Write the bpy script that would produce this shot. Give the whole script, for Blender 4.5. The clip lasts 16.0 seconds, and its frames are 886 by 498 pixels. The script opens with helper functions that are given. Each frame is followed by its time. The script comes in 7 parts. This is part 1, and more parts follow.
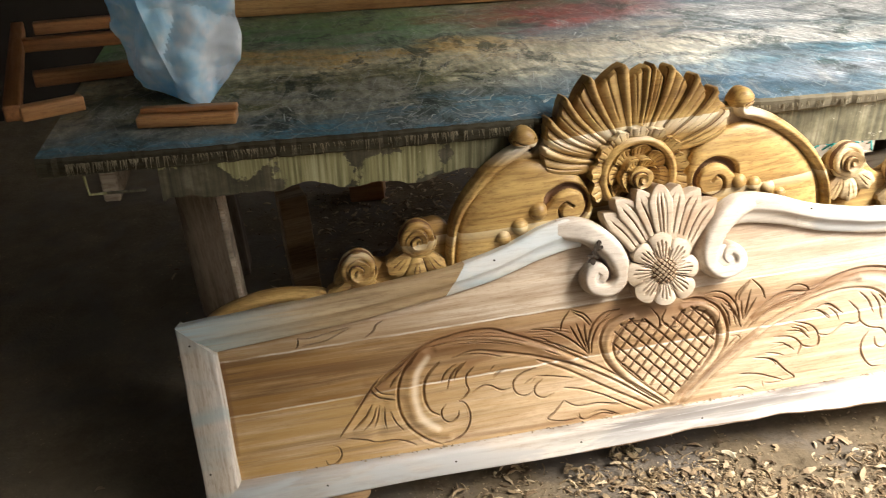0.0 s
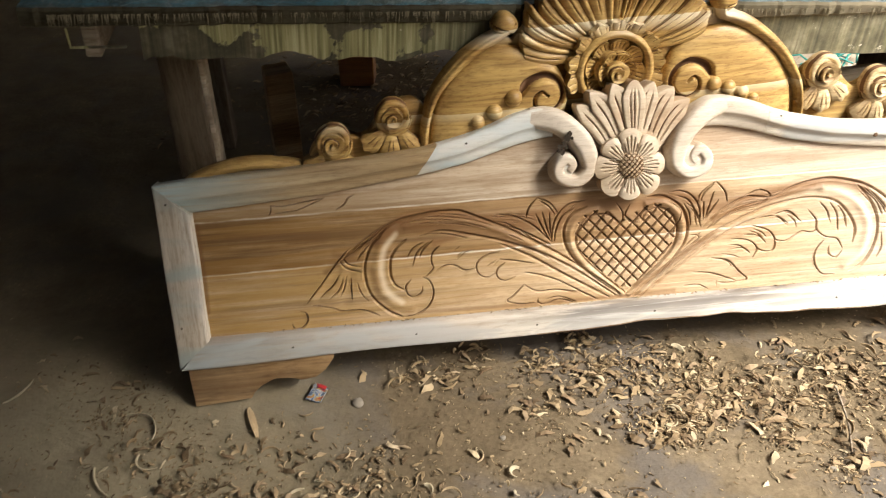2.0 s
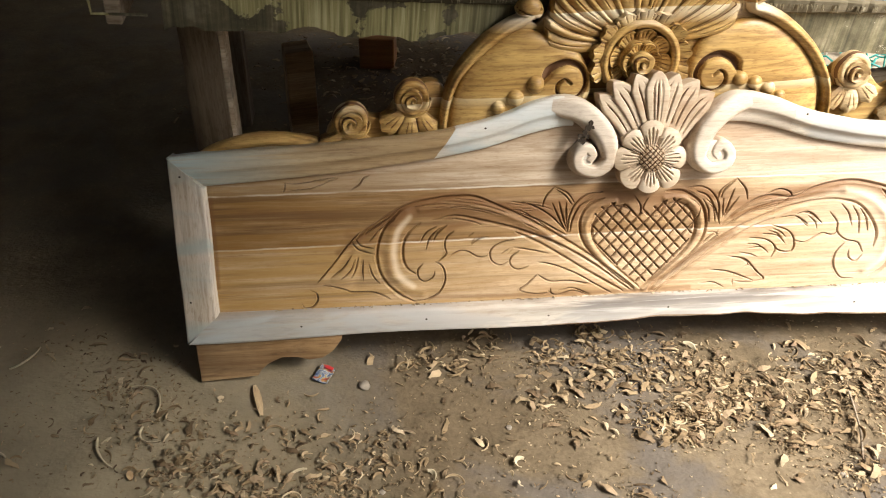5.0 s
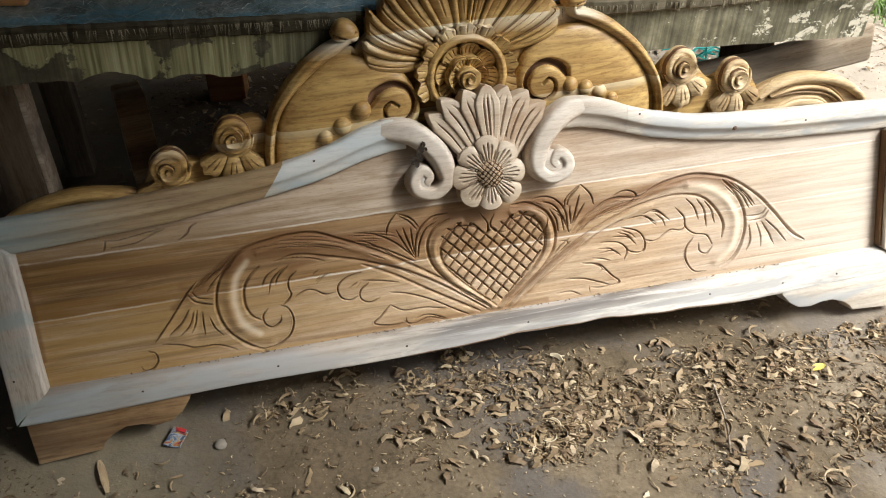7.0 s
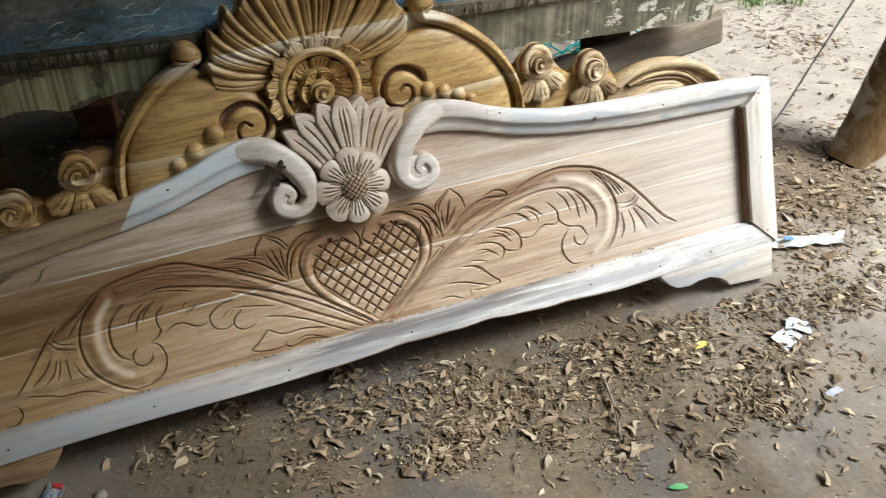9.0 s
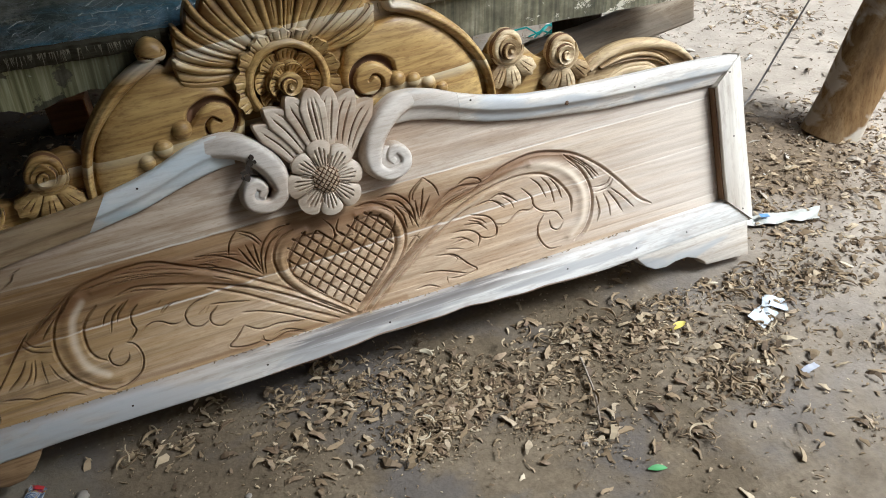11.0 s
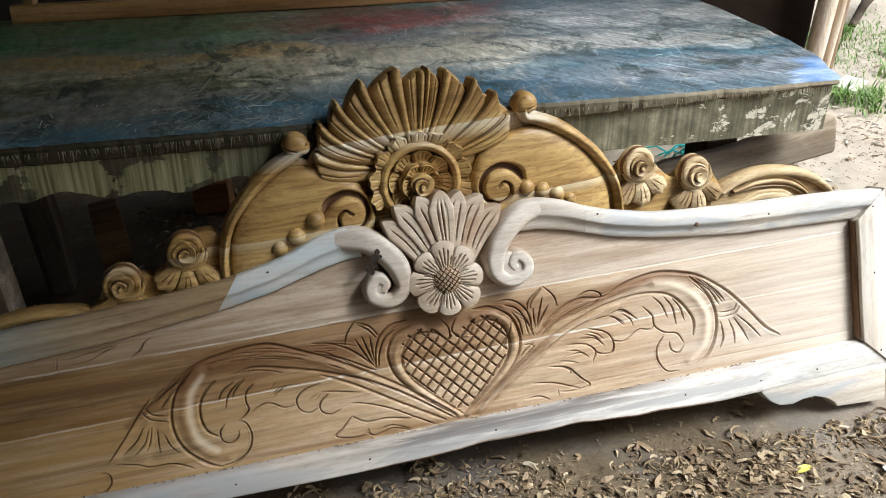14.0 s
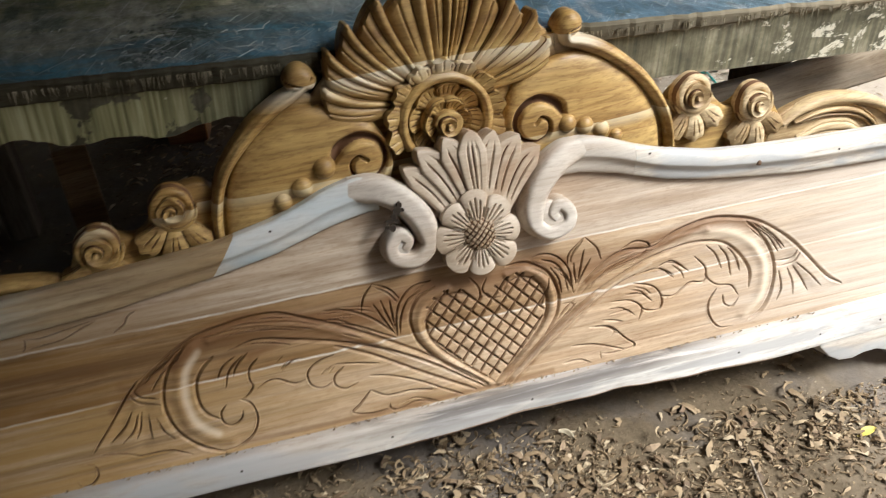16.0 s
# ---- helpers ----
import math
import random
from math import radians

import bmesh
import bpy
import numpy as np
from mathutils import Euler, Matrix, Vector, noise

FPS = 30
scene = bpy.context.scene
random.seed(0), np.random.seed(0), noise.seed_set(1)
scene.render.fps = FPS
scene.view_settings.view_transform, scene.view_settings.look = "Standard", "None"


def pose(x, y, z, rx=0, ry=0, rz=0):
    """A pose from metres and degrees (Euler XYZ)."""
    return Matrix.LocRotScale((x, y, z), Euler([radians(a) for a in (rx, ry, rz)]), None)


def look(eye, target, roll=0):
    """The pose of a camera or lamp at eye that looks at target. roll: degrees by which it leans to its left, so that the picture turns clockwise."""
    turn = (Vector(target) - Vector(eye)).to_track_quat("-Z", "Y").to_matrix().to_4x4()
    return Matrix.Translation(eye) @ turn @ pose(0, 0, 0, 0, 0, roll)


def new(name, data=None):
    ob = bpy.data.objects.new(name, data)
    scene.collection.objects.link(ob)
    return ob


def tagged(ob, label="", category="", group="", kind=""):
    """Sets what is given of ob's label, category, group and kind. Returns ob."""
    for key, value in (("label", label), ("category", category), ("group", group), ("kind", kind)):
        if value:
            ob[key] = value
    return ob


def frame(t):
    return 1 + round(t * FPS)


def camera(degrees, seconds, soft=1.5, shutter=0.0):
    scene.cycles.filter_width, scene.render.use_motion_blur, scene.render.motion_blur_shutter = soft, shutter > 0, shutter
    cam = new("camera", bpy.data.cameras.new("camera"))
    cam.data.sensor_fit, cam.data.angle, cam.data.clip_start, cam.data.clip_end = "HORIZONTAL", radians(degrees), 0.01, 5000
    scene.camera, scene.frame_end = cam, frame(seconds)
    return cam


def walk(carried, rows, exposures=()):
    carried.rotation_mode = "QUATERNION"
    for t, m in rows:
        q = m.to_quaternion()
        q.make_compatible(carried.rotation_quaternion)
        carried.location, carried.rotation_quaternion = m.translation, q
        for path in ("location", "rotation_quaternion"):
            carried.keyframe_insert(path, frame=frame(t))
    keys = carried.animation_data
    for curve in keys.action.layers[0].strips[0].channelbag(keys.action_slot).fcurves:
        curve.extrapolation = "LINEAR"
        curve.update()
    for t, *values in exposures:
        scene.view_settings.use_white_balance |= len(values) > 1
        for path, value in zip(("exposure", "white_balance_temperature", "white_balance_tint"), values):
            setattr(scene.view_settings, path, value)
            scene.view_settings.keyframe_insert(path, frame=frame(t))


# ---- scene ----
cam = camera(56.28, 16.0, soft=1.0, shutter=0.25)
# t, x, y, z, yaw, pitch, roll
ROWS = [
    (0.0, -0.5692, -1.1738, 1.2689, -8.831, -29.405, 4.532),
    (0.5, -0.5367, -1.1999, 1.2581, -10.665, -30.393, 3.130),
    (1.0, -0.5192, -1.2154, 1.2644, -10.251, -32.829, 3.222),
    (1.5, -0.5269, -1.2283, 1.2468, -9.144, -34.470, 1.200),
    (2.0, -0.5292, -1.2448, 1.2534, -6.840, -35.964, 0.906),
    (2.5, -0.5296, -1.2785, 1.2222, 0.337, -38.397, -0.638),
    (3.0, -0.5571, -1.2951, 1.2174, 2.796, -37.863, -1.681),
    (3.2, -0.5634, -1.2949, 1.2210, 2.414, -37.502, -1.693),
    (5.3, -0.5168, -1.2324, 1.2336, -6.004, -36.181, -0.780),
    (5.5, -0.5020, -1.2322, 1.2277, -6.907, -35.564, -0.855),
    (6.0, -0.4613, -1.2062, 1.2324, -9.758, -35.156, -0.582),
    (6.5, -0.4314, -1.1792, 1.2358, -11.875, -35.513, 0.379),
    (7.0, -0.3922, -1.1776, 1.2242, -13.320, -35.817, 0.911),
    (7.5, -0.3651, -1.1768, 1.2223, -15.045, -36.186, 1.432),
    (8.0, -0.3420, -1.1832, 1.2150, -15.897, -35.655, 1.818),
    (8.5, -0.3114, -1.1904, 1.2128, -17.674, -35.106, 2.436),
    (9.0, -0.2905, -1.1906, 1.2032, -20.832, -35.093, 2.693),
    (9.2, -0.2830, -1.1874, 1.2059, -22.963, -35.497, 2.943),
    (11.3, -0.2629, -1.1909, 1.2137, -22.290, -36.616, 4.137),
    (11.5, -0.2681, -1.1936, 1.2091, -20.457, -35.661, 4.213),
    (12.0, -0.2703, -1.1989, 1.2097, -16.348, -33.175, 4.293),
    (12.5, -0.2769, -1.1926, 1.2160, -14.697, -31.588, 3.787),
    (13.0, -0.2821, -1.1861, 1.2190, -13.727, -29.954, 3.174),
    (13.5, -0.2763, -1.1782, 1.2238, -13.270, -29.156, 2.745),
    (14.0, -0.2760, -1.1824, 1.2170, -13.209, -28.809, 3.204),
    (14.5, -0.2816, -1.1875, 1.2084, -11.364, -28.614, 3.856),
    (15.0, -0.2839, -1.1409, 1.2147, -6.424, -32.713, 4.761),
    (15.5, -0.3157, -1.0558, 1.1684, -9.267, -36.186, 4.154),
    (16.0, -0.3220, -0.9384, 1.1732, -15.513, -35.231, 2.896),
]
# stops, kelvin and tint through the shot
LIGHT = [(0.0, 1.66, 6600, 9), (0.6, 1.38, 6650, 9), (1.5, 1.27, 6800, 8), (3.0, 1.74, 6900, 9), (5.5, 1.31, 6750, 9), (7.0, 0.82, 6130, 7), (8.0, 0.71, 5880, 6), (9.0, 0.56, 5630, 6), (11.5, 0.44, 5480, 6), (12.5, 0.47, 5600, 6), (13.5, 0.66, 5730, 6), (14.5, 0.76, 5800, 6), (15.3, 1.08, 6380, 8), (16.0, 0.78, 6000, 8)]
walk(cam, [(t, pose(x, y, z, 90 + pitch, roll, yaw)) for t, x, y, z, yaw, pitch, roll in ROWS], LIGHT)

# ---------------------------------------------------------------- light
world = bpy.data.worlds.new("sky")
scene.world = world
world.use_nodes = True
wn = world.node_tree
wn.nodes.clear()
sky = wn.nodes.new("ShaderNodeTexSky")
sky.sky_type, sky.sun_disc = "NISHITA", False
SUN_EL, SUN_AZ = 48.5, 123.5          # degrees; azimuth from +y towards +x
sky.sun_elevation, sky.sun_rotation = radians(SUN_EL), radians(SUN_AZ)
sky.air_density, sky.dust_density = 0.8, 6.0
bg = wn.nodes.new("ShaderNodeBackground")
bg.inputs[1].default_value = 0.11
wo = wn.nodes.new("ShaderNodeOutputWorld")
haze = wn.nodes.new("ShaderNodeHueSaturation")       # thin white cloud takes most of the blue
haze.inputs["Saturation"].default_value = 0.5
wn.links.new(sky.outputs[0], haze.inputs["Color"])
wn.links.new(haze.outputs[0], bg.inputs[0])
wn.links.new(bg.outputs[0], wo.inputs[0])
sun_data = bpy.data.lights.new("sun", "SUN")
sun_data.energy, sun_data.angle, sun_data.color = 3.7, radians(23), (1.0, 0.98, 0.95)
sun = new("sun", sun_data)
_az, _el = radians(SUN_AZ), radians(SUN_EL)
sun.matrix_basis = look((8 * math.sin(_az), 8 * math.cos(_az), 9), (8 * math.sin(_az) - math.sin(_az) * math.cos(_el), 8 * math.cos(_az) - math.cos(_az) * math.cos(_el), 9 - math.sin(_el)))


# ---------------------------------------------------------------- materials
def nodes_of(name):
    m = bpy.data.materials.new(name)
    m.use_nodes = True
    t = m.node_tree
    t.nodes.clear()
    out = t.nodes.new("ShaderNodeOutputMaterial")
    b = t.nodes.new("ShaderNodeBsdfPrincipled")
    t.links.new(b.outputs[0], out.inputs[0])
    return m, t, b


def nd(t, kind, **kw):
    n = t.nodes.new(kind)
    for k, v in kw.items():
        n.inputs[k].default_value = v
    return n


def coords(t, scale=(1, 1, 1), use="Object", shift=0.0):
    """Object coordinates, stretched, and moved at random from thing to thing."""
    c = t.nodes.new("ShaderNodeTexCoord")
    m = t.nodes.new("ShaderNodeMapping")
    m.inputs["Scale"].default_value = scale
    t.links.new(c.outputs[use], m.inputs["Vector"])
    if shift:
        oi = t.nodes.new("ShaderNodeObjectInfo")
        mu = t.nodes.new("ShaderNodeMath")
        mu.operation = "MULTIPLY"
        mu.inputs[1].default_value = shift
        t.links.new(oi.outputs["Random"], mu.inputs[0])
        t.links.new(mu.outputs[0], m.inputs["Location"])
    return m.outputs[0]


def noise_tex(t, vec, scale, detail=4, rough=0.55, warp=0.0):
    n = nd(t, "ShaderNodeTexNoise", Scale=scale, Detail=detail, Roughness=rough, Distortion=warp)
    t.links.new(vec, n.inputs["Vector"])
    return n.outputs[0]


def ramp(t, fac, stops):
    r = t.nodes.new("ShaderNodeValToRGB")
    e = r.color_ramp.elements
    while len(e) < len(stops):
        e.new(0.5)
    for el, (p, c) in zip(e, stops):
        el.position, el.color = p, (*c, 1) if len(c) == 3 else c
    t.links.new(fac, r.inputs[0])
    return r.outputs[0]


def grey(a, b):
    return [(a, (0, 0, 0)), (b, (1, 1, 1))]


def mix(t, fac, a, b, mode="MIX"):
    m = t.nodes.new("ShaderNodeMix")
    m.data_type, m.blend_type = "RGBA", mode
    for s, v in ((0, fac), (6, a), (7, b)):
        if isinstance(v, (int, float)):
            m.inputs[s].default_value = v
        elif isinstance(v, tuple):
            m.inputs[s].default_value = (*v, 1)
        else:
            t.links.new(v, m.inputs[s])
    return m.outputs[2]


def math_node(t, op, a, b=0.0, c=0.0):
    m = t.nodes.new("ShaderNodeMath")
    m.operation = op
    for i, v in enumerate((a, b, c)):
        if isinstance(v, (int, float)):
            m.inputs[i].default_value = v
        else:
            t.links.new(v, m.inputs[i])
    return m.outputs[0]


def bump(t, b, height, strength, dist=0.002):
    n = nd(t, "ShaderNodeBump", Strength=strength, Distance=dist)
    t.links.new(height, n.inputs["Height"])
    t.links.new(n.outputs[0], b.inputs["Normal"])


def wood(name, dark, mid, pale, rough=0.55, grain=1.0, along="x", stain=None, stain_at=(0.55, 0.7), spec=0.35, seams=(), lift=0.25, heart=None, vein=0.65, shift=40.0, bands=(), cuts=None, fair=None, flame=0.0, streaks=None):
    """Sawn and sanded timber: long grain, broad heart and sap bands, pores, optional stains, pale edges at the seams."""
    m, t, b = nodes_of(name)
    s = {"x": (0.8, 14, 14), "z": (14, 14, 0.8), "y": (14, 0.8, 14)}[along]
    v = coords(t, tuple(k * grain for k in s), shift=shift)
    broad = noise_tex(t, v, 0.7, 3, 0.5, 0.25)
    fine = noise_tex(t, v, 11.0, 8, 0.68, 0.08)
    band = noise_tex(t, v, 3.2, 5, 0.6, 0.2)
    pores = noise_tex(t, coords(t, tuple(k * (24 if k < 1 else 7) * grain for k in s)), 3.0, 3, 0.6)
    base = ramp(t, broad, [(0.34, dark), (0.47, mid), (0.64, pale)])
    lines = ramp(t, fine, [(0.36, (0.52, 0.44, 0.37)), (0.50, (0.92, 0.90, 0.87)), (0.64, (1.12, 1.10, 1.08))])
    col = mix(t, vein, base, lines, "MULTIPLY")
    col = mix(t, vein * 0.95, col, ramp(t, band, [(0.34, (0.60, 0.50, 0.42)), (0.52, (1.0, 0.98, 0.96)), (0.66, (1.14, 1.13, 1.12))]), "MULTIPLY")
    col = mix(t, vein * 0.7, col, ramp(t, pores, [(0.37, (0.58, 0.48, 0.40)), (0.47, (1.0, 1.0, 1.0))]), "MULTIPLY")
    if flame:
        fl = noise_tex(t, coords(t, (1.0 * grain, 1, 15 * grain), shift=shift), 1.0, 3, 0.5, 0.35)
        rings = math_node(t, "FRACT", math_node(t, "MULTIPLY", fl, 11.0))
        late = ramp(t, rings, [(0.0, (1.04, 1.03, 1.02)), (0.62, (0.98, 0.96, 0.93)), (0.90, (0.66, 0.55, 0.45)), (0.97, (0.80, 0.72, 0.64)), (1.0, (1.04, 1.03, 1.02))])
        col = mix(t, flame, col, late, "MULTIPLY")
    blot = noise_tex(t, coords(t, (3, 3, 3), shift=9.0), 1.6, 4, 0.6)
    col = mix(t, math_node(t, "MULTIPLY", ramp(t, blot, grey(0.42, 0.7)), lift), col, pale)
    if stain:
        st = noise_tex(t, coords(t, (1.3, 3.0, 5.0), shift=5.0), 2.2, 4, 0.55, 0.8)
        col = mix(t, ramp(t, st, [(stain_at[0], (0, 0, 0)), (stain_at[1], (0.85, 0.85, 0.85))]), col, stain)
    if heart:
        hx = t.nodes.new("ShaderNodeTexCoord")
        hs = t.nodes.new("ShaderNodeSeparateXYZ")
        t.links.new(hx.outputs["Object"], hs.inputs[0])
        run = noise_tex(t, coords(t, (1.1, 9, 26)), 2.0, 6, 0.62, 0.3)
        side = math_node(t, "ADD", hs.outputs[0], math_node(t, "MULTIPLY", run, 0.5))
        g = math_node(t, "MULTIPLY", ramp(t, math_node(t, "MULTIPLY_ADD", side, 0.5, 0.5), [(heart[0], (1, 1, 1)), (heart[1], (0.04, 0.04, 0.04))]), ramp(t, run, grey(0.30, 0.54)))
        col = mix(t, math_node(t, "MULTIPLY", g, heart[3]), col, heart[2])
    # tone pales to the right, daylight at that end put into the colour
    if fair:
        fx = t.nodes.new("ShaderNodeTexCoord")
        fs = t.nodes.new("ShaderNodeSeparateXYZ")
        t.links.new(fx.outputs["Object"], fs.inputs[0])
        run = noise_tex(t, coords(t, (1.3, 9, 30)), 2.0, 5, 0.6, 0.2)
        g = ramp(t, math_node(t, "ADD", fs.outputs[0], math_node(t, "MULTIPLY", math_node(t, "SUBTRACT", run, 0.5), 0.8)), grey(fair[0], fair[1]))
        col = mix(t, math_node(t, "MULTIPLY", g, fair[3]), col, mix(t, 0.16, (fair[2]), lines, "MULTIPLY"))
    if streaks:
        # long dark mineral streaks, strongest towards the golden end
        tone, power, lo, hi = streaks
        sx = t.nodes.new("ShaderNodeSeparateXYZ")
        t.links.new(t.nodes.new("ShaderNodeTexCoord").outputs["Object"], sx.inputs[0])
        run = noise_tex(t, coords(t, (1.3, 4, 46), shift=17.0), 1.25, 7, 0.68, 0.35)
        side = ramp(t, math_node(t, "MULTIPLY_ADD", sx.outputs[0], 0.5, 0.5), [(0.40, (1, 1, 1)), (0.66, (0.30,) * 3)])
        col = mix(t, math_node(t, "MULTIPLY", math_node(t, "MULTIPLY", ramp(t, run, grey(lo, hi)), side), power), col, tone)
    if seams:
        c = t.nodes.new("ShaderNodeTexCoord")
        x = t.nodes.new("ShaderNodeSeparateXYZ")
        t.links.new(c.outputs["Object"], x.inputs[0])
        wob = math_node(t, "MULTIPLY", noise_tex(t, coords(t, (8, 1, 1)), 3.0, 2), 0.004)
        for z0, slope in seams:
            zz = math_node(t, "SUBTRACT", math_node(t, "SUBTRACT", x.outputs[2], z0 - 0.002), math_node(t, "MULTIPLY", x.outputs[0], slope))
            d = math_node(t, "ABSOLUTE", math_node(t, "SUBTRACT", zz, wob))
            f = math_node(t, "SUBTRACT", 1.0, math_node(t, "MULTIPLY", d, 420.0))
            wear_s = ramp(t, noise_tex(t, coords(t, (4, 1, 1)), 2.0, 4), [(0.32, (0.12,) * 3), (0.58, (0.72,) * 3)])
            f = math_node(t, "MULTIPLY", math_node(t, "POWER", math_node(t, "MAXIMUM", f, 0.0), 0.6), wear_s)
            col = mix(t, f, col, (0.78, 0.72, 0.62))
    if bands:
        c = t.nodes.new("ShaderNodeTexCoord")
        x = t.nodes.new("ShaderNodeSeparateXYZ")
        t.links.new(c.outputs["Object"], x.inputs[0])
        wob = math_node(t, "MULTIPLY", noise_tex(t, coords(t, (4, 1, 3)), 2.5, 3), 0.010)
        for z0, slope, half_w, power, tone, *reach in bands:
            # sapwood left on a plank's edge: crisp at the glue line above, fading downwards
            zz = math_node(t, "SUBTRACT", math_node(t, "SUBTRACT", x.outputs[2], z0), math_node(t, "MULTIPLY", x.outputs[0], slope))
            below = math_node(t, "MULTIPLY", zz, -1.0 / half_w)
            fade = math_node(t, "SUBTRACT", 1.0, math_node(t, "ADD", below, math_node(t, "MULTIPLY", wob, 20.0)))
            f = math_node(t, "MULTIPLY", ramp(t, math_node(t, "MULTIPLY_ADD", below, 8.0, 0.5), grey(0.45, 0.62)), math_node(t, "MAXIMUM", fade, 0.0))
            if reach:
                f = math_node(t, "MULTIPLY", math_node(t, "MULTIPLY", f, 1.5), ramp(t, noise_tex(t, coords(t, (2.2, 9, 44), shift=6.0), 1.6, 6, 0.62, 0.4), grey(0.42, 0.56)))
                f = math_node(t, "MULTIPLY", f, ramp(t, math_node(t, "MULTIPLY_ADD", x.outputs[0], 0.5, 0.5), [(reach[0], (0, 0, 0)), (reach[0] + 0.1, (1, 1, 1)), (reach[1] - 0.1, (1, 1, 1)), (reach[1], (0, 0, 0))]))
            col = mix(t, math_node(t, "MULTIPLY", math_node(t, "MINIMUM", f, 1.0), power), col, tone)
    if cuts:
        # grooves: brown burn and painted shade in one tone; handling stains; painted pale highlights
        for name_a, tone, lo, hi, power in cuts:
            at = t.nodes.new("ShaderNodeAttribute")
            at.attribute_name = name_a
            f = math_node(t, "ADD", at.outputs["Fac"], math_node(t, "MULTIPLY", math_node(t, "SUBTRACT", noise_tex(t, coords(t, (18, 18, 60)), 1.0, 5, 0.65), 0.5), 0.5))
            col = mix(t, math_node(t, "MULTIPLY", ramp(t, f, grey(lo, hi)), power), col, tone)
    t.links.new(col, b.inputs["Base Color"])
    t.links.new(ramp(t, fine, [(0.3, (rough + 0.12,) * 3), (0.7, (rough - 0.08,) * 3)]), b.inputs["Roughness"])
    b.inputs["Specular IOR Level"].default_value = spec
    h = math_node(t, "ADD", math_node(t, "MULTIPLY", fine, 0.6), math_node(t, "MULTIPLY", pores, 0.4))
    bump(t, b, h, 0.35, 0.0015)
    return m


def plain(name, col, rough=0.6, var=0.25, scale=20.0, bmp=0.2, spec=0.4):
    m, t, b = nodes_of(name)
    v = coords(t, (1, 1, 1), shift=20.0)
    n = noise_tex(t, v, scale, 5, 0.6)
    n2 = noise_tex(t, v, scale * 0.17, 3, 0.5)
    lo = tuple(c * (1 - var) for c in col)
    hi = tuple(min(1, c * (1 + var)) for c in col)
    c = mix(t, 0.5, ramp(t, n, [(0.3, lo), (0.7, hi)]), ramp(t, n2, [(0.3, lo), (0.7, hi)]))
    t.links.new(c, b.inputs["Base Color"])
    b.inputs["Roughness"].default_value = rough
    b.inputs["Specular IOR Level"].default_value = spec
    bump(t, b, n, bmp, 0.003)
    return m


M = {}
SEAMS = ((0.388, 0.006), (0.283, 0.01))
# highlight strokes, handling stains and groove shade, each mixed in as colour
CUTS = (("highlight", (0.64, 0.53, 0.39), 0.30, 1.0, 0.62), ("stain", (0.165, 0.078, 0.028), 0.22, 0.95, 0.86), ("depth", (0.115, 0.055, 0.024), 0.36, 0.95, 0.88))
# the fair right end holds pale sapwood and bright daylight in one tone
M["panel"] = wood("tan panel wood", (0.24, 0.15, 0.066), (0.430, 0.300, 0.178), (0.57, 0.450, 0.320), stain=(0.26, 0.15, 0.070), stain_at=(0.60, 0.80), seams=SEAMS, heart=(0.26, 0.74, (0.36, 0.210, 0.055), 0.85), vein=0.58, cuts=CUTS, fair=(0.30, 0.85, (0.65, 0.570, 0.475), 0.85), flame=0.42, streaks=((0.19, 0.120, 0.055), 0.62, 0.49, 0.63))
M["panel_mid"] = wood("brown panel wood", (0.18, 0.10, 0.042), (0.375, 0.252, 0.135), (0.53, 0.41, 0.275), stain=(0.22, 0.115, 0.052), stain_at=(0.58, 0.80), seams=SEAMS, heart=(0.28, 0.78, (0.235, 0.122, 0.028), 0.9), vein=0.62, cuts=CUTS, fair=(0.22, 0.75, (0.64, 0.55, 0.445), 0.88), flame=0.42, streaks=((0.12, 0.062, 0.020), 0.72, 0.46, 0.60))
M["panel_top"] = wood("pale pinkish panel wood", (0.26, 0.175, 0.098), (0.42, 0.325, 0.235), (0.57, 0.495, 0.405), stain=(0.33, 0.22, 0.13), stain_at=(0.64, 0.84), seams=SEAMS, heart=(0.22, 0.60, (0.30, 0.18, 0.062), 0.85), vein=0.55, cuts=CUTS, fair=(0.25, 0.85, (0.65, 0.575, 0.485), 0.8), flame=0.42, streaks=((0.20, 0.115, 0.050), 0.6, 0.48, 0.62))
M["sap"] = wood("pale sapwood", (0.46, 0.37, 0.27), (0.63, 0.585, 0.505), (0.74, 0.71, 0.645), grain=0.8, stain=(0.42, 0.42, 0.41), stain_at=(0.52, 0.60), vein=0.5, flame=0.25)
M["sap_left"] = wood("grey-brown sapwood", (0.20, 0.12, 0.048), (0.37, 0.26, 0.13), (0.48, 0.375, 0.23), grain=0.9, heart=(0.18, 0.29, (0.37, 0.48, 0.50), 1.0), vein=0.45, flame=0.4)
M["sap_low"] = wood("grey-banded sapwood", (0.38, 0.30, 0.22), (0.58, 0.54, 0.475), (0.70, 0.68, 0.63), grain=0.55, stain=(0.42, 0.40, 0.375), stain_at=(0.53, 0.60), bands=((0.150, 0.004, 0.014, 0.55, (0.27, 0.22, 0.18)), (0.152, 0.002, 0.056, 0.85, (0.11, 0.092, 0.078), 0.34, 0.74)), vein=0.5, heart=(0.20, 0.46, (0.36, 0.44, 0.47), 0.55))
M["splice"] = wood("blue-white sapwood splice", (0.50, 0.47, 0.40), (0.62, 0.62, 0.58), (0.72, 0.73, 0.71), grain=0.9, stain=(0.42, 0.52, 0.56), stain_at=(0.46, 0.68), vein=0.3)
M["sap_up"] = wood("pale sapwood upright", (0.42, 0.34, 0.24), (0.58, 0.55, 0.49), (0.70, 0.68, 0.63), along="z", grain=0.9, stain=(0.33, 0.385, 0.375), stain_at=(0.42, 0.64))
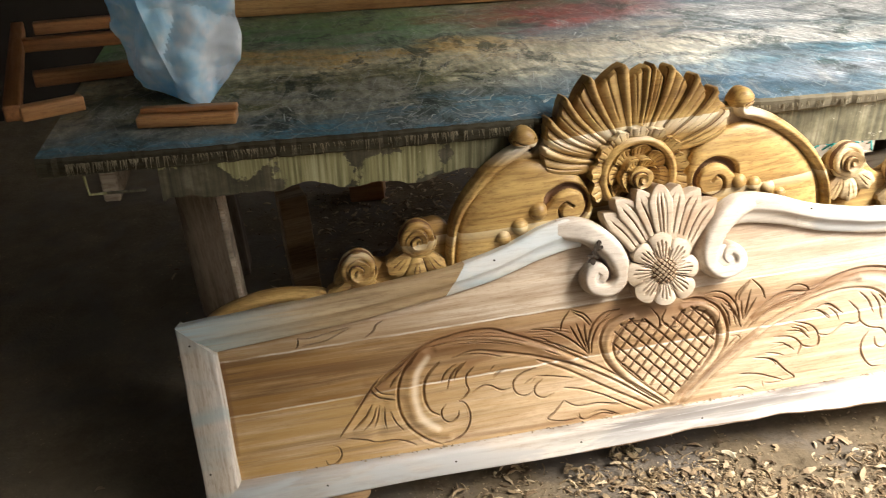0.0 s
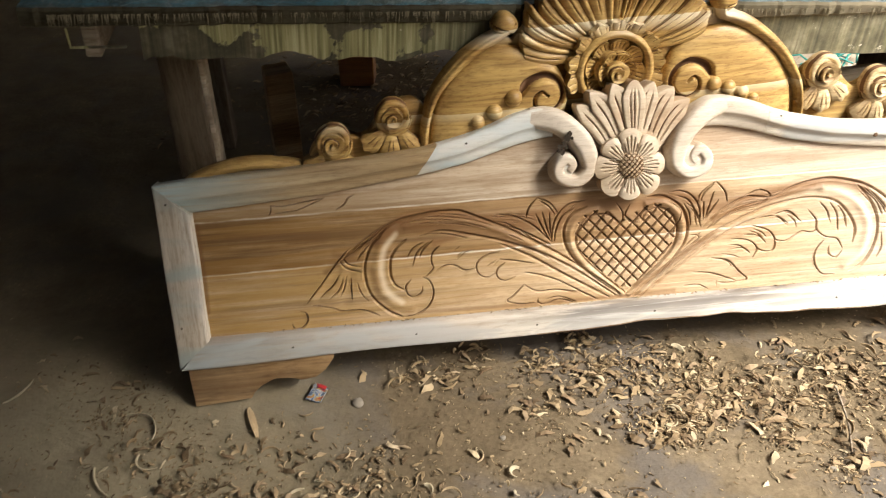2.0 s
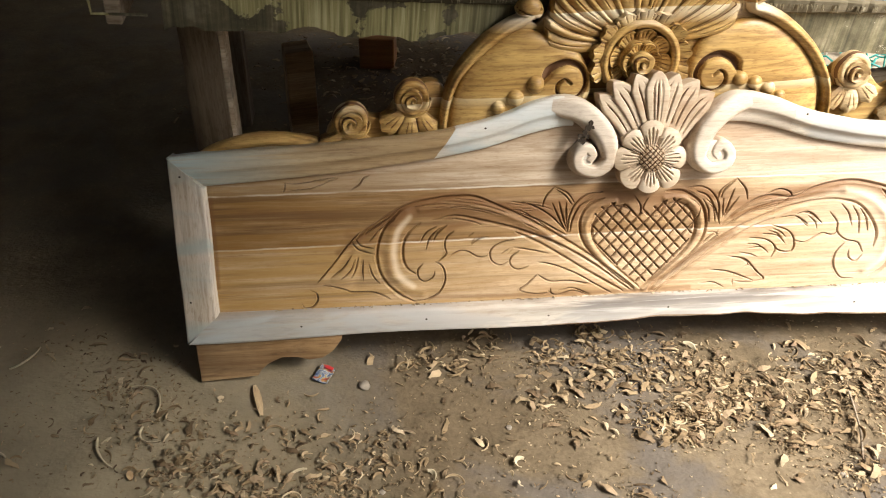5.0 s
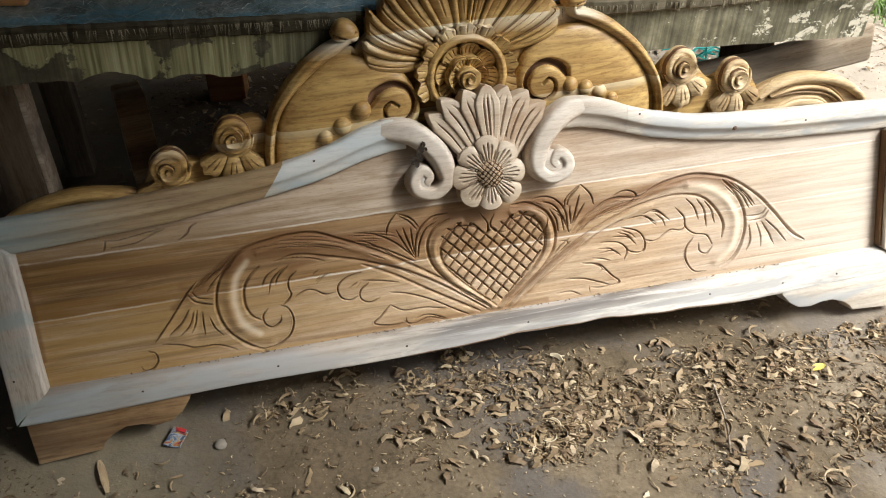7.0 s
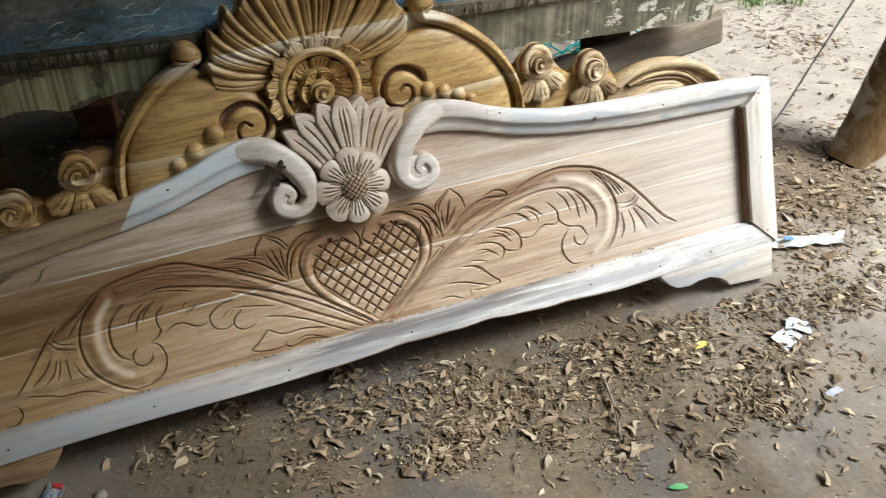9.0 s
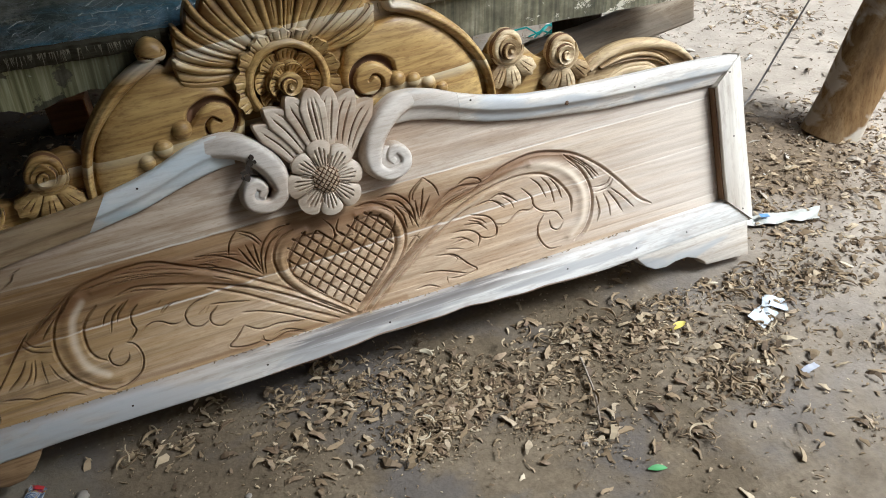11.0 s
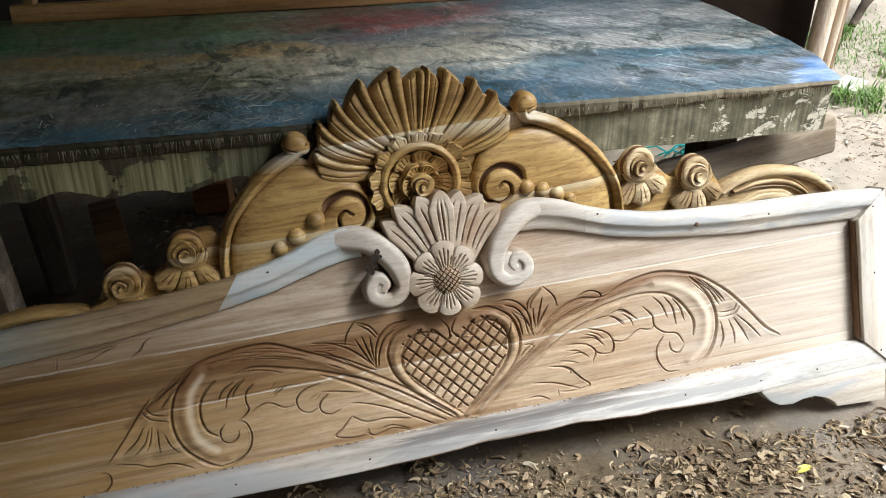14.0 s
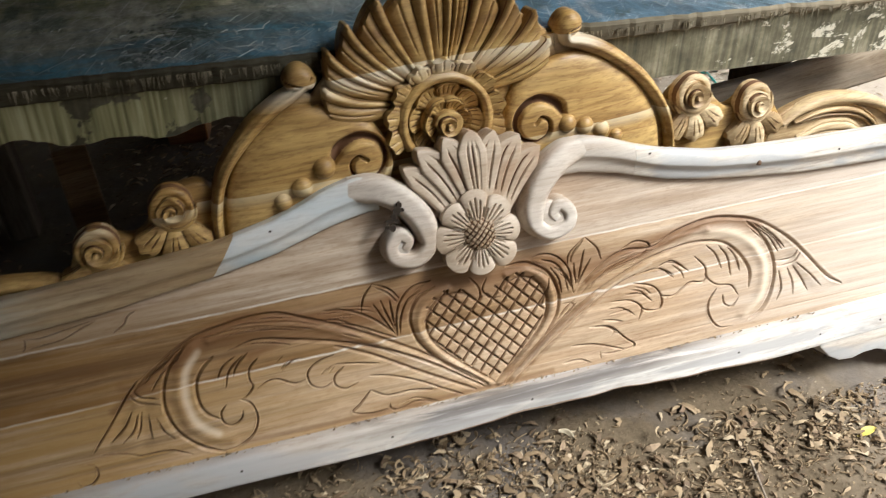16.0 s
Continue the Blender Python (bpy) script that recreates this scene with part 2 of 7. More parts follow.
M["cream_up"] = wood("cream sapwood upright", (0.50, 0.41, 0.30), (0.66, 0.60, 0.50), (0.75, 0.71, 0.63), along="z", grain=0.7, vein=0.4)
M["trunk"] = wood("worn bark", (0.12, 0.066, 0.026), (0.30, 0.190, 0.085), (0.47, 0.35, 0.20), rough=0.9, along="z", grain=0.7, spec=0.1, stain=(0.58, 0.51, 0.40), stain_at=(0.52, 0.60))
M["carve"] = wood("carved pale wood", (0.37, 0.26, 0.165), (0.45, 0.36, 0.26), (0.55, 0.46, 0.355), grain=1.2, vein=0.3)
M["scroll"] = wood("carved scroll wood", (0.43, 0.335, 0.245), (0.515, 0.45, 0.37), (0.61, 0.555, 0.48), grain=1.1, stain=(0.44, 0.45, 0.44), stain_at=(0.55, 0.75), vein=0.35)
BANDS = ((0.684, 0.018, 0.036, 0.80, (0.78, 0.72, 0.57)), (0.529, 0.012, 0.022, 0.65, (0.72, 0.63, 0.42)))
M["gold"] = wood("golden timber", (0.17, 0.088, 0.022), (0.38, 0.240, 0.075), (0.57, 0.405, 0.16), grain=0.8, stain=(0.22, 0.115, 0.032), stain_at=(0.55, 0.76), vein=0.8, spec=0.45, rough=0.45, shift=0.0, bands=BANDS, flame=0.7)
M["gold_up"] = wood("golden timber carved", (0.17, 0.088, 0.024), (0.37, 0.235, 0.075), (0.58, 0.415, 0.165), grain=0.9, stain=(0.18, 0.09, 0.03), stain_at=(0.56, 0.78), vein=0.6, spec=0.45, rough=0.45, shift=0.0, bands=BANDS, flame=0.6)
# paler copy of the gold for right-hand pieces: daylight put into its tone
M["gold_lit"] = wood("golden timber in a daylight tone", (0.27, 0.18, 0.08), (0.46, 0.335, 0.170), (0.61, 0.49, 0.30), grain=0.9, spec=0.35, rough=0.55, flame=0.4)
M["inner"] = wood("dark brown inner edge and knot", (0.06, 0.03, 0.014), (0.13, 0.07, 0.032), (0.22, 0.13, 0.065), along="z")
M["foot"] = wood("foot wood", (0.17, 0.10, 0.045), (0.37, 0.25, 0.13), (0.56, 0.45, 0.29), grain=1.0, flame=0.55, streaks=((0.13, 0.07, 0.03), 0.7, 0.50, 0.62))
M["frame"] = wood("varnished frame wood", (0.16, 0.075, 0.024), (0.38, 0.21, 0.075), (0.56, 0.38, 0.16), grain=0.9, rough=0.4, spec=0.5)
M["rail"] = wood("weathered rail", (0.25, 0.20, 0.14), (0.47, 0.40, 0.30), (0.60, 0.53, 0.42), rough=0.8, grain=0.9, spec=0.2, stain=(0.20, 0.17, 0.13), stain_at=(0.50, 0.66))
M["old"] = wood("old grey timber", (0.09, 0.07, 0.05), (0.20, 0.165, 0.125), (0.32, 0.285, 0.23), rough=0.8, grain=0.9, spec=0.2)
M["old_up"] = wood("old grey post", (0.045, 0.033, 0.022), (0.10, 0.078, 0.052), (0.17, 0.135, 0.095), rough=0.8, along="z", spec=0.2)
M["brown"] = wood("brown varnished wood", (0.10, 0.038, 0.014), (0.26, 0.11, 0.038), (0.44, 0.23, 0.09), rough=0.4, spec=0.5)
M["bark"] = wood("bark", (0.13, 0.078, 0.045), (0.30, 0.205, 0.13), (0.52, 0.44, 0.35), rough=0.9, along="z", grain=0.7, spec=0.1)
M["pole"] = wood("peeled pole", (0.40, 0.28, 0.17), (0.62, 0.50, 0.36), (0.74, 0.66, 0.54), rough=0.6, along="z")
M["cream"] = plain("cream plastic scrap", (0.58, 0.56, 0.48), 0.4, 0.12)
M["white"] = plain("white plastic scrap", (0.60, 0.63, 0.64), 0.35, 0.1)
# roof and shed wall tones hold painted shade; the yard copy is the lit one
M["tin"] = plain("roof sheet", (0.045, 0.039, 0.033), 0.7, 0.3, 4.0)
M["mudwall_shade"] = plain("mud wall", (0.035, 0.029, 0.022), 0.95, 0.35, 5.0, 0.5)
M["mudwall_lit"] = plain("mud wall in a sunlit tone", (0.27, 0.22, 0.165), 0.95, 0.3, 5.0, 0.5)
M["seed"] = plain("tan flower heart", (0.36, 0.26, 0.16), 0.6, 0.3, 60.0)
M["near_black"] = plain("near-black wood", (0.014, 0.009, 0.006), 0.95, 0.5, 14.0, 0.6, 0.08)
M["stone"] = plain("pebble", (0.22, 0.19, 0.15), 0.8, 0.25, 60.0)
M["green"] = plain("grass blade", (0.17, 0.27, 0.06), 0.6, 0.5, 9.0, 0.0)
M["card"] = plain("torn cardboard", (0.62, 0.60, 0.48), 0.8, 0.12, 30.0)
M["leafdry"] = plain("yellow dry leaf", (0.62, 0.50, 0.10), 0.6, 0.2)
M["leafgreen"] = plain("green leaf", (0.10, 0.30, 0.10), 0.5, 0.2)
M["dull"] = plain("dull plastic", (0.36, 0.36, 0.38), 0.4, 0.2)
M["red"] = plain("red print", (0.42, 0.03, 0.03), 0.35, 0.1)
M["blue"] = plain("blue print", (0.16, 0.30, 0.55), 0.35, 0.1)
M["cord"] = plain("dark cord", (0.26, 0.235, 0.21), 0.7, 0.2)
M["teal"] = plain("teal net", (0.02, 0.25, 0.22), 0.5, 0.2)
M["curl"] = plain("pale shaving", (0.47, 0.40, 0.27), 0.7, 0.3, 60.0)
M["fibre"] = plain("pale fibre", (0.36, 0.37, 0.34), 0.7, 0.25, 60.0)
def flake_mat():
    m, t, b = nodes_of("wood flake")
    oi = t.nodes.new("ShaderNodeObjectInfo")
    col = ramp(t, oi.outputs["Random"], [(0.0, (0.17, 0.11, 0.060)), (0.6, (0.31, 0.225, 0.135)), (1.0, (0.46, 0.37, 0.245))])
    n = noise_tex(t, coords(t, (60, 240, 60)), 1.0, 4)
    t.links.new(mix(t, 0.6, col, ramp(t, n, [(0.3, (0.6, 0.58, 0.55)), (0.7, (1.12, 1.1, 1.08))]), "MULTIPLY"), b.inputs["Base Color"])
    b.inputs["Roughness"].default_value = 0.75
    return m


M["flake"] = flake_mat()
# brown of the carved cuts, with the shade of the recesses painted in
M["cut"] = plain("brown cut with shade", (0.13, 0.062, 0.027), 0.7, 0.35, 40.0)
M["splinter"] = plain("pale splinter", (0.22, 0.19, 0.125), 0.8, 0.4, 60.0)
# near-black left end, pale right end: the side light is put into the colour
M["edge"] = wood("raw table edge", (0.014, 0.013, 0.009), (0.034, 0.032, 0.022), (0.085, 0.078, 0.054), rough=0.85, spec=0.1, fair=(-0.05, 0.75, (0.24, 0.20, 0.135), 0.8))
M["crack"] = plain("open crack", (0.03, 0.02, 0.012), 0.9, 0.3, 80.0)


def table_paint():
    """Boards soaked in years of spilled stain and paint: blotted bands of teal, beige, brown, green and red, chips and scratches."""
    m, t, b = nodes_of("paint-stained table boards")
    tc = t.nodes.new("ShaderNodeTexCoord")
    sp = t.nodes.new("ShaderNodeSeparateXYZ")
    t.links.new(tc.outputs["Object"], sp.inputs[0])
    big = noise_tex(t, coords(t, (0.7, 2.2, 1)), 2.4, 7, 0.62, 0.7)
    mid = noise_tex(t, coords(t, (0.9, 2.0, 1)), 6.0, 9, 0.70, 0.5)
    tiny = noise_tex(t, coords(t, (1.0, 0.35, 1)), 50.0, 6, 0.75)

    def moved(out, by_big, by_mid):
        return math_node(t, "ADD", out, math_node(t, "ADD", math_node(t, "MULTIPLY", math_node(t, "SUBTRACT", big, 0.5), by_big), math_node(t, "MULTIPLY", math_node(t, "SUBTRACT", mid, 0.5), by_mid)))
    y = moved(sp.outputs[1], 0.55, 0.50)
    x = math_node(t, "MULTIPLY_ADD", moved(sp.outputs[0], 0.9, 0.7), 0.5, 0.5)
    left_half = ramp(t, y, [(0.0, (0.055, 0.095, 0.105)), (0.05, (0.050, 0.145, 0.190)), (0.12, (0.110, 0.125, 0.110)), (0.20, (0.190, 0.185, 0.135)), (0.29, (0.095, 0.095, 0.042)), (0.42, (0.330, 0.300, 0.190)), (0.52, (0.340, 0.215, 0.065)), (0.62, (0.130, 0.170, 0.115)), (0.74, (0.075, 0.170, 0.070)), (0.95, (0.120, 0.140, 0.060))])
    mid_part = ramp(t, y, [(0.0, (0.029, 0.064, 0.090)), (0.10, (0.038, 0.099, 0.145)), (0.22, (0.123, 0.160, 0.177)), (0.34, (0.319, 0.290, 0.217)), (0.50, (0.203, 0.174, 0.128)), (0.62, (0.067, 0.081, 0.084)), (0.74, (0.123, 0.029, 0.022)), (0.88, (0.102, 0.023, 0.017)), (0.97, (0.041, 0.052, 0.026))])
    right_part = ramp(t, y, [(0.0, (0.080, 0.118, 0.140)), (0.12, (0.185, 0.195, 0.205)), (0.26, (0.036, 0.088, 0.112)), (0.38, (0.265, 0.250, 0.220)), (0.55, (0.060, 0.076, 0.078)), (0.70, (0.215, 0.208, 0.192)), (0.86, (0.052, 0.070, 0.076))])
    col = mix(t, ramp(t, x, grey(0.32, 0.50)), left_half, mid_part)
    col = mix(t, ramp(t, x, grey(0.58, 0.74)), col, right_part)
    dark_blot = noise_tex(t, coords(t, (1.6, 1.1, 1), shift=3.0), 5.0, 10, 0.8, 0.6)
    col = mix(t, ramp(t, dark_blot, [(0.53, (0, 0, 0)), (0.58, (0.8,) * 3)]), col, (0.018, 0.030, 0.024))
    pale_blot = noise_tex(t, coords(t, (1.6, 1.0, 1), shift=8.0), 6.0, 10, 0.82, 0.5)
    col = mix(t, ramp(t, pale_blot, [(0.54, (0, 0, 0)), (0.62, (0.55,) * 3)]), col, (0.26, 0.25, 0.22))
    # worn through in fine specks, light and dark
    col = mix(t, 0.6, col, ramp(t, mid, [(0.36, (0.50,) * 3), (0.52, (1.1,) * 3), (0.66, (1.7,) * 3)]), "MULTIPLY")
    col = mix(t, 0.6, col, ramp(t, tiny, [(0.38, (0.50,) * 3), (0.50, (1.1,) * 3), (0.64, (1.9,) * 3)]), "MULTIPLY")
    spots = noise_tex(t, coords(t, (1, 1, 1), shift=2.0), 160.0, 3, 0.6)
    col = mix(t, math_node(t, "MULTIPLY", ramp(t, spots, grey(0.66, 0.70)), ramp(t, mid, grey(0.45, 0.6))), col, (0.36, 0.38, 0.39))
    # saw and knife marks
    for k, (ang, lim, lng) in enumerate(((0.9, 0.66, 4.0), (-0.7, 0.68, 5.0), (1.3, 0.67, 3.0), (2.3, 0.69, 5.0), (0.35, 0.67, 7.0), (1.9, 0.67, 7.0))):
        mp = t.nodes.new("ShaderNodeMapping")
        mp.vector_type = "TEXTURE"
        mp.inputs["Rotation"].default_value = (0, 0, ang)
        mp.inputs["Scale"].default_value = (1 / lng, 1 / 110, 1)
        mp.inputs["Location"].default_value = (k * 3.7, k, 0)
        t.links.new(tc.outputs["Object"], mp.inputs[0])
        s = noise_tex(t, mp.outputs[0], 2.0, 2, 0.5, 0.15)
        col = mix(t, ramp(t, s, [(lim, (0, 0, 0)), (lim + 0.03, (0.55,) * 3)]), col, (0.36, 0.37, 0.36))
    # close saw lines over the end that lies in the daylight
    mp = t.nodes.new("ShaderNodeMapping")
    mp.vector_type = "TEXTURE"
    mp.inputs["Rotation"].default_value = (0, 0, -0.85)
    mp.inputs["Scale"].default_value = (1 / 5, 1 / 130, 1)
    t.links.new(tc.outputs["Object"], mp.inputs[0])
    saw = noise_tex(t, mp.outputs[0], 1.0, 3, 0.6, 0.1)
    col = mix(t, math_node(t, "MULTIPLY", ramp(t, x, grey(0.55, 0.75)), 0.75), col, mix(t, 1.0, col, ramp(t, saw, [(0.40, (0.40, 0.42, 0.45)), (0.52, (1.0,) * 3), (0.64, (1.5,) * 3)]), "MULTIPLY"))
    # one splash of bright blue at the broken corner
    d = math_node(t, "ADD", math_node(t, "SUBTRACT", sp.outputs[0], 0.80), math_node(t, "ADD", math_node(t, "MULTIPLY", math_node(t, "SUBTRACT", mid, 0.5), 0.30), math_node(t, "MULTIPLY", sp.outputs[1], -0.55)))
    f = math_node(t, "MULTIPLY", ramp(t, d, grey(0.0, 0.03)), ramp(t, math_node(t, "ADD", sp.outputs[1], math_node(t, "MULTIPLY", mid, 0.12)), [(0.19, (0.85,) * 3), (0.24, (0, 0, 0))]))
    col = mix(t, f, col, ramp(t, mid, [(0.42, (0.10, 0.22, 0.46)), (0.58, (0.42, 0.50, 0.66))]))
    t.links.new(col, b.inputs["Base Color"])
    t.links.new(ramp(t, mid, [(0.38, (0.34,) * 3), (0.62, (0.62,) * 3)]), b.inputs["Roughness"])
    b.inputs["Specular IOR Level"].default_value = 0.45
    bump(t, b, math_node(t, "ADD", mid, math_node(t, "MULTIPLY", tiny, 0.5)), 0.45, 0.004)
    return m


def apron_paint():
    """Grey-olive board with vertical drips, sheets of old cream paint with lobed edges, and crisp flakes near one end."""
    m, t, b = nodes_of("peeling cream paint on old board")
    tc = t.nodes.new("ShaderNodeTexCoord")
    sp = t.nodes.new("ShaderNodeSeparateXYZ")
    t.links.new(tc.outputs["Object"], sp.inputs[0])
    drip = noise_tex(t, coords(t, (110, 1, 3.0)), 1.0, 4, 0.6)
    broad = noise_tex(t, coords(t, (7, 1, 9)), 1.6, 6, 0.65)
    base = ramp(t, broad, [(0.32, (0.050, 0.046, 0.024)), (0.52, (0.140, 0.125, 0.072)), (0.70, (0.27, 0.245, 0.165))])
    base = mix(t, 0.85, base, ramp(t, drip, [(0.34, (0.45,) * 3), (0.52, (1.0,) * 3), (0.68, (1.5,) * 3)]), "MULTIPLY")
    # base tone darkens towards the left half
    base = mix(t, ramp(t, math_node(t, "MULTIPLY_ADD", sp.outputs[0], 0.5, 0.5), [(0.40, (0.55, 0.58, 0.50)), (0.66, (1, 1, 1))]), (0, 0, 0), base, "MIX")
    lobes = t.nodes.new("ShaderNodeTexVoronoi")
    lobes.inputs["Scale"].default_value = 1.0
    t.links.new(coords(t, (8, 1, 7)), lobes.inputs["Vector"])
    sheet_m = math_node(t, "ADD", lobes.outputs["Distance"], math_node(t, "MULTIPLY", broad, 0.9))
    left_side = ramp(t, math_node(t, "MULTIPLY_ADD", sp.outputs[0], 0.5, 0.5), [(0.27, (1, 1, 1)), (0.38, (0, 0, 0))])
    fac = math_node(t, "MULTIPLY", ramp(t, sheet_m, [(0.90, (1, 1, 1)), (0.93, (0, 0, 0))]), left_side)
    flake = noise_tex(t, coords(t, (13, 1, 19), shift=3.0), 1.5, 10, 0.72, 0.5)
    right_side = ramp(t, math_node(t, "MULTIPLY_ADD", sp.outputs[0], 0.5, 0.5), [(0.66, (0, 0, 0)), (0.93, (0.14, 0.14, 0.14))])
    fac2 = ramp(t, math_node(t, "ADD", flake, right_side), grey(0.655, 0.675))
    cream = ramp(t, drip, [(0.33, (0.10, 0.095, 0.035)), (0.52, (0.30, 0.285, 0.135)), (0.68, (0.50, 0.48, 0.29))])
    col = mix(t, math_node(t, "MULTIPLY", fac, 0.9), base, cream)
    col = mix(t, math_node(t, "MULTIPLY", fac2, 0.95), col, (0.60, 0.55, 0.42))
    t.links.new(col, b.inputs["Base Color"])
    b.inputs["Roughness"].default_value = 0.8
    bump(t, b, math_node(t, "ADD", drip, math_node(t, "MULTIPLY", math_node(t, "ADD", fac, fac2), 0.8)), 0.45, 0.003)
    return m


def ground_mat():
    m, t, b = nodes_of("trodden earth")
    tc = t.nodes.new("ShaderNodeTexCoord")
    v = tc.outputs["Object"]
    n1 = noise_tex(t, v, 1.1, 4, 0.55)
    n2 = noise_tex(t, v, 9.0, 6, 0.65)
    n3 = noise_tex(t, v, 90.0, 4, 0.6)
    col = ramp(t, n1, [(0.3, (0.092, 0.070, 0.043)), (0.5, (0.132, 0.101, 0.063)), (0.7, (0.180, 0.142, 0.094))])
    col = mix(t, 0.8, col, ramp(t, n2, [(0.3, (0.68, 0.66, 0.64)), (0.65, (1.12, 1.1, 1.08))]), "MULTIPLY")
    col = mix(t, 0.6, col, ramp(t, n3, [(0.35, (0.7, 0.68, 0.66)), (0.65, (1.15, 1.15, 1.15))]), "MULTIPLY")
    crumbs = t.nodes.new("ShaderNodeTexVoronoi")
    crumbs.inputs["Scale"].default_value = 75.0
    t.links.new(v, crumbs.inputs["Vector"])
    dots = math_node(t, "MULTIPLY", ramp(t, crumbs.outputs["Distance"], [(0.12, (1, 1, 1)), (0.2, (0, 0, 0))]), ramp(t, n2, grey(0.5, 0.62)))
    col = mix(t, math_node(t, "MULTIPLY", dots, 0.6), col, (0.52, 0.41, 0.27))
    damp = ramp(t, noise_tex(t, coords(t, (1, 1, 1), shift=4.0), 3.2, 5, 0.6, 0.6), [(0.47, (0, 0, 0)), (0.60, (0.65,) * 3)])
    col = mix(t, damp, col, (0.104, 0.093, 0.085))
    # paler left floor, away from the chips: light painted in, fading towards the shaded back
    spd = t.nodes.new("ShaderNodeSeparateXYZ")
    t.links.new(v, spd.inputs[0])
    floor_light = ramp(t, math_node(t, "MULTIPLY_ADD", math_node(t, "ADD", spd.outputs[0], math_node(t, "MULTIPLY", n1, 0.6)), -0.5, 0.0), grey(0.10, 0.36))
    floor_light = math_node(t, "MULTIPLY", floor_light, ramp(t, math_node(t, "ADD", spd.outputs[1], math_node(t, "MULTIPLY", n1, 0.3)), [(0.22, (1, 1, 1)), (0.50, (0.35,) * 3)]))
    col = mix(t, math_node(t, "MULTIPLY", floor_light, 0.85), col, mix(t, 0.7, (0.320, 0.275, 0.187), ramp(t, n2, [(0.3, (0.72, 0.70, 0.68)), (0.65, (1.12, 1.1, 1.08))]), "MULTIPLY"))
    # sandy, paler soil out in the open, drawn inwards to stand in for daylight
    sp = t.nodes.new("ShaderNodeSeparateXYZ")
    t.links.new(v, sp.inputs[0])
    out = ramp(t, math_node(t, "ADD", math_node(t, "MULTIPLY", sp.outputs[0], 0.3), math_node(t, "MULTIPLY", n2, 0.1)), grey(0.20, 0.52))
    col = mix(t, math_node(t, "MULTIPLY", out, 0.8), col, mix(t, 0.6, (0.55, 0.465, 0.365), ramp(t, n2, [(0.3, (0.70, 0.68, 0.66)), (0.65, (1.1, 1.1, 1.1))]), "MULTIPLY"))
    # brown leaf mould at the foot of the tree
    far = t.nodes.new("ShaderNodeVectorMath")
    far.operation = "DISTANCE"
    t.links.new(v, far.inputs[0])
    far.inputs[1].default_value = (1.30, 0.34, 0.0)
    mould = ramp(t, math_node(t, "ADD", far.outputs["Value"], math_node(t, "MULTIPLY", math_node(t, "SUBTRACT", n2, 0.5), 0.35)), [(0.16, (0.85,) * 3), (0.34, (0, 0, 0))])
    col = mix(t, mould, col, mix(t, 0.7, (0.20, 0.140, 0.082), ramp(t, n3, [(0.35, (0.6,) * 3), (0.65, (1.25,) * 3)]), "MULTIPLY"))
    t.links.new(col, b.inputs["Base Color"])
    b.inputs["Roughness"].default_value = 0.92
    b.inputs["Specular IOR Level"].default_value = 0.15
    bump(t, b, math_node(t, "ADD", n2, math_node(t, "MULTIPLY", n3, 0.3)), 0.6, 0.012)
    return m


def chip_mat(name="wood shavings", tones=((0.10, 0.062, 0.030), (0.185, 0.125, 0.064), (0.30, 0.213, 0.116), (0.40, 0.305, 0.18), (0.54, 0.44, 0.29))):
    m, t, b = nodes_of(name)
    g = t.nodes.new("ShaderNodeNewGeometry")
    col = ramp(t, g.outputs["Random Per Island"], list(zip((0.0, 0.30, 0.72, 0.92, 1.0), tones)))
    n = noise_tex(t, coords(t, (1, 1, 1)), 60.0, 3)
    t.links.new(mix(t, 0.5, col, ramp(t, n, [(0.3, (0.6, 0.6, 0.6)), (0.7, (1.1, 1.1, 1.1))]), "MULTIPLY"), b.inputs["Base Color"])
    b.inputs["Roughness"].default_value = 0.75
    return m


def bag_mat():
    """Thin milky blue plastic that lets light through."""
    m, t, b = nodes_of("light blue plastic")
    n = noise_tex(t, coords(t, (1, 1, 1)), 7.0, 4, 0.6)
    col = ramp(t, n, [(0.38, (0.24, 0.61, 0.90)), (0.50, (0.50, 0.79, 0.95)), (0.62, (0.88, 0.94, 0.98))])
    t.links.new(col, b.inputs["Base Color"])
    b.inputs["Roughness"].default_value = 0.3
    bump(t, b, noise_tex(t, coords(t, (1, 1, 0.6)), 9.0, 2, 0.5, 1.2), 0.8, 0.020)
    tr = t.nodes.new("ShaderNodeBsdfTranslucent")
    t.links.new(col, tr.inputs["Color"])
    ms = t.nodes.new("ShaderNodeMixShader")
    ms.inputs[0].default_value = 0.35
    t.links.new(b.outputs[0], ms.inputs[1])
    t.links.new(tr.outputs[0], ms.inputs[2])
    for n2 in t.nodes:
        if n2.type == "OUTPUT_MATERIAL":
            t.links.new(ms.outputs[0], n2.inputs[0])
    return m


def sachet_mat():
    """Crumpled printed foil: patches of white, navy, red and yellow."""
    m, t, b = nodes_of("printed foil")
    n = noise_tex(t, coords(t, (1, 1, 1)), 70.0, 3, 0.6, 0.6)
    t.links.new(ramp(t, n, [(0.34, (0.03, 0.05, 0.13)), (0.42, (0.10, 0.14, 0.20)), (0.46, (0.40, 0.40, 0.37)), (0.50, (0.10, 0.14, 0.24)), (0.55, (0.38, 0.26, 0.05)), (0.60, (0.30, 0.03, 0.03)), (0.68, (0.04, 0.06, 0.15))]), b.inputs["Base Color"])
    b.inputs["Roughness"].default_value = 0.35
    return m


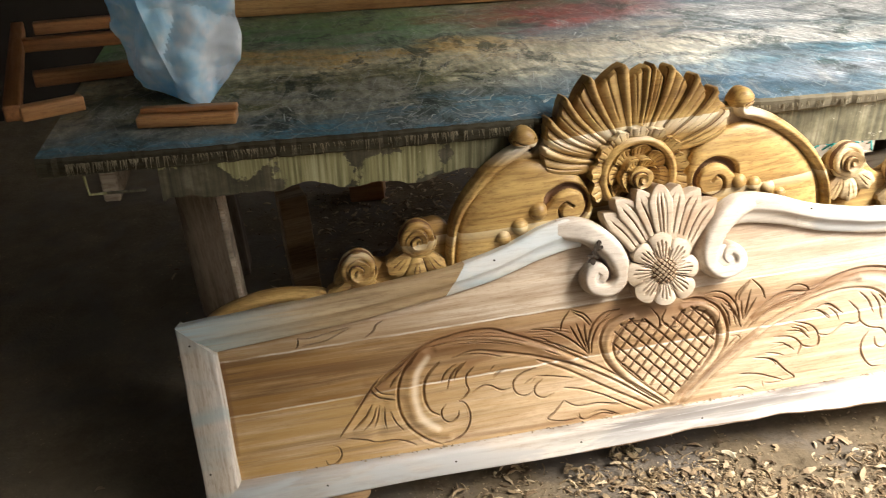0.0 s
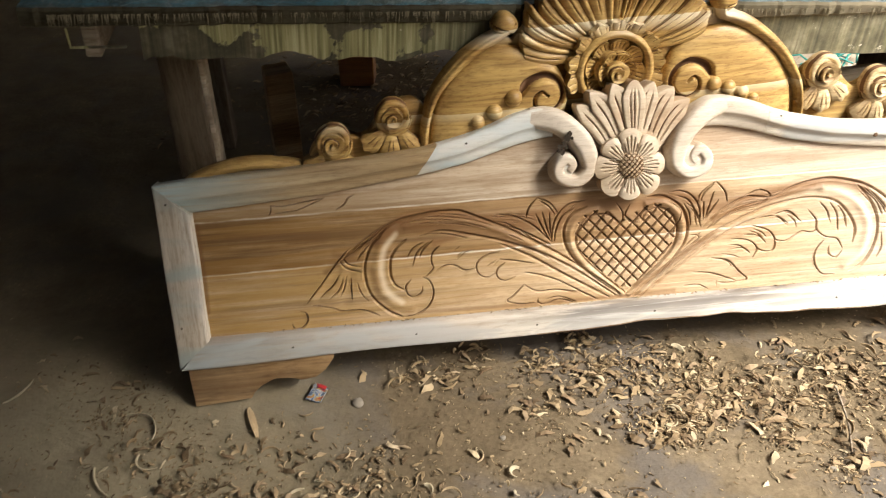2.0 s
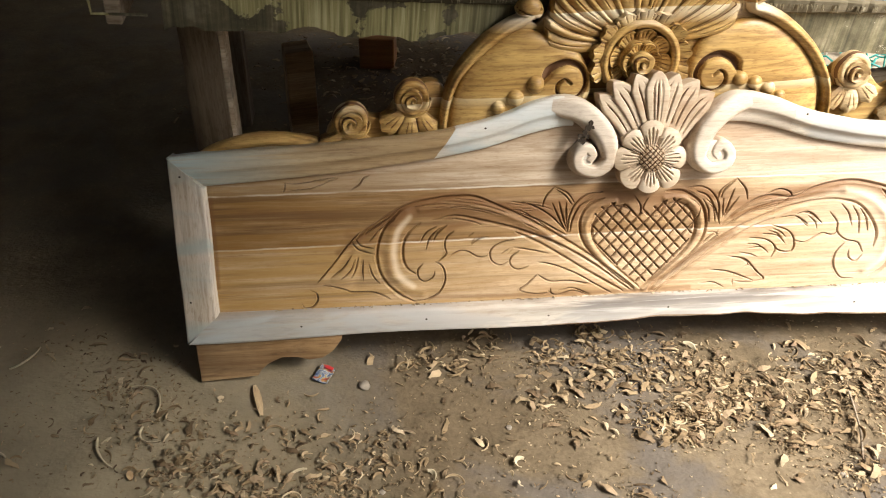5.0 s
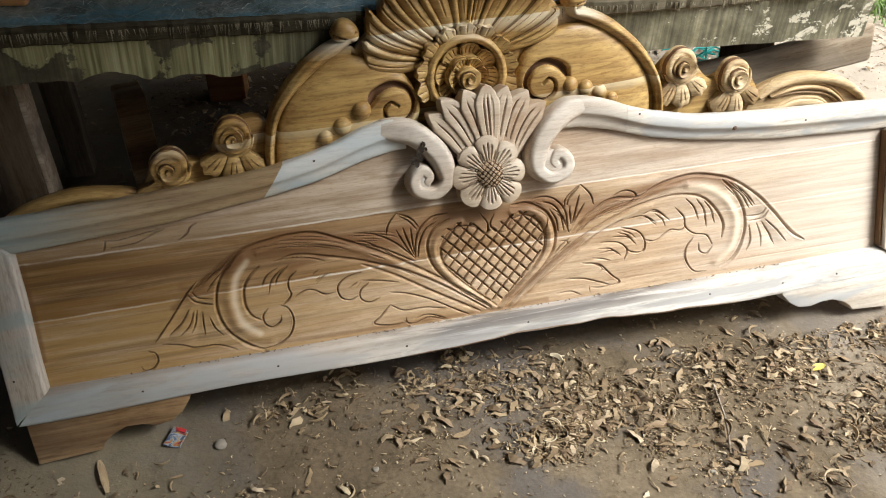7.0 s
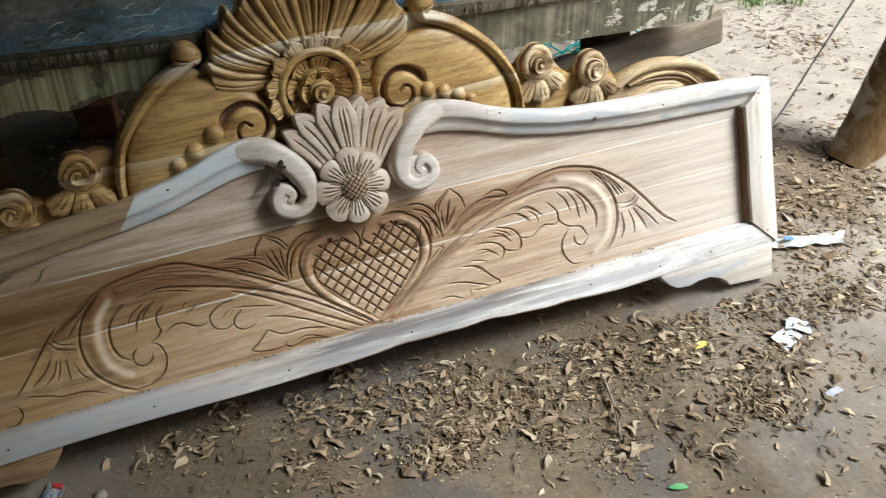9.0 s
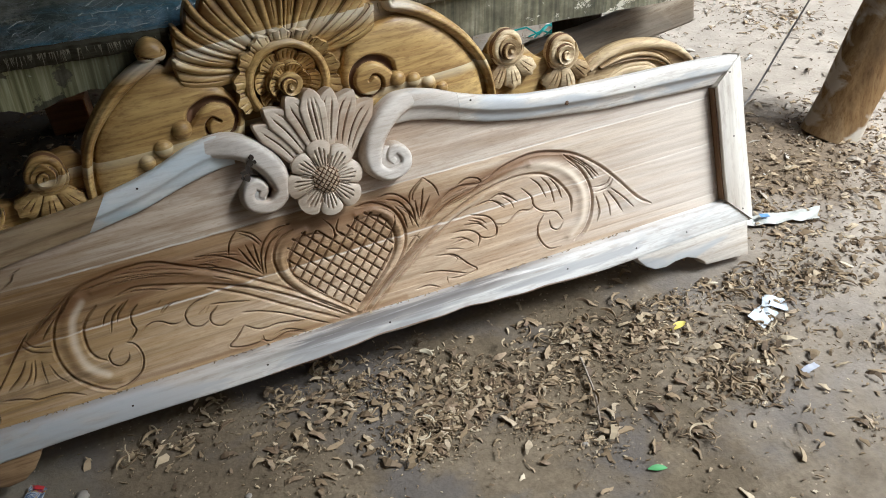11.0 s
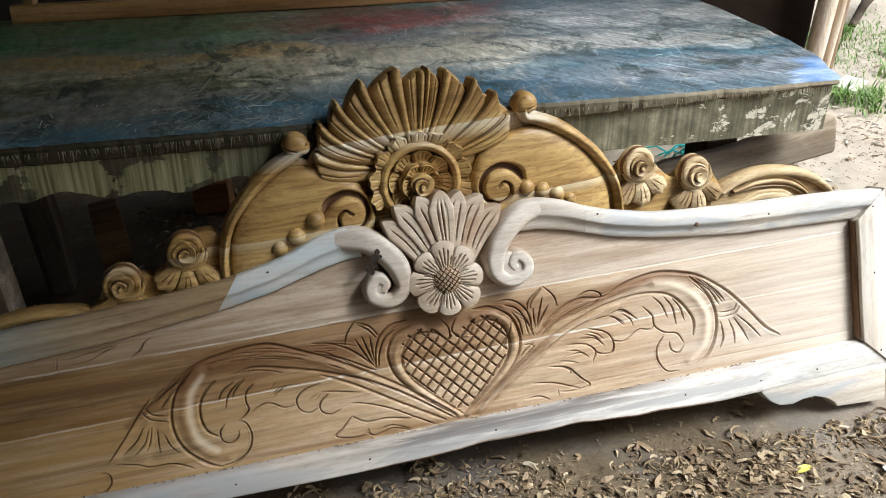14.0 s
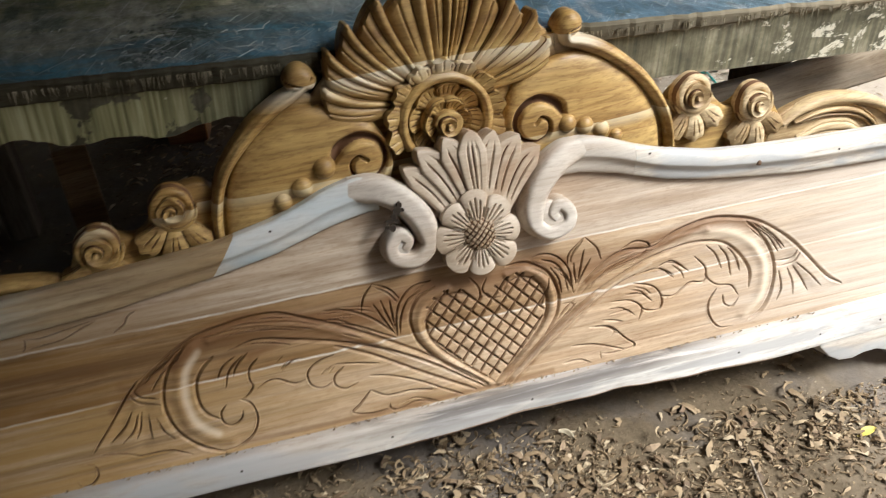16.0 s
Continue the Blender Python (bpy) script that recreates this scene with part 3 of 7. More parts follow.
M["ochre"] = chip_mat("ochre chips and leaf bits", ((0.14, 0.085, 0.040), (0.28, 0.19, 0.095), (0.43, 0.31, 0.17), (0.55, 0.42, 0.26), (0.68, 0.57, 0.40)))
M["sandbits"] = chip_mat("pale bits on sand", ((0.26, 0.19, 0.12), (0.38, 0.30, 0.21), (0.50, 0.42, 0.32), (0.60, 0.53, 0.43), (0.70, 0.64, 0.55)))
M["foil"] = sachet_mat()
M["table"], M["apron"], M["ground"], M["chips"], M["bag"] = table_paint(), apron_paint(), ground_mat(), chip_mat(), bag_mat()


# ---------------------------------------------------------------- mesh helpers
def part(name, data, material, parent=None, label="", smooth=True, m=None):
    """One mesh object from a bmesh or a mesh, under a thing or a part, or on its own."""
    if isinstance(data, bmesh.types.BMesh):
        me = bpy.data.meshes.new(name)
        data.to_mesh(me)
        data.free()
    else:
        me = data
        me.name = name
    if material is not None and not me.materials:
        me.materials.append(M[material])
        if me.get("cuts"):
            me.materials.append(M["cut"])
    if smooth and len(me.polygons):
        me.shade_smooth()
        me.set_sharp_from_angle(angle=radians(62))
    elif len(me.polygons):
        me.shade_flat()
    ob = new(name, me)
    if parent is not None:
        ob.parent = parent
    if m is not None:
        ob.matrix_basis = m
    if label:
        tagged(ob, label)
    return ob


def empty(name, m, label, category, group="", kind=""):
    ob = new(name)
    ob.empty_display_size = 0.05
    ob.matrix_basis = m
    return tagged(ob, label, category, group, kind)


def mesh_of(verts, faces):
    me = bpy.data.meshes.new("m")
    me.from_pydata([tuple(map(float, v)) for v in verts], [], faces)
    me.update()
    return me


def grid_mesh(P, close_i=False, back=None, flip=False):
    """A sheet from an n x m array of places; back: depth (y) to which its rim is carried, to give it thickness."""
    n, m = P.shape[:2]
    V = P.reshape(-1, 3)
    i, j = np.meshgrid(np.arange(n if close_i else n - 1), np.arange(m - 1), indexing="ij")
    a = (i * m + j).ravel()
    i2 = (i + 1) % n
    b = (i2 * m + j).ravel()
    F = np.stack([a, b, b + 1, a + 1], 1)
    if back is not None:
        ring = ([] if close_i else [k * m for k in range(n)]) + [(n - 1) * m + k for k in range(1, m)] + [k * m + m - 1 for k in range(n - 2, -1, -1)] + [k for k in range(m - 2, 0, -1)]
        if close_i:
            ring = [k * m + m - 1 for k in range(n)]
        R = V[ring].copy()
        R[:, 1] = back
        o = len(V)
        V = np.vstack([V, R])
        k = np.arange(len(ring))
        k2 = (k + 1) % len(ring)
        ring = np.array(ring)
        F = np.vstack([F, np.stack([ring[k], ring[k2], o + k2, o + k], 1)])
    if flip:
        F = F[:, ::-1]
    me = bpy.data.meshes.new("m")
    me.vertices.add(len(V))
    me.vertices.foreach_set("co", np.ascontiguousarray(V, dtype=np.float32).ravel())
    me.loops.add(F.size)
    me.loops.foreach_set("vertex_index", np.ascontiguousarray(F, dtype=np.int32).ravel())
    me.polygons.add(len(F))
    me.polygons.foreach_set("loop_start", np.arange(0, F.size, 4, dtype=np.int32))
    me.update(calc_edges=True)
    me.validate()
    return me


def spline(pts, step=0.002):
    """A smooth line through points, sampled evenly."""
    P = np.array(pts, float)
    if len(P) == 2:
        n = max(2, int(np.linalg.norm(P[1] - P[0]) / step))
        return P[0] + (P[1] - P[0]) * np.linspace(0, 1, n)[:, None]
    Q = np.vstack([2 * P[0] - P[1], P, 2 * P[-1] - P[-2]])
    out = []
    for k in range(1, len(Q) - 2):
        p0, p1, p2, p3 = Q[k - 1:k + 3]
        n = max(2, int(np.linalg.norm(p2 - p1) / step))
        s = np.linspace(0, 1, n, endpoint=False)[:, None]
        out.append(0.5 * ((2 * p1) + (p2 - p0) * s + (2 * p0 - 5 * p1 + 4 * p2 - p3) * s * s + (3 * p1 - p0 - 3 * p2 + p3) * s ** 3))
    out.append(P[-1:])
    return np.vstack(out)


def box_bm(sx, sy, sz, at=(0, 0, 0), bevel=0.004, seg=2, wob=0.0, cuts=0):
    bm = bmesh.new()
    bmesh.ops.create_cube(bm, size=1.0)
    bmesh.ops.scale(bm, vec=(sx, sy, sz), verts=bm.verts)
    if cuts:
        ax = max(range(3), key=lambda k: (sx, sy, sz)[k])
        es = [e for e in bm.edges if abs((e.verts[0].co - e.verts[1].co)[ax]) > 1e-6]
        bmesh.ops.subdivide_edges(bm, edges=es, cuts=cuts)
    if bevel:
        bmesh.ops.bevel(bm, geom=[e for e in bm.edges if e.calc_face_angle(0) > 0.5], offset=bevel, segments=seg, affect="EDGES", profile=0.6)
    if wob:
        for v in bm.verts:
            v.co += Vector((noise.noise(v.co * 7 + Vector((3, sx * 9, 1))), noise.noise(v.co * 7 + Vector((9, sy * 5, 4))), noise.noise(v.co * 7 + Vector((1, 7, sz * 8))))) * wob
    bmesh.ops.translate(bm, vec=at, verts=bm.verts)
    return bm


def prism_bm(outline, y0, y1, bevel=0.003, seg=2):
    """A board cut to an outline in x and z, from y0 (front) to y1 (back), its front edge eased."""
    bm = bmesh.new()
    f = bm.faces.new([bm.verts.new((x, y0, z)) for x, z in outline])
    bm.normal_update()
    if f.normal.y > 0:
        f.normal_flip()
    r = bmesh.ops.extrude_face_region(bm, geom=[f])
    vs = [g for g in r["geom"] if isinstance(g, bmesh.types.BMVert)]
    bmesh.ops.translate(bm, vec=(0, y1 - y0, 0), verts=vs)
    bmesh.ops.recalc_face_normals(bm, faces=bm.faces)
    if bevel:
        es = [e for e in bm.edges if all(abs(v.co.y - y0) < 1e-6 for v in e.verts)]
        bmesh.ops.bevel(bm, geom=es, offset=bevel, segments=seg, affect="EDGES", profile=0.5)
    return bm


def tube_bm(pts, radii, sides=10, wob=0.0, seed=0.0, cap=True):
    """A round limb along points."""
    bm = bmesh.new()
    P = [Vector(p) for p in pts]
    rings = []
    up = Vector((0.13, 0.3, 0.95)).normalized()
    for k, p in enumerate(P):
        d = (P[min(k + 1, len(P) - 1)] - P[max(k - 1, 0)]).normalized()
        a = d.cross(up)
        if a.length < 1e-3:
            a = d.cross(Vector((1, 0, 0)))
        a.normalize()
        b2 = d.cross(a).normalized()
        r = radii[k] if isinstance(radii, (list, tuple)) else radii
        ring = []
        for s in range(sides):
            th = 2 * math.pi * s / sides
            q = r * (1 + wob * noise.noise(Vector((math.cos(th) * 1.5 + seed, math.sin(th) * 1.5, k * 0.45))))
            ring.append(bm.verts.new(p + a * math.cos(th) * q + b2 * math.sin(th) * q))
        rings.append(ring)
    for r0, r1 in zip(rings, rings[1:]):
        for s in range(sides):
            bm.faces.new((r0[s], r0[(s + 1) % sides], r1[(s + 1) % sides], r1[s]))
    if cap:
        bm.faces.new(rings[0][::-1])
        bm.faces.new(rings[-1])
    bmesh.ops.recalc_face_normals(bm, faces=bm.faces)
    return bm


def band_mesh(spine, widths, height, base=0.0, rows=15, back=0.004, groove=0.0, flat=2.2, step=0.004, rim_cut=False):
    """A carved band along a line in x and z, domed across, its width changing along the way."""
    S = spline(spine, step)
    n = len(S)
    L0 = np.r_[0, np.cumsum(np.linalg.norm(np.diff(S, axis=0), axis=1))]
    L0 /= L0[-1]
    w = np.interp(L0, np.linspace(0, 1, len(widths)), widths)
    T = np.gradient(S, axis=0)
    T /= np.linalg.norm(T, axis=1)[:, None]
    N = np.stack([-T[:, 1], T[:, 0]], 1)
    s = np.linspace(-1, 1, rows)
    dome = (1 - np.abs(s) ** flat) ** (1 / 2.0)
    if groove:
        dome = dome - groove * np.exp(-((np.abs(s) - 0.45) / 0.13) ** 2)
    hh = np.interp(L0, np.linspace(0, 1, len(height)), height) if isinstance(height, (tuple, list)) else np.full(n, height)
    P = np.zeros((n, rows, 3))
    P[:, :, 0] = S[:, None, 0] + N[:, None, 0] * s[None] * w[:, None] * 0.5
    P[:, :, 2] = S[:, None, 1] + N[:, None, 1] * s[None] * w[:, None] * 0.5
    P[:, :, 1] = -(base + hh[:, None] * dome[None])
    me = grid_mesh(P, back=back)
    if rim_cut:
        # both sides darkened to carry dirt and the shade of the cut
        idx = np.zeros(len(me.polygons), np.int32)
        q = np.zeros((n - 1, rows - 1), np.int32)
        q[:, 0] = q[:, -1] = 1
        idx[:q.size] = q.ravel()
        me.polygons.foreach_set("material_index", idx)
        me["cuts"] = 1
    return me


def polar_mesh(c, r0, R, h, phi0, phi1, nr=14, na=24, back=0.01, dark=None):
    """A carved piece round c in x and z: R(f) is its outer radius and h(r, f, phi) its height."""
    full = abs(phi1 - phi0) > 6.28
    f = np.linspace(0, 1, na, endpoint=not full)
    phi = phi0 + (phi1 - phi0) * f
    Rf = R(f)
    s = np.linspace(0, 1, nr)
    r = r0 + (Rf[:, None] - r0) * s[None]
    P = np.zeros((na, nr, 3))
    P[:, :, 0] = c[0] + r * np.cos(phi)[:, None]
    P[:, :, 2] = c[1] + r * np.sin(phi)[:, None]
    P[:, :, 1] = -h(s[None] + 0 * r, f[:, None] + 0 * r, phi[:, None] + 0 * r, r)
    me = grid_mesh(P, close_i=full, back=back)
    if dark is not None:
        # cut faces in a brown tone that also holds the shade of the gap
        n = na if full else na - 1
        sm = (s[:-1] + s[1:])[None] / 2 + np.zeros((n, 1))
        fm = (np.arange(n) + 0.5)[:, None] / (na if full else na - 1) + np.zeros((1, nr - 1))
        idx = np.zeros(len(me.polygons), np.int32)
        q = dark(sm, fm, phi0 + (phi1 - phi0) * fm).ravel().astype(np.int32)
        idx[:len(q)] = q
        me.polygons.foreach_set("material_index", idx)
        me["cuts"] = 1
    return me


def dome_mesh(c, r, height, base=0.0, nr=9, na=20, back=0.0):
    return polar_mesh(c, 1e-4, lambda f: r * np.ones_like(f), lambda s, f, p, rr: base + height * np.sqrt(np.clip(1 - s ** 2, 0, 1)), 0, 2 * math.pi, nr, na, back)


# ---------------------------------------------------------------- setting: ground, shed
def rough_ground(x, y):
    far = max(0.0, math.hypot(x, y) - 3.0)
    return (0.010 * noise.noise(Vector((x * 1.3, y * 1.3, 0.3))) + 0.006 * noise.noise(Vector((x * 5, y * 5, 2.0))) + 0.003 * noise.noise(Vector((x * 17, y * 17, 5.0)))
            + 0.013 * math.exp(-((x - 0.92) / 0.30) ** 2 - (y / 0.22) ** 2) + 0.05 * min(far, 6) * noise.noise(Vector((x * 0.2, y * 0.2, 7.0))) - 0.006)


def make_ground():
    def axis(a, b, step):
        mid = np.arange(a, b + step / 2, step)
        far = np.geomspace(0.06, 400, 26)
        return np.r_[a - far[::-1], mid, b + far]
    xs, ys = axis(-2.2, 2.6, 0.022), axis(-1.7, 2.4, 0.022)
    P = np.zeros((len(xs), len(ys), 3))
    for i, x in enumerate(xs):
        for j, y in enumerate(ys):
            P[i, j] = x, y, rough_ground(x, y)
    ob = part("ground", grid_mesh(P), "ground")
    tagged(ob, "trodden grey-brown earth floor with fine crumbs", "ground", kind="structure")


make_ground()

# roof and walls are added round the place to shape the light
ROOF_Z = 2.3
bm = box_bm(5.7, 2.4, 0.04, (-1.58, -0.8, ROOF_Z), 0)
q = bpy.data.meshes.new("roof piece")
side = box_bm(6.7, 3.2, 0.04, (-1.08, 2.0, ROOF_Z), 0)       # unseen longer eave, added to darken the floor behind the table
side.to_mesh(q)
side.free()
bm.from_mesh(q)
bpy.data.meshes.remove(q)
roof = part("ceiling", bm, "tin", smooth=False)
tagged(roof, "unseen dark roof sheets added to shade the work place", "roof", kind="structure")
wall_w = part("wall_west", box_bm(0.12, 5.2, 2.6, (-3.3, 0.9, 1.15), 0), "mudwall_shade", smooth=False)
tagged(wall_w, "unseen dark wall added to shade the left side", "wall", kind="structure")
wall_n = part("wall_north", box_bm(4.4, 0.12, 2.6, (-1.18, 3.0, 1.15), 0), "mudwall_shade", smooth=False)
tagged(wall_n, "plain dark wall added behind the work table", "wall", kind="structure")
# unseen wall; its made-up doorway near the far end lights the left floor
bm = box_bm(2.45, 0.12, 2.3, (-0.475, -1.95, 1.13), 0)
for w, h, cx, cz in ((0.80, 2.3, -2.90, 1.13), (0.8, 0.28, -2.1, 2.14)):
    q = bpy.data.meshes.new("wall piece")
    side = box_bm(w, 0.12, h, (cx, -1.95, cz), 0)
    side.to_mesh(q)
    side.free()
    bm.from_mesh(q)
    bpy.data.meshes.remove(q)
wall_s = part("wall_south", bm, "mudwall_shade", smooth=False)
tagged(wall_s, "unseen dark wall with a doorway, added to shape the light", "wall", kind="structure")

# yard walls are unseen, added to cut off the low sky
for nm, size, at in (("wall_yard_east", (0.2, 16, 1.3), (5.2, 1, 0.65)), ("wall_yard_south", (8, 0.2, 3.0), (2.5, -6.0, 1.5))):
    w = part(nm, box_bm(*size, at, 0), "mudwall_lit", smooth=False)
    tagged(w, "unseen plain wall added to close off the yard", "wall", kind="structure")

# ---------------------------------------------------------------- the work table
TAB_Y, TAB_YAW, TAB_Z, TAB_SLOPE = 0.270, 2.3, 0.6975, 3.69
table = empty("work_table", pose(0, TAB_Y, 0, 0, 0, TAB_YAW), "long paint-stained wooden work table with peeling cream apron", "table")
TOP = pose(0, 0, TAB_Z, 0, TAB_SLOPE, 0)


def top_thick(x):
    """The top thins out towards its broken right corner."""
    return np.interp(x, [-1.1, 0.15, 0.50, 0.92, 1.1], [0.034, 0.033, 0.026, 0.009, 0.009])


def table_board(y0, y1, x0, ragged):
    """The top: a ragged front edge and a right end that runs outwards from a broken corner."""
    n = 220
    xs = np.linspace(0, 1, n)
    xa = x0 + (0.905 - x0) * xs
    ya = np.array([y0 + ragged * (0.55 * noise.noise(Vector((k * 9.0, 0, 1))) + 0.5 * noise.noise(Vector((k * 47.0, 3, 1))) + 0.3 * noise.noise(Vector((k * 140.0, 5, 1)))) for k in xa])
    th = top_thick(xa)
    rows = []
    # right end of the top at several depths
    for y in np.r_[0.0, 0.02, 0.05, 0.085, 0.11, 0.15, np.linspace(0.2, 1.02, 14)]:
        xe = np.interp(y, [0.0, 0.05, 0.088, 0.17, 0.45, 0.75, 1.02], [0.905, 0.936, 0.948, 0.990, 1.037, 1.060, 1.075])
        xe += 0.012 * noise.noise(Vector((y * 14, 2, 2))) + 0.006 * noise.noise(Vector((y * 45, 2, 5)))
        f = min(1.0, y / 0.05)
        rows.append((x0 + (xe - x0) * xs, ya * (1 - f) + y * f if y > 0 else ya))
    bow = np.array([0.003 * noise.noise(Vector((k * 2.2, 1, 4))) for k in xa])
    lines = [(xa, ya + 0.004, -th), (xa, ya, -th + 0.004), (xa, ya, bow - 0.006), (xa, ya + 0.005, bow)]
    for k, (a, c) in enumerate(rows[1:]):
        lines.append((a, np.maximum(c, ya + 0.006 + 0.002 * k), bow))
    a, c = rows[-1]
    lines += [(a, c, -th), (xa, ya + 0.004, -th)]
    P = np.zeros((n, len(lines), 3))
    for q, (a, c, e) in enumerate(lines):
        P[:, q, 0], P[:, q, 1], P[:, q, 2] = a, c, e
    me = grid_mesh(P)
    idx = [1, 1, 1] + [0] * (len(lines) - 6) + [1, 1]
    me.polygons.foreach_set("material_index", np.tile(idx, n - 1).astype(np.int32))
    bm = bmesh.new()
    bm.from_mesh(me)
    bmesh.ops.remove_doubles(bm, verts=bm.verts, dist=1e-5)
    bmesh.ops.holes_fill(bm, edges=bm.edges, sides=0)
    bmesh.ops.recalc_face_normals(bm, faces=bm.faces)
    bpy.data.meshes.remove(me)
    return bm


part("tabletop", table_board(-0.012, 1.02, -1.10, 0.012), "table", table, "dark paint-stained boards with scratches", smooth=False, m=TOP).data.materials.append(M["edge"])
# worn, splintered fringe hanging from the front edge
bm = bmesh.new()
rs = random.Random(5)
for k in range(520):
    x = -1.05 + 1.93 * rs.random() ** 1.5
    w, h = 0.0003 + 0.0007 * rs.random(), 0.002 + 0.022 * rs.random() ** 3
    y = -0.016 - 0.004 * rs.random()
    vs = [bm.verts.new(p) for p in ((x - w, y, -0.010), (x + w, y, -0.010), (x + w * 0.5 + 0.003 * rs.uniform(-1, 1), y - 0.004 * rs.random(), -0.016 - h), (x - w, y + 0.003, -0.010), (x + w, y + 0.003, -0.010))]
    bm.faces.new((vs[0], vs[1], vs[2]))
    bm.faces.new((vs[4], vs[3], vs[2]))
    bm.faces.new((vs[3], vs[0], vs[2]))
    bm.faces.new((vs[1], vs[4], vs[2]))
tagged(part("splinter_fringe", bm, "splinter", table, "grey splinters along the worn edge", False, TOP), kind="stuff")


# pale fibres and slivers caught on the boards
V, F = [], []
rs = random.Random(15)
for k in range(210):
    front_side = k < 110
    x = rs.gauss(-0.30, 0.26) if front_side else rs.uniform(-1.0, 0.9)
    y = 0.004 + 0.11 * rs.random() ** 1.5 if front_side else rs.uniform(0.02, 0.95)
    L, a, w = 0.008 + 0.040 * rs.random() ** 2, rs.gauss(0.7 if rs.random() < 0.5 else 2.2, 0.6), 0.0004 + 0.0006 * rs.random()
    if not -1.05 < x < 0.88:
        continue
    o, bend = len(V), rs.uniform(-0.12, 0.12)
    for q in range(4):
        f = q / 3
        aa = a + bend * f
        px, py = x + L * f * math.cos(aa), max(y + L * f * math.sin(aa), -0.02)
        z = 0.0018 + 0.003 * math.sin(math.pi * f) * rs.random()
        V += [(px - w * math.sin(aa), py + w * math.cos(aa), z), (px + w * math.sin(aa), py - w * math.cos(aa), z), (px, py, z + w)]
    for q in range(3):
        for c in range(3):
            F.append((o + 3 * q + c, o + 3 * q + (c + 1) % 3, o + 3 * q + 3 + (c + 1) % 3, o + 3 * q + 3 + c))
    F += [(o, o + 2, o + 1), (o + 9, o + 10, o + 11)]
tagged(part("wood_fibres", mesh_of(V, F), "fibre", table, "pale fibres caught on the worn boards", False, TOP), kind="stuff")


def apron_outline():
    """Its top meets the underside of the boards; its foot is broken into lobes on the left half."""
    xs = np.linspace(-0.905, 0.895, 180)
    up = [(x, -top_thick(x) - 0.001) for x in xs]
    dn = []
    for x in xs:
        left_w = float(np.interp(x, [-0.2, 0.15], [1.0, 0.12]))
        lobe = 0.034 * max(noise.noise(Vector((x * 10, 4, 2))), -0.35) + 0.010 * abs(noise.noise(Vector((x * 24, 1, 7)))) + 0.003 * noise.noise(Vector((x * 70, 2, 3)))
        dn.append((x, -0.113 + left_w * (0.012 + lobe)))
    return up + dn[::-1]


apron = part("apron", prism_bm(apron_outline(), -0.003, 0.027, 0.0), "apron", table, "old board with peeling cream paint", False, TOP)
part("apron", box_bm(1.86, 0.03, 0.078, (-0.075, 0.96, -0.074), 0.003, 1, 0.004, 20), "old", table, "", False, TOP)
part("side_rail", box_bm(0.03, 0.9, 0.075, (-1.0, 0.49, -0.073), 0.003, 1, 0.004), "old", table, "", False, TOP)
part("side_rail", box_bm(0.03, 0.9, 0.075, (0.80, 0.49, -0.073), 0.003, 1, 0.004), "old", table, "", False, TOP)
for x, y, w in ((-0.875, 0.155, 0.075), (0.72, 0.165, 0.08), (-0.92, 0.90, 0.075), (0.74, 0.90, 0.08)):
    z1 = TAB_Z - 0.04 - 0.0645 * x
    part("leg", box_bm(w, 0.095, z1, (x, y, z1 / 2), 0.006, 2, 0.006, 6), "old_up", table, "", False)
# strip added in a paler wood so that the leg's right side looks lit
part("leg_facing", box_bm(0.010, 0.080, 0.62, (-0.832, 0.155, 0.345), 0.003, 2, 0.004, 6), "rail", table, "pale strip added for the lit side of the leg", False)
part("lower_rail", box_bm(0.66, 0.034, 0.088, (0, 0, 0), 0.014, 4, 0.008, 10), "rail", table, "grey weathered board with a rounded end", False, pose(0.655, 0.082, 0.440, 0, -6.5, -1.0))
part("bracket", tube_bm([(-1.026, -0.012, 0.728), (-1.026, -0.012, 0.693), (-0.975, -0.012, 0.690), (-0.932, -0.012, 0.687)], 0.0028, 6), "apron", table, "thin pale strip hanging under the table's end", False)
part("block", box_bm(0.10, 0.05, 0.05, (0.29, 0.10, 0.545), 0.003), "old", table, "", False)

# ---------------------------------------------------------------- carved boards: shared numbers
LEAN_F, LEAN_B = 19.48, 7.96
front = empty("carved_footboard", pose(0, 0, 0, -LEAN_F), "pale raw wood bed footboard carved with heart, flower and scrolls", "bed footboard")
back = empty("carved_headboard", pose(0, 0.161, 0, -LEAN_B, 0, 2.8), "golden wood bed headboard carved with shell fan and roses", "bed headboard")

GROOVES = []


def cut(*pts, w=0.00140, d=0.0056):
    S = spline(pts, 0.0012)
    f = np.minimum(np.arange(len(S)), np.arange(len(S))[::-1]) * 0.0012
    k = 0.45 + 0.55 * np.clip(f / (0.016 if w < 0.002 else 0.022), 0, 1) ** 0.7
    if w > 0.002:
        w, d = 0.0027, 0.0056
    GROOVES.append((S, w * k, d * k, 0.62 if w > 0.002 else 1.0))


cut((-0.020, 0.166), (-0.094, 0.223), (-0.158, 0.267), (-0.241, 0.317), (-0.303, 0.347), (-0.348, 0.366), (-0.395, 0.368), (-0.437, 0.363), (-0.480, 0.354), (-0.519, 0.334), (-0.557, 0.311), (-0.587, 0.287), w=0.0022, d=0.0070)
cut((-0.029, 0.161), (-0.106, 0.219), (-0.181, 0.264), (-0.265, 0.298), (-0.328, 0.316), (-0.380, 0.328), (-0.417, 0.325), w=0.0022, d=0.0070)
cut((-0.042, 0.157), (-0.130, 0.211), (-0.204, 0.259), (-0.266, 0.291), w=0.0022, d=0.0070)
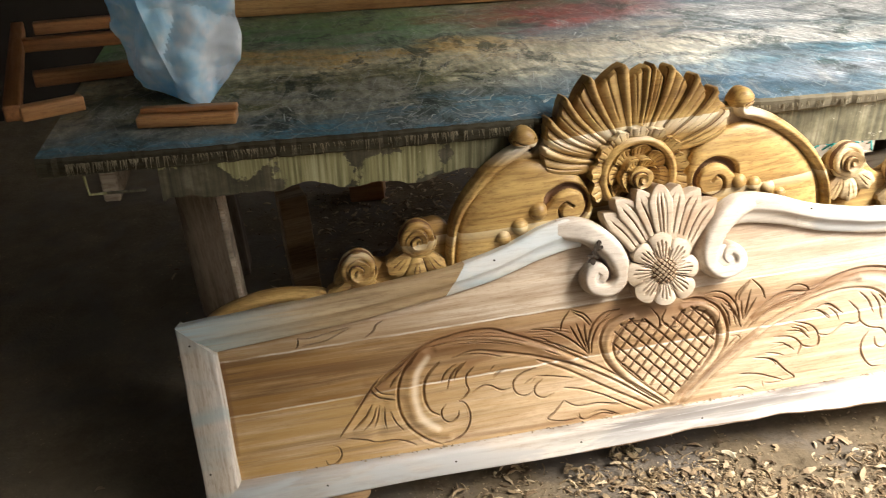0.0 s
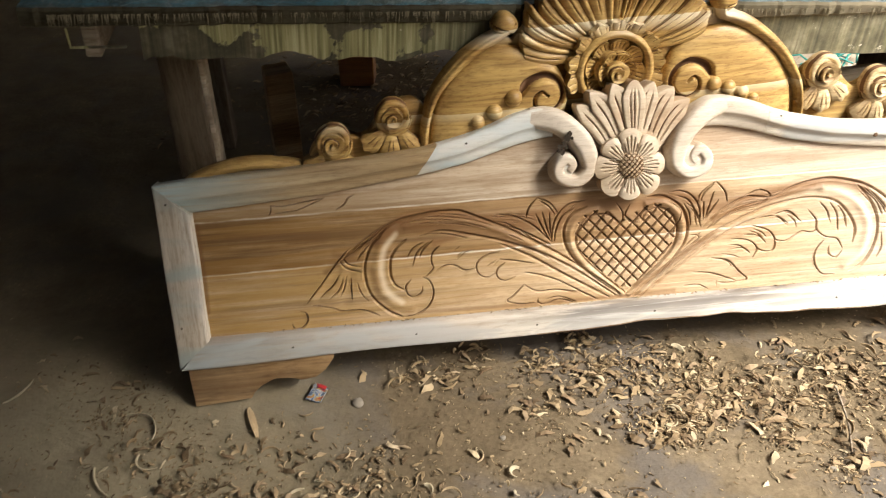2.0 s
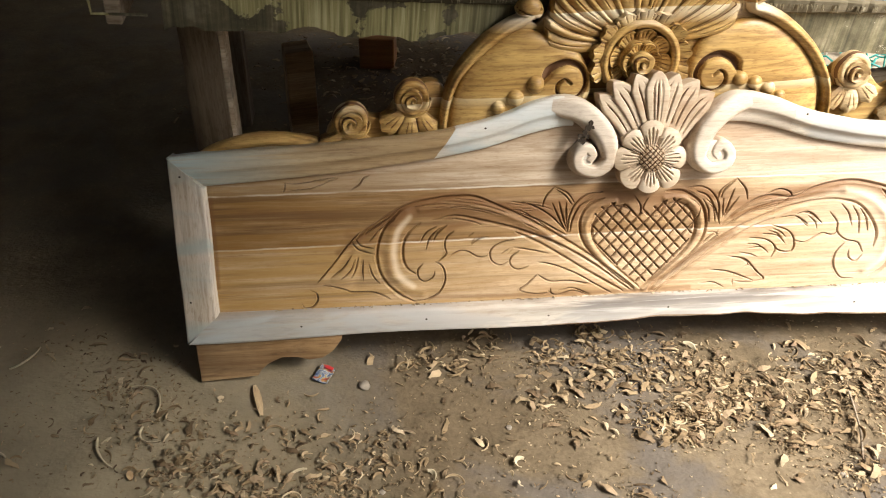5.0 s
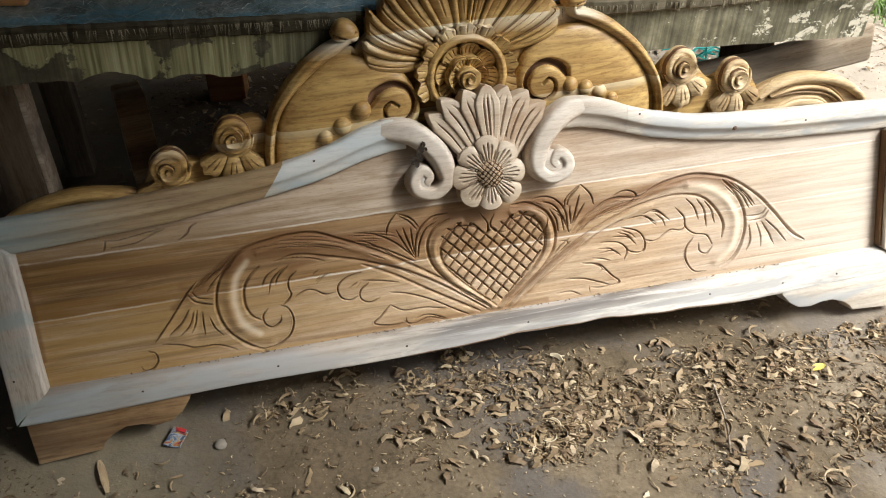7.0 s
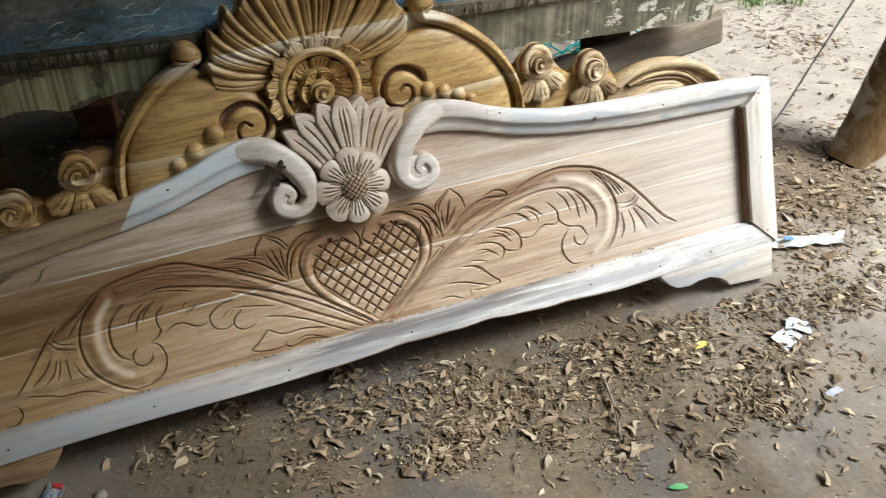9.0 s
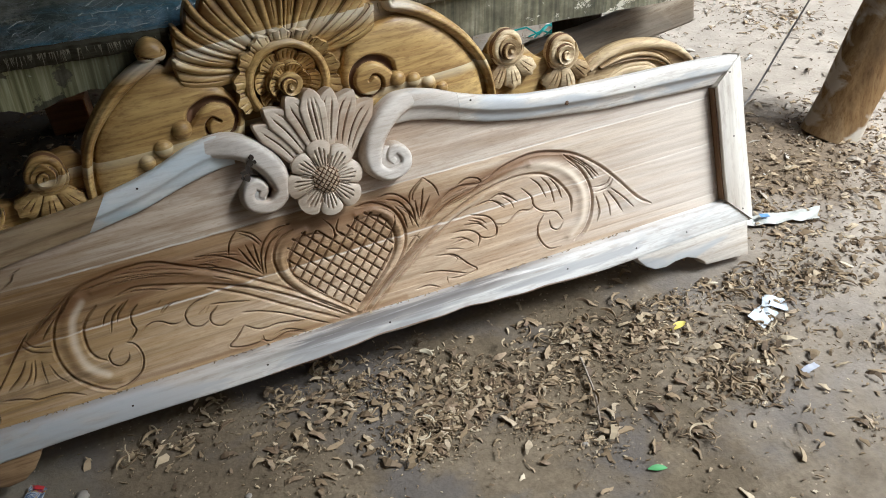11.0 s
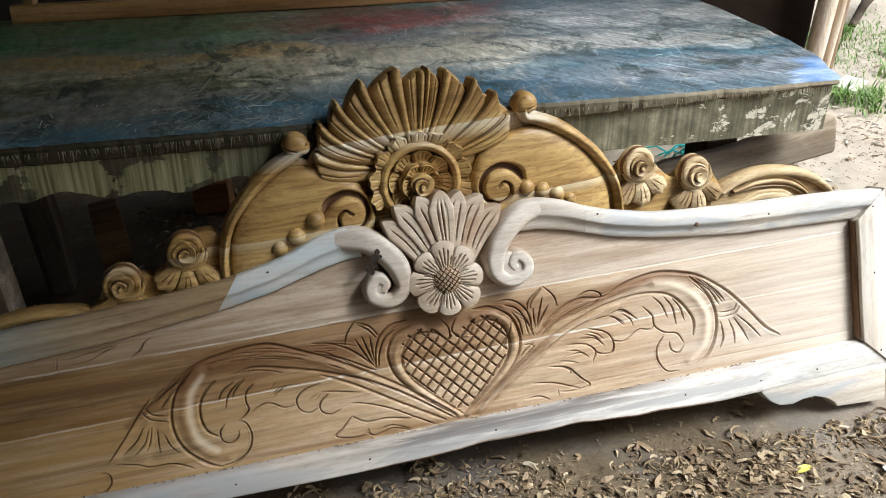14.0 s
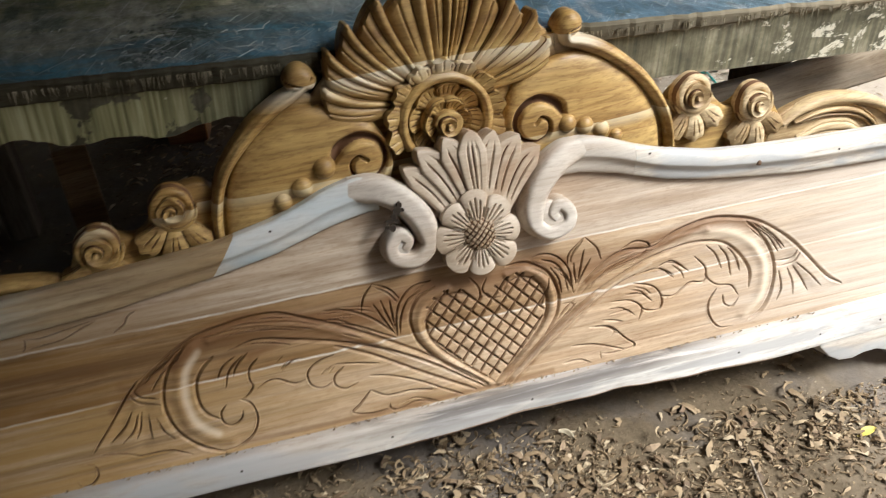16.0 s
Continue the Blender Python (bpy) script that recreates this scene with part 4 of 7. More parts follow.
cut((-0.575, 0.305), (-0.600, 0.278), (-0.633, 0.237), (-0.665, 0.201))
cut((-0.494, 0.345), (-0.522, 0.319), (-0.539, 0.286), (-0.545, 0.253), (-0.541, 0.221), (-0.527, 0.193), (-0.499, 0.166), (-0.470, 0.151), w=0.0022, d=0.0070)
cut((-0.457, 0.317), (-0.478, 0.300), (-0.491, 0.278), (-0.493, 0.244), (-0.484, 0.222), (-0.468, 0.211), w=0.0022, d=0.0070)
cut((-0.454, 0.231), (-0.464, 0.219), (-0.462, 0.202), (-0.449, 0.194), (-0.434, 0.202), (-0.430, 0.215))
cut((-0.430, 0.236), (-0.414, 0.224), (-0.409, 0.197), (-0.421, 0.171), (-0.447, 0.156), (-0.475, 0.153))
cut((-0.391, 0.298), (-0.406, 0.284), (-0.409, 0.266), (-0.406, 0.252), (-0.418, 0.239), (-0.428, 0.235))
cut((-0.400, 0.247), (-0.379, 0.256), (-0.362, 0.254), (-0.342, 0.242), (-0.320, 0.244))
cut((-0.270, 0.276), (-0.299, 0.269), (-0.317, 0.254), (-0.314, 0.232), (-0.296, 0.223), (-0.278, 0.231))
cut((-0.258, 0.252), (-0.275, 0.238), (-0.275, 0.221), (-0.259, 0.212), (-0.239, 0.219))
cut((-0.425, 0.309), (-0.447, 0.295), (-0.458, 0.277))
cut((-0.413, 0.308), (-0.437, 0.288), (-0.447, 0.262))
cut((-0.404, 0.311), (-0.425, 0.292), (-0.433, 0.276))
cut((-0.596, 0.253), (-0.612, 0.230), (-0.638, 0.209))
cut((-0.587, 0.248), (-0.599, 0.222), (-0.618, 0.206))
cut((-0.581, 0.250), (-0.588, 0.225), (-0.597, 0.208))
cut((-0.572, 0.245), (-0.574, 0.223), (-0.574, 0.201))
cut((-0.561, 0.235), (-0.555, 0.212), (-0.542, 0.194))
cut((-0.587, 0.292), (-0.575, 0.274), (-0.548, 0.267))
cut((-0.594, 0.284), (-0.579, 0.265), (-0.549, 0.256))
cut((-0.514, 0.333), (-0.546, 0.312), (-0.566, 0.297))
cut((-0.507, 0.327), (-0.537, 0.306), (-0.557, 0.284))
cut((-0.656, 0.195), (-0.616, 0.186), (-0.597, 0.178), (-0.556, 0.176), (-0.521, 0.160))
cut((-0.681, 0.186), (-0.669, 0.179), (-0.667, 0.163), (-0.680, 0.149), (-0.694, 0.149), (-0.698, 0.159))
cut((-0.190, 0.381), (-0.207, 0.361), (-0.214, 0.338))
cut((-0.190, 0.381), (-0.164, 0.368), (-0.149, 0.348))
cut((-0.185, 0.375), (-0.166, 0.361), (-0.154, 0.344))
cut((-0.180, 0.351), (-0.171, 0.317), (-0.161, 0.288))
cut((-0.193, 0.348), (-0.178, 0.314), (-0.163, 0.287))
cut((-0.165, 0.348), (-0.164, 0.319), (-0.161, 0.290))
cut((-0.275, 0.354), (-0.238, 0.347), (-0.197, 0.323), (-0.162, 0.287))
cut((-0.261, 0.331), (-0.220, 0.314), (-0.164, 0.281))
cut((-0.161, 0.288), (-0.158, 0.318), (-0.147, 0.344), (-0.124, 0.363), (-0.092, 0.368))
cut((-0.156, 0.288), (-0.151, 0.314), (-0.137, 0.340), (-0.113, 0.354))
cut((-0.219, 0.226), (-0.186, 0.218), (-0.142, 0.199), (-0.099, 0.173), (-0.065, 0.153))
cut((-0.221, 0.200), (-0.195, 0.184), (-0.155, 0.183), (-0.110, 0.175))
cut((-0.221, 0.200), (-0.241, 0.180), (-0.256, 0.167), (-0.226, 0.158), (-0.192, 0.159))
cut((-0.193, 0.168), (-0.190, 0.156), (-0.175, 0.154), (-0.146, 0.161), (-0.112, 0.150))
cut((-0.270, 0.259), (-0.238, 0.253), (-0.200, 0.244))
cut((-0.356, 0.269), (-0.338, 0.280), (-0.322, 0.283))
cut((-0.006, 0.162), (-0.060, 0.211), (-0.099, 0.253), (-0.111, 0.287), (-0.100, 0.318), (-0.075, 0.335), (-0.041, 0.332), (-0.022, 0.315), w=0.0023, d=0.0074)
cut((-0.006, 0.162), (0.042, 0.201), (0.077, 0.234), (0.099, 0.267), (0.102, 0.299), (0.088, 0.327), (0.063, 0.340), (0.036, 0.332), (0.026, 0.315), w=0.0023, d=0.0074)
cut((-0.020, 0.162), (-0.081, 0.210), (-0.123, 0.257), (-0.136, 0.294), (-0.133, 0.321), (-0.117, 0.343), (-0.088, 0.355), w=0.0022, d=0.0070)
cut((0.008, 0.157), (0.062, 0.201), (0.097, 0.231), (0.120, 0.266), (0.124, 0.301), (0.110, 0.338), (0.076, 0.362), (0.038, 0.365), w=0.0022, d=0.0070)
cut((-0.027, 0.358), (-0.013, 0.336), (-0.015, 0.317), (-0.029, 0.314))
cut((0.001, 0.351), (-0.007, 0.332), (0.004, 0.315), (0.025, 0.313))
cut((0.182, 0.387), (0.152, 0.364), (0.146, 0.346))
cut((0.182, 0.387), (0.202, 0.364), (0.208, 0.342))
cut((0.178, 0.381), (0.157, 0.361), (0.153, 0.348))
cut((0.179, 0.366), (0.169, 0.333), (0.161, 0.307))
cut((0.189, 0.347), (0.173, 0.324), (0.162, 0.307))
cut((0.158, 0.346), (0.158, 0.323), (0.159, 0.307))
cut((0.152, 0.300), (0.148, 0.336), (0.131, 0.361), (0.109, 0.372), (0.085, 0.371))
cut((0.143, 0.298), (0.138, 0.331), (0.123, 0.353), (0.100, 0.363))
cut((0.131, 0.297), (0.128, 0.323), (0.115, 0.346))
cut((0.012, 0.154), (0.094, 0.222), (0.181, 0.278), (0.267, 0.315), (0.329, 0.331), (0.391, 0.336), (0.442, 0.325), (0.473, 0.297), (0.492, 0.262), (0.489, 0.231), w=0.0022, d=0.0070)
cut((0.023, 0.152), (0.111, 0.214), (0.205, 0.274), (0.267, 0.301), w=0.0022, d=0.0070)
cut((0.158, 0.293), (0.201, 0.327), (0.250, 0.348), (0.305, 0.344), (0.355, 0.364), (0.417, 0.374), (0.470, 0.366), (0.518, 0.349), (0.570, 0.311), (0.613, 0.265), (0.652, 0.219), (0.683, 0.197), w=0.0022, d=0.0070)
cut((0.244, 0.351), (0.276, 0.361), (0.300, 0.348), (0.273, 0.328))
cut((0.490, 0.355), (0.518, 0.325), (0.538, 0.286), (0.543, 0.248), (0.534, 0.212), (0.514, 0.182), (0.487, 0.167), w=0.0022, d=0.0070)
cut((0.424, 0.241), (0.408, 0.219), (0.408, 0.192), (0.426, 0.166), (0.454, 0.163))
cut((0.385, 0.310), (0.404, 0.287), (0.407, 0.266), (0.426, 0.249), (0.454, 0.241), (0.467, 0.220))
cut((0.436, 0.227), (0.439, 0.209), (0.454, 0.201), (0.467, 0.214))
cut((0.264, 0.286), (0.301, 0.272), (0.316, 0.250), (0.312, 0.229), (0.289, 0.229), (0.272, 0.240))
cut((0.219, 0.260), (0.256, 0.255), (0.277, 0.237), (0.269, 0.216))
cut((0.315, 0.252), (0.340, 0.247), (0.372, 0.264), (0.396, 0.260), (0.406, 0.268))
cut((0.178, 0.222), (0.215, 0.214), (0.241, 0.187), (0.258, 0.170), (0.235, 0.165))
cut((0.140, 0.195), (0.183, 0.188), (0.235, 0.167))
cut((0.121, 0.166), (0.151, 0.166), (0.173, 0.155))
cut((0.408, 0.326), (0.426, 0.306), (0.436, 0.278))
cut((0.432, 0.322), (0.449, 0.296), (0.454, 0.259))
cut((0.448, 0.318), (0.465, 0.294), (0.472, 0.266))
cut((0.552, 0.249), (0.556, 0.216), (0.546, 0.193))
cut((0.571, 0.250), (0.580, 0.223), (0.580, 0.197))
cut((0.583, 0.251), (0.602, 0.220), (0.612, 0.197))
cut((0.590, 0.256), (0.618, 0.228), (0.639, 0.201))
cut((0.593, 0.284), (0.579, 0.267), (0.545, 0.269))
cut((0.597, 0.275), (0.582, 0.258), (0.548, 0.258))
cut((0.505, 0.343), (0.534, 0.317), (0.551, 0.286))
cut((0.518, 0.342), (0.547, 0.315), (0.564, 0.292))
cut((0.279, 0.301), (0.316, 0.302), (0.341, 0.280))
cut((0.304, 0.303), (0.341, 0.311), (0.372, 0.285))
cut((0.247, 0.268), (0.278, 0.263), (0.296, 0.246))
cut((0.216, 0.237), (0.246, 0.239), (0.262, 0.227))

# finer veining of the leaves
cut((0.270, 0.325), (0.280, 0.332), (0.295, 0.339), (0.305, 0.339), w=0.0013, d=0.0050)
cut((0.178, 0.292), (0.203, 0.311), (0.234, 0.326), (0.277, 0.338), w=0.0013, d=0.0050)
cut((0.165, 0.287), (0.191, 0.304), (0.221, 0.317), w=0.0013, d=0.0050)
cut((0.314, 0.252), (0.328, 0.245), w=0.0013, d=0.0050)
cut((0.258, 0.275), (0.278, 0.267), (0.291, 0.253), w=0.0013, d=0.0050)
cut((0.267, 0.278), (0.285, 0.270), (0.296, 0.259), w=0.0013, d=0.0050)
cut((0.273, 0.240), (0.284, 0.232), (0.290, 0.233), w=0.0013, d=0.0050)
cut((0.214, 0.248), (0.240, 0.244), (0.254, 0.231), w=0.0013, d=0.0050)
cut((0.200, 0.230), (0.223, 0.225), (0.239, 0.219), w=0.0013, d=0.0050)
cut((0.176, 0.223), (0.204, 0.217), (0.221, 0.205), (0.213, 0.197), w=0.0013, d=0.0050)
cut((0.221, 0.202), (0.234, 0.195), (0.254, 0.174), w=0.0013, d=0.0050)
cut((0.191, 0.172), (0.192, 0.158), w=0.0013, d=0.0050)
cut((0.193, 0.168), (0.211, 0.165), (0.235, 0.164), w=0.0013, d=0.0050)
cut((0.309, 0.298), (0.327, 0.296), (0.343, 0.283), w=0.0013, d=0.0050)
cut((0.322, 0.311), (0.346, 0.306), (0.365, 0.291), w=0.0013, d=0.0050)
cut((0.339, 0.304), (0.356, 0.289), (0.361, 0.275), w=0.0013, d=0.0050)
cut((0.503, 0.350), (0.541, 0.316), (0.559, 0.289), w=0.0013, d=0.0050)
cut((0.496, 0.341), (0.523, 0.313), (0.538, 0.287), w=0.0013, d=0.0050)
cut((0.114, 0.246), (0.134, 0.266), (0.153, 0.280), w=0.0013, d=0.0050)
cut((0.129, 0.276), (0.146, 0.275), (0.153, 0.264), w=0.0013, d=0.0050)
cut((0.100, 0.231), (0.132, 0.254), (0.155, 0.273), w=0.0013, d=0.0050)
cut((0.088, 0.274), (0.104, 0.306), (0.113, 0.333), w=0.0013, d=0.0050)
cut((0.130, 0.335), (0.145, 0.316), (0.154, 0.291), w=0.0013, d=0.0050)
cut((0.122, 0.345), (0.141, 0.328), (0.152, 0.297), w=0.0013, d=0.0050)
cut((-0.361, 0.286), (-0.351, 0.293), w=0.0013, d=0.0050)
cut((-0.358, 0.272), (-0.347, 0.280), (-0.336, 0.284), w=0.0013, d=0.0050)
cut((-0.295, 0.248), (-0.279, 0.257), w=0.0013, d=0.0050)
cut((-0.283, 0.247), (-0.273, 0.255), w=0.0013, d=0.0050)
cut((-0.195, 0.181), (-0.155, 0.183), (-0.113, 0.173), w=0.0013, d=0.0050)
cut((-0.199, 0.164), (-0.187, 0.156), (-0.175, 0.153), w=0.0013, d=0.0050)
cut((-0.176, 0.163), (-0.147, 0.167), (-0.110, 0.152), w=0.0013, d=0.0050)
cut((-0.250, 0.310), (-0.220, 0.294), w=0.0013, d=0.0050)
cut((-0.228, 0.317), (-0.204, 0.300), w=0.0013, d=0.0050)
cut((-0.276, 0.337), (-0.253, 0.333), (-0.228, 0.317), w=0.0013, d=0.0050)
cut((-0.433, 0.322), (-0.399, 0.324), (-0.364, 0.319), (-0.335, 0.309), w=0.0013, d=0.0050)
cut((-0.213, 0.280), (-0.188, 0.266), (-0.163, 0.249), w=0.0013, d=0.0050)

# hairline splits in the top plank
cut((-0.714, 0.407), (-0.7165, 0.395), (-0.7196, 0.3885), w=0.0018, d=0.0060)
cut((-0.716, 0.4065), (-0.690, 0.404), (-0.650, 0.4095), (-0.612, 0.4145), w=0.0011, d=0.0045)
cut((-0.708, 0.391), (-0.665, 0.3945), (-0.638, 0.404), (-0.612, 0.4135), w=0.0010, d=0.0042)
cut((-0.590, 0.389), (-0.573, 0.399), (-0.566, 0.410), (-0.553, 0.4165), w=0.0014, d=0.0048)

SCOOPS = []


def scoop(*pts, w=0.008, d=-0.004):
    SCOOPS.append((spline(pts, 0.003), w, d))


scoop((-0.484, 0.340), (-0.509, 0.311), (-0.519, 0.273), (-0.520, 0.234), (-0.506, 0.201), (-0.481, 0.179), (-0.456, 0.171), w=0.0095, d=0.0030)
scoop((-0.040, 0.179), (-0.138, 0.243), (-0.211, 0.289), (-0.284, 0.326), (-0.345, 0.346), (-0.408, 0.349), (-0.456, 0.344), w=0.0060, d=0.0025)
scoop((0.410, 0.356), (0.454, 0.342), (0.493, 0.316), (0.516, 0.276), (0.517, 0.240), (0.504, 0.204), (0.474, 0.181), w=0.0085, d=0.0030)
scoop((-0.013, 0.162), (-0.071, 0.211), (-0.110, 0.256), (-0.123, 0.291), (-0.117, 0.319), (-0.096, 0.339), (-0.066, 0.347), w=0.0060, d=0.0040)
scoop((0.001, 0.160), (0.052, 0.201), (0.086, 0.233), (0.109, 0.266), (0.113, 0.300), (0.099, 0.332), (0.070, 0.352), (0.037, 0.350), w=0.0060, d=0.0040)
scoop((0.030, 0.157), (0.103, 0.221), (0.193, 0.276), (0.267, 0.308), (0.329, 0.323), w=0.0060, d=0.0025)
scoop((-0.597, 0.264), (-0.618, 0.234), (-0.639, 0.204), w=0.0100, d=-0.0030)
scoop((-0.572, 0.260), (-0.582, 0.222), (-0.589, 0.195), w=0.0120, d=-0.0030)
scoop((0.571, 0.269), (0.588, 0.235), (0.612, 0.206), w=0.0120, d=-0.0030)
scoop((0.293, 0.342), (0.354, 0.353), (0.410, 0.356), w=0.0050, d=0.0020)

# fine veins that run beside the arches and fill the leaf tufts
def veins(pts, count, gap, w=0.0009, d=0.0030, seed=1):
    rs = random.Random(seed)
    S = np.array(spline(pts, 0.004))
    T = np.gradient(S, axis=0)
    N = np.stack([-T[:, 1], T[:, 0]], 1) / np.linalg.norm(T, axis=1)[:, None]
    for k in range(count):
        a = int(len(S) * rs.uniform(0.0, 0.45))
        b2 = min(len(S), a + int(len(S) * rs.uniform(0.35, 0.6)))
        Q = S[a:b2] + N[a:b2] * (gap * (k - (count - 1) / 2) + rs.uniform(-0.3, 0.3) * gap) + N[a:b2] * np.linspace(0, rs.uniform(-0.5, 0.5) * gap, b2 - a)[:, None]
        if len(Q) > 4:
            cut(*[tuple(q) for q in Q[::max(1, len(Q) // 6)]], w=w, d=d)


for pts, count, gap, seed in (
        ([(-0.300, 0.350), (-0.262, 0.346), (-0.215, 0.338), (-0.172, 0.322)], 5, 0.0045, 3),
        ([(-0.104, 0.362), (-0.126, 0.352), (-0.141, 0.333), (-0.146, 0.314)], 4, 0.0045, 4),
        ([(0.054, 0.364), (0.086, 0.355), (0.112, 0.334), (0.124, 0.306)], 4, 0.0045, 5),
        ([(0.165, 0.300), (0.225, 0.322), (0.275, 0.333), (0.335, 0.347), (0.395, 0.361)], 6, 0.0042, 6),
        ([(-0.475, 0.350), (-0.410, 0.356), (-0.330, 0.345), (-0.255, 0.316), (-0.185, 0.276)], 5, 0.0045, 7),
        ([(0.040, 0.172), (0.115, 0.235), (0.205, 0.290), (0.290, 0.322)], 4, 0.0040, 8)):
    veins(pts, count, gap, seed=seed)

# heart lattice
HEART = np.array(spline([(-0.005, 0.166), (-0.055, 0.212), (-0.098, 0.254), (-0.112, 0.292), (-0.103, 0.326), (-0.078, 0.344), (-0.046, 0.341), (-0.022, 0.322), (0.003, 0.326), (0.030, 0.342), (0.056, 0.350), (0.082, 0.338), (0.100, 0.312), (0.100, 0.278), (0.078, 0.243), (0.042, 0.203), (-0.005, 0.166)], 0.004))


def in_heart(p):
    x, y = p[:, 0], p[:, 1]
    ins = np.zeros(len(p), bool)
    a, b2 = HEART, np.roll(HEART, -1, 0)
    for (x0, y0), (x1, y1) in zip(a, b2):
        if y0 != y1:
            ins ^= ((y0 > y) != (y1 > y)) & (x < (x1 - x0) * (y - y0) / (y1 - y0) + x0)
    return ins


for sgn in (1, -1):
    dirn = np.array([math.cos(math.radians(47)), sgn * math.sin(math.radians(47))])
    nrm = np.array([-dirn[1], dirn[0]])
    for k in range(-12, 13):
        P = np.array([-0.005, 0.265]) + nrm * (k * 0.0192 + 0.004) + dirn * np.linspace(-0.2, 0.2, 320)[:, None]
        keep = in_heart(P)
        if keep.sum() > 8:
            GROOVES.append((P[keep], np.full(keep.sum(), 0.0019), np.full(keep.sum(), 0.0064), 1.0))


def relief(u, v):
    """Depth of the carving at places of the panel: grooves with a slight burr, and broad scoops along the scroll bands."""
    h = np.zeros(len(u))
    tint = np.zeros(len(u))
    for S, w, d, ink in GROOVES:
        r = w.max() * 3.2
        lo, hi = S.min(0) - r, S.max(0) + r
        sel = np.nonzero((u > lo[0]) & (u < hi[0]) & (v > lo[1]) & (v < hi[1]))[0]
        if not len(sel):
            continue
        for c in range(0, len(sel), 6000):
            q = sel[c:c + 6000]
            best, at = np.full(len(q), 1.0), np.zeros(len(q), int)
            for s in range(0, len(S), 60):
                T = S[s:s + 60]
                d2 = (u[q, None] - T[None, :, 0]) ** 2 + (v[q, None] - T[None, :, 1]) ** 2
                k = d2.argmin(1)
                m2 = d2[np.arange(len(q)), k]
                at = np.where(m2 < best, k + s, at)
                best = np.minimum(best, m2)
            dd, ww, de = np.sqrt(best), w[at], d[at]
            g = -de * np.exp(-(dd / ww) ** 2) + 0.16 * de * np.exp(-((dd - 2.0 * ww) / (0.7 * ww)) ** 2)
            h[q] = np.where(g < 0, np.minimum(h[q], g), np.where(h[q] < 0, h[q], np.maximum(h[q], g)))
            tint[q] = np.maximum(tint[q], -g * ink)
    for S, w, d in SCOOPS:
        lo, hi = S.min(0) - 3 * w, S.max(0) + 3 * w
        q = np.nonzero((u > lo[0]) & (u < hi[0]) & (v > lo[1]) & (v < hi[1]))[0]
        d2 = np.full(len(q), 1.0)
        for s in range(0, len(S), 20):
            T = S[s:s + 20]
            d2 = np.minimum(d2, ((u[q, None] - T[None, :, 0]) ** 2 + (v[q, None] - T[None, :, 1]) ** 2).min(1))
        h[q] += d * np.exp(-d2 / (w * w))
    return h, tint


# brown handling stains that follow the carved bands
STAINS = []


def handling_stain(*pts, w, k):
    STAINS.append((spline(pts, 0.004), w, k))


handling_stain((-0.52, 0.318), (-0.46, 0.356), (-0.39, 0.364), (-0.31, 0.35), (-0.24, 0.334), (-0.17, 0.318), w=0.016, k=1.0)
handling_stain((-0.2, 0.345), (-0.14, 0.352), (-0.09, 0.362), (-0.03, 0.352), (0.03, 0.352), (0.09, 0.366), (0.14, 0.35), w=0.02, k=0.95)
handling_stain((0.15, 0.33), (0.22, 0.34), (0.3, 0.352), (0.38, 0.366), (0.45, 0.366), (0.51, 0.345), w=0.015, k=0.9)
handling_stain((-0.4, 0.306), (-0.34, 0.318), (-0.28, 0.314), (-0.2, 0.276), w=0.01, k=0.8)
handling_stain((0.02, 0.175), (0.1, 0.225), (0.18, 0.272), w=0.01, k=0.7)
handling_stain((-0.3, 0.338), (-0.15, 0.342), (0.0, 0.345), (0.2, 0.336), w=0.036, k=0.76)
handling_stain((-0.48, 0.345), (-0.4, 0.345), (-0.31, 0.33), (-0.24, 0.305), w=0.024, k=0.72)
handling_stain((-0.44, 0.16), (-0.28, 0.157), (-0.12, 0.156), (0.1, 0.158), w=0.006, k=0.75)
handling_stain((-0.62, 0.262), (-0.56, 0.3), (-0.52, 0.33), w=0.009, k=0.8)
handling_stain((-0.305, 0.352), (-0.265, 0.347), (-0.215, 0.342), (-0.17, 0.33), w=0.009, k=1.0)
handling_stain((-0.1, 0.365), (-0.125, 0.356), (-0.142, 0.335), (-0.146, 0.315), w=0.009, k=1.0)
handling_stain((0.05, 0.366), (0.085, 0.358), (0.115, 0.335), (0.128, 0.305), w=0.009, k=1.0)
handling_stain((0.18, 0.308), (0.23, 0.325), (0.275, 0.334), (0.333, 0.348), (0.395, 0.363), w=0.009, k=1.0)
handling_stain((-0.86, 0.2), (-0.858, 0.28), (-0.858, 0.38), w=0.006, k=0.8)
handling_stain((-0.8, 0.345), (-0.7, 0.34), (-0.62, 0.335), w=0.016, k=0.55)
handling_stain((-0.6, 0.3), (-0.55, 0.275), (-0.52, 0.24), (-0.525, 0.2), w=0.012, k=0.5)


# highlight painted as a pale wood tone along the rounded crescents
HIGHLIGHTS = []


def pale_highlight(*pts, w, k):
    HIGHLIGHTS.append((spline(pts, 0.004), w, k))


pale_highlight((-0.478, 0.33), (-0.5, 0.303), (-0.509, 0.27), (-0.509, 0.236), (-0.497, 0.206), (-0.474, 0.186), w=0.0085, k=1.0)
pale_highlight((0.42, 0.35), (0.462, 0.336), (0.502, 0.31), (0.524, 0.276), (0.525, 0.24), (0.512, 0.208), (0.484, 0.184), w=0.0085, k=1.0)
pale_highlight((-0.04, 0.17), (-0.15, 0.243), (-0.25, 0.3), w=0.004, k=0.7)
pale_highlight((0.03, 0.165), (0.11, 0.228), (0.2, 0.28), (0.3, 0.316), w=0.004, k=0.7)


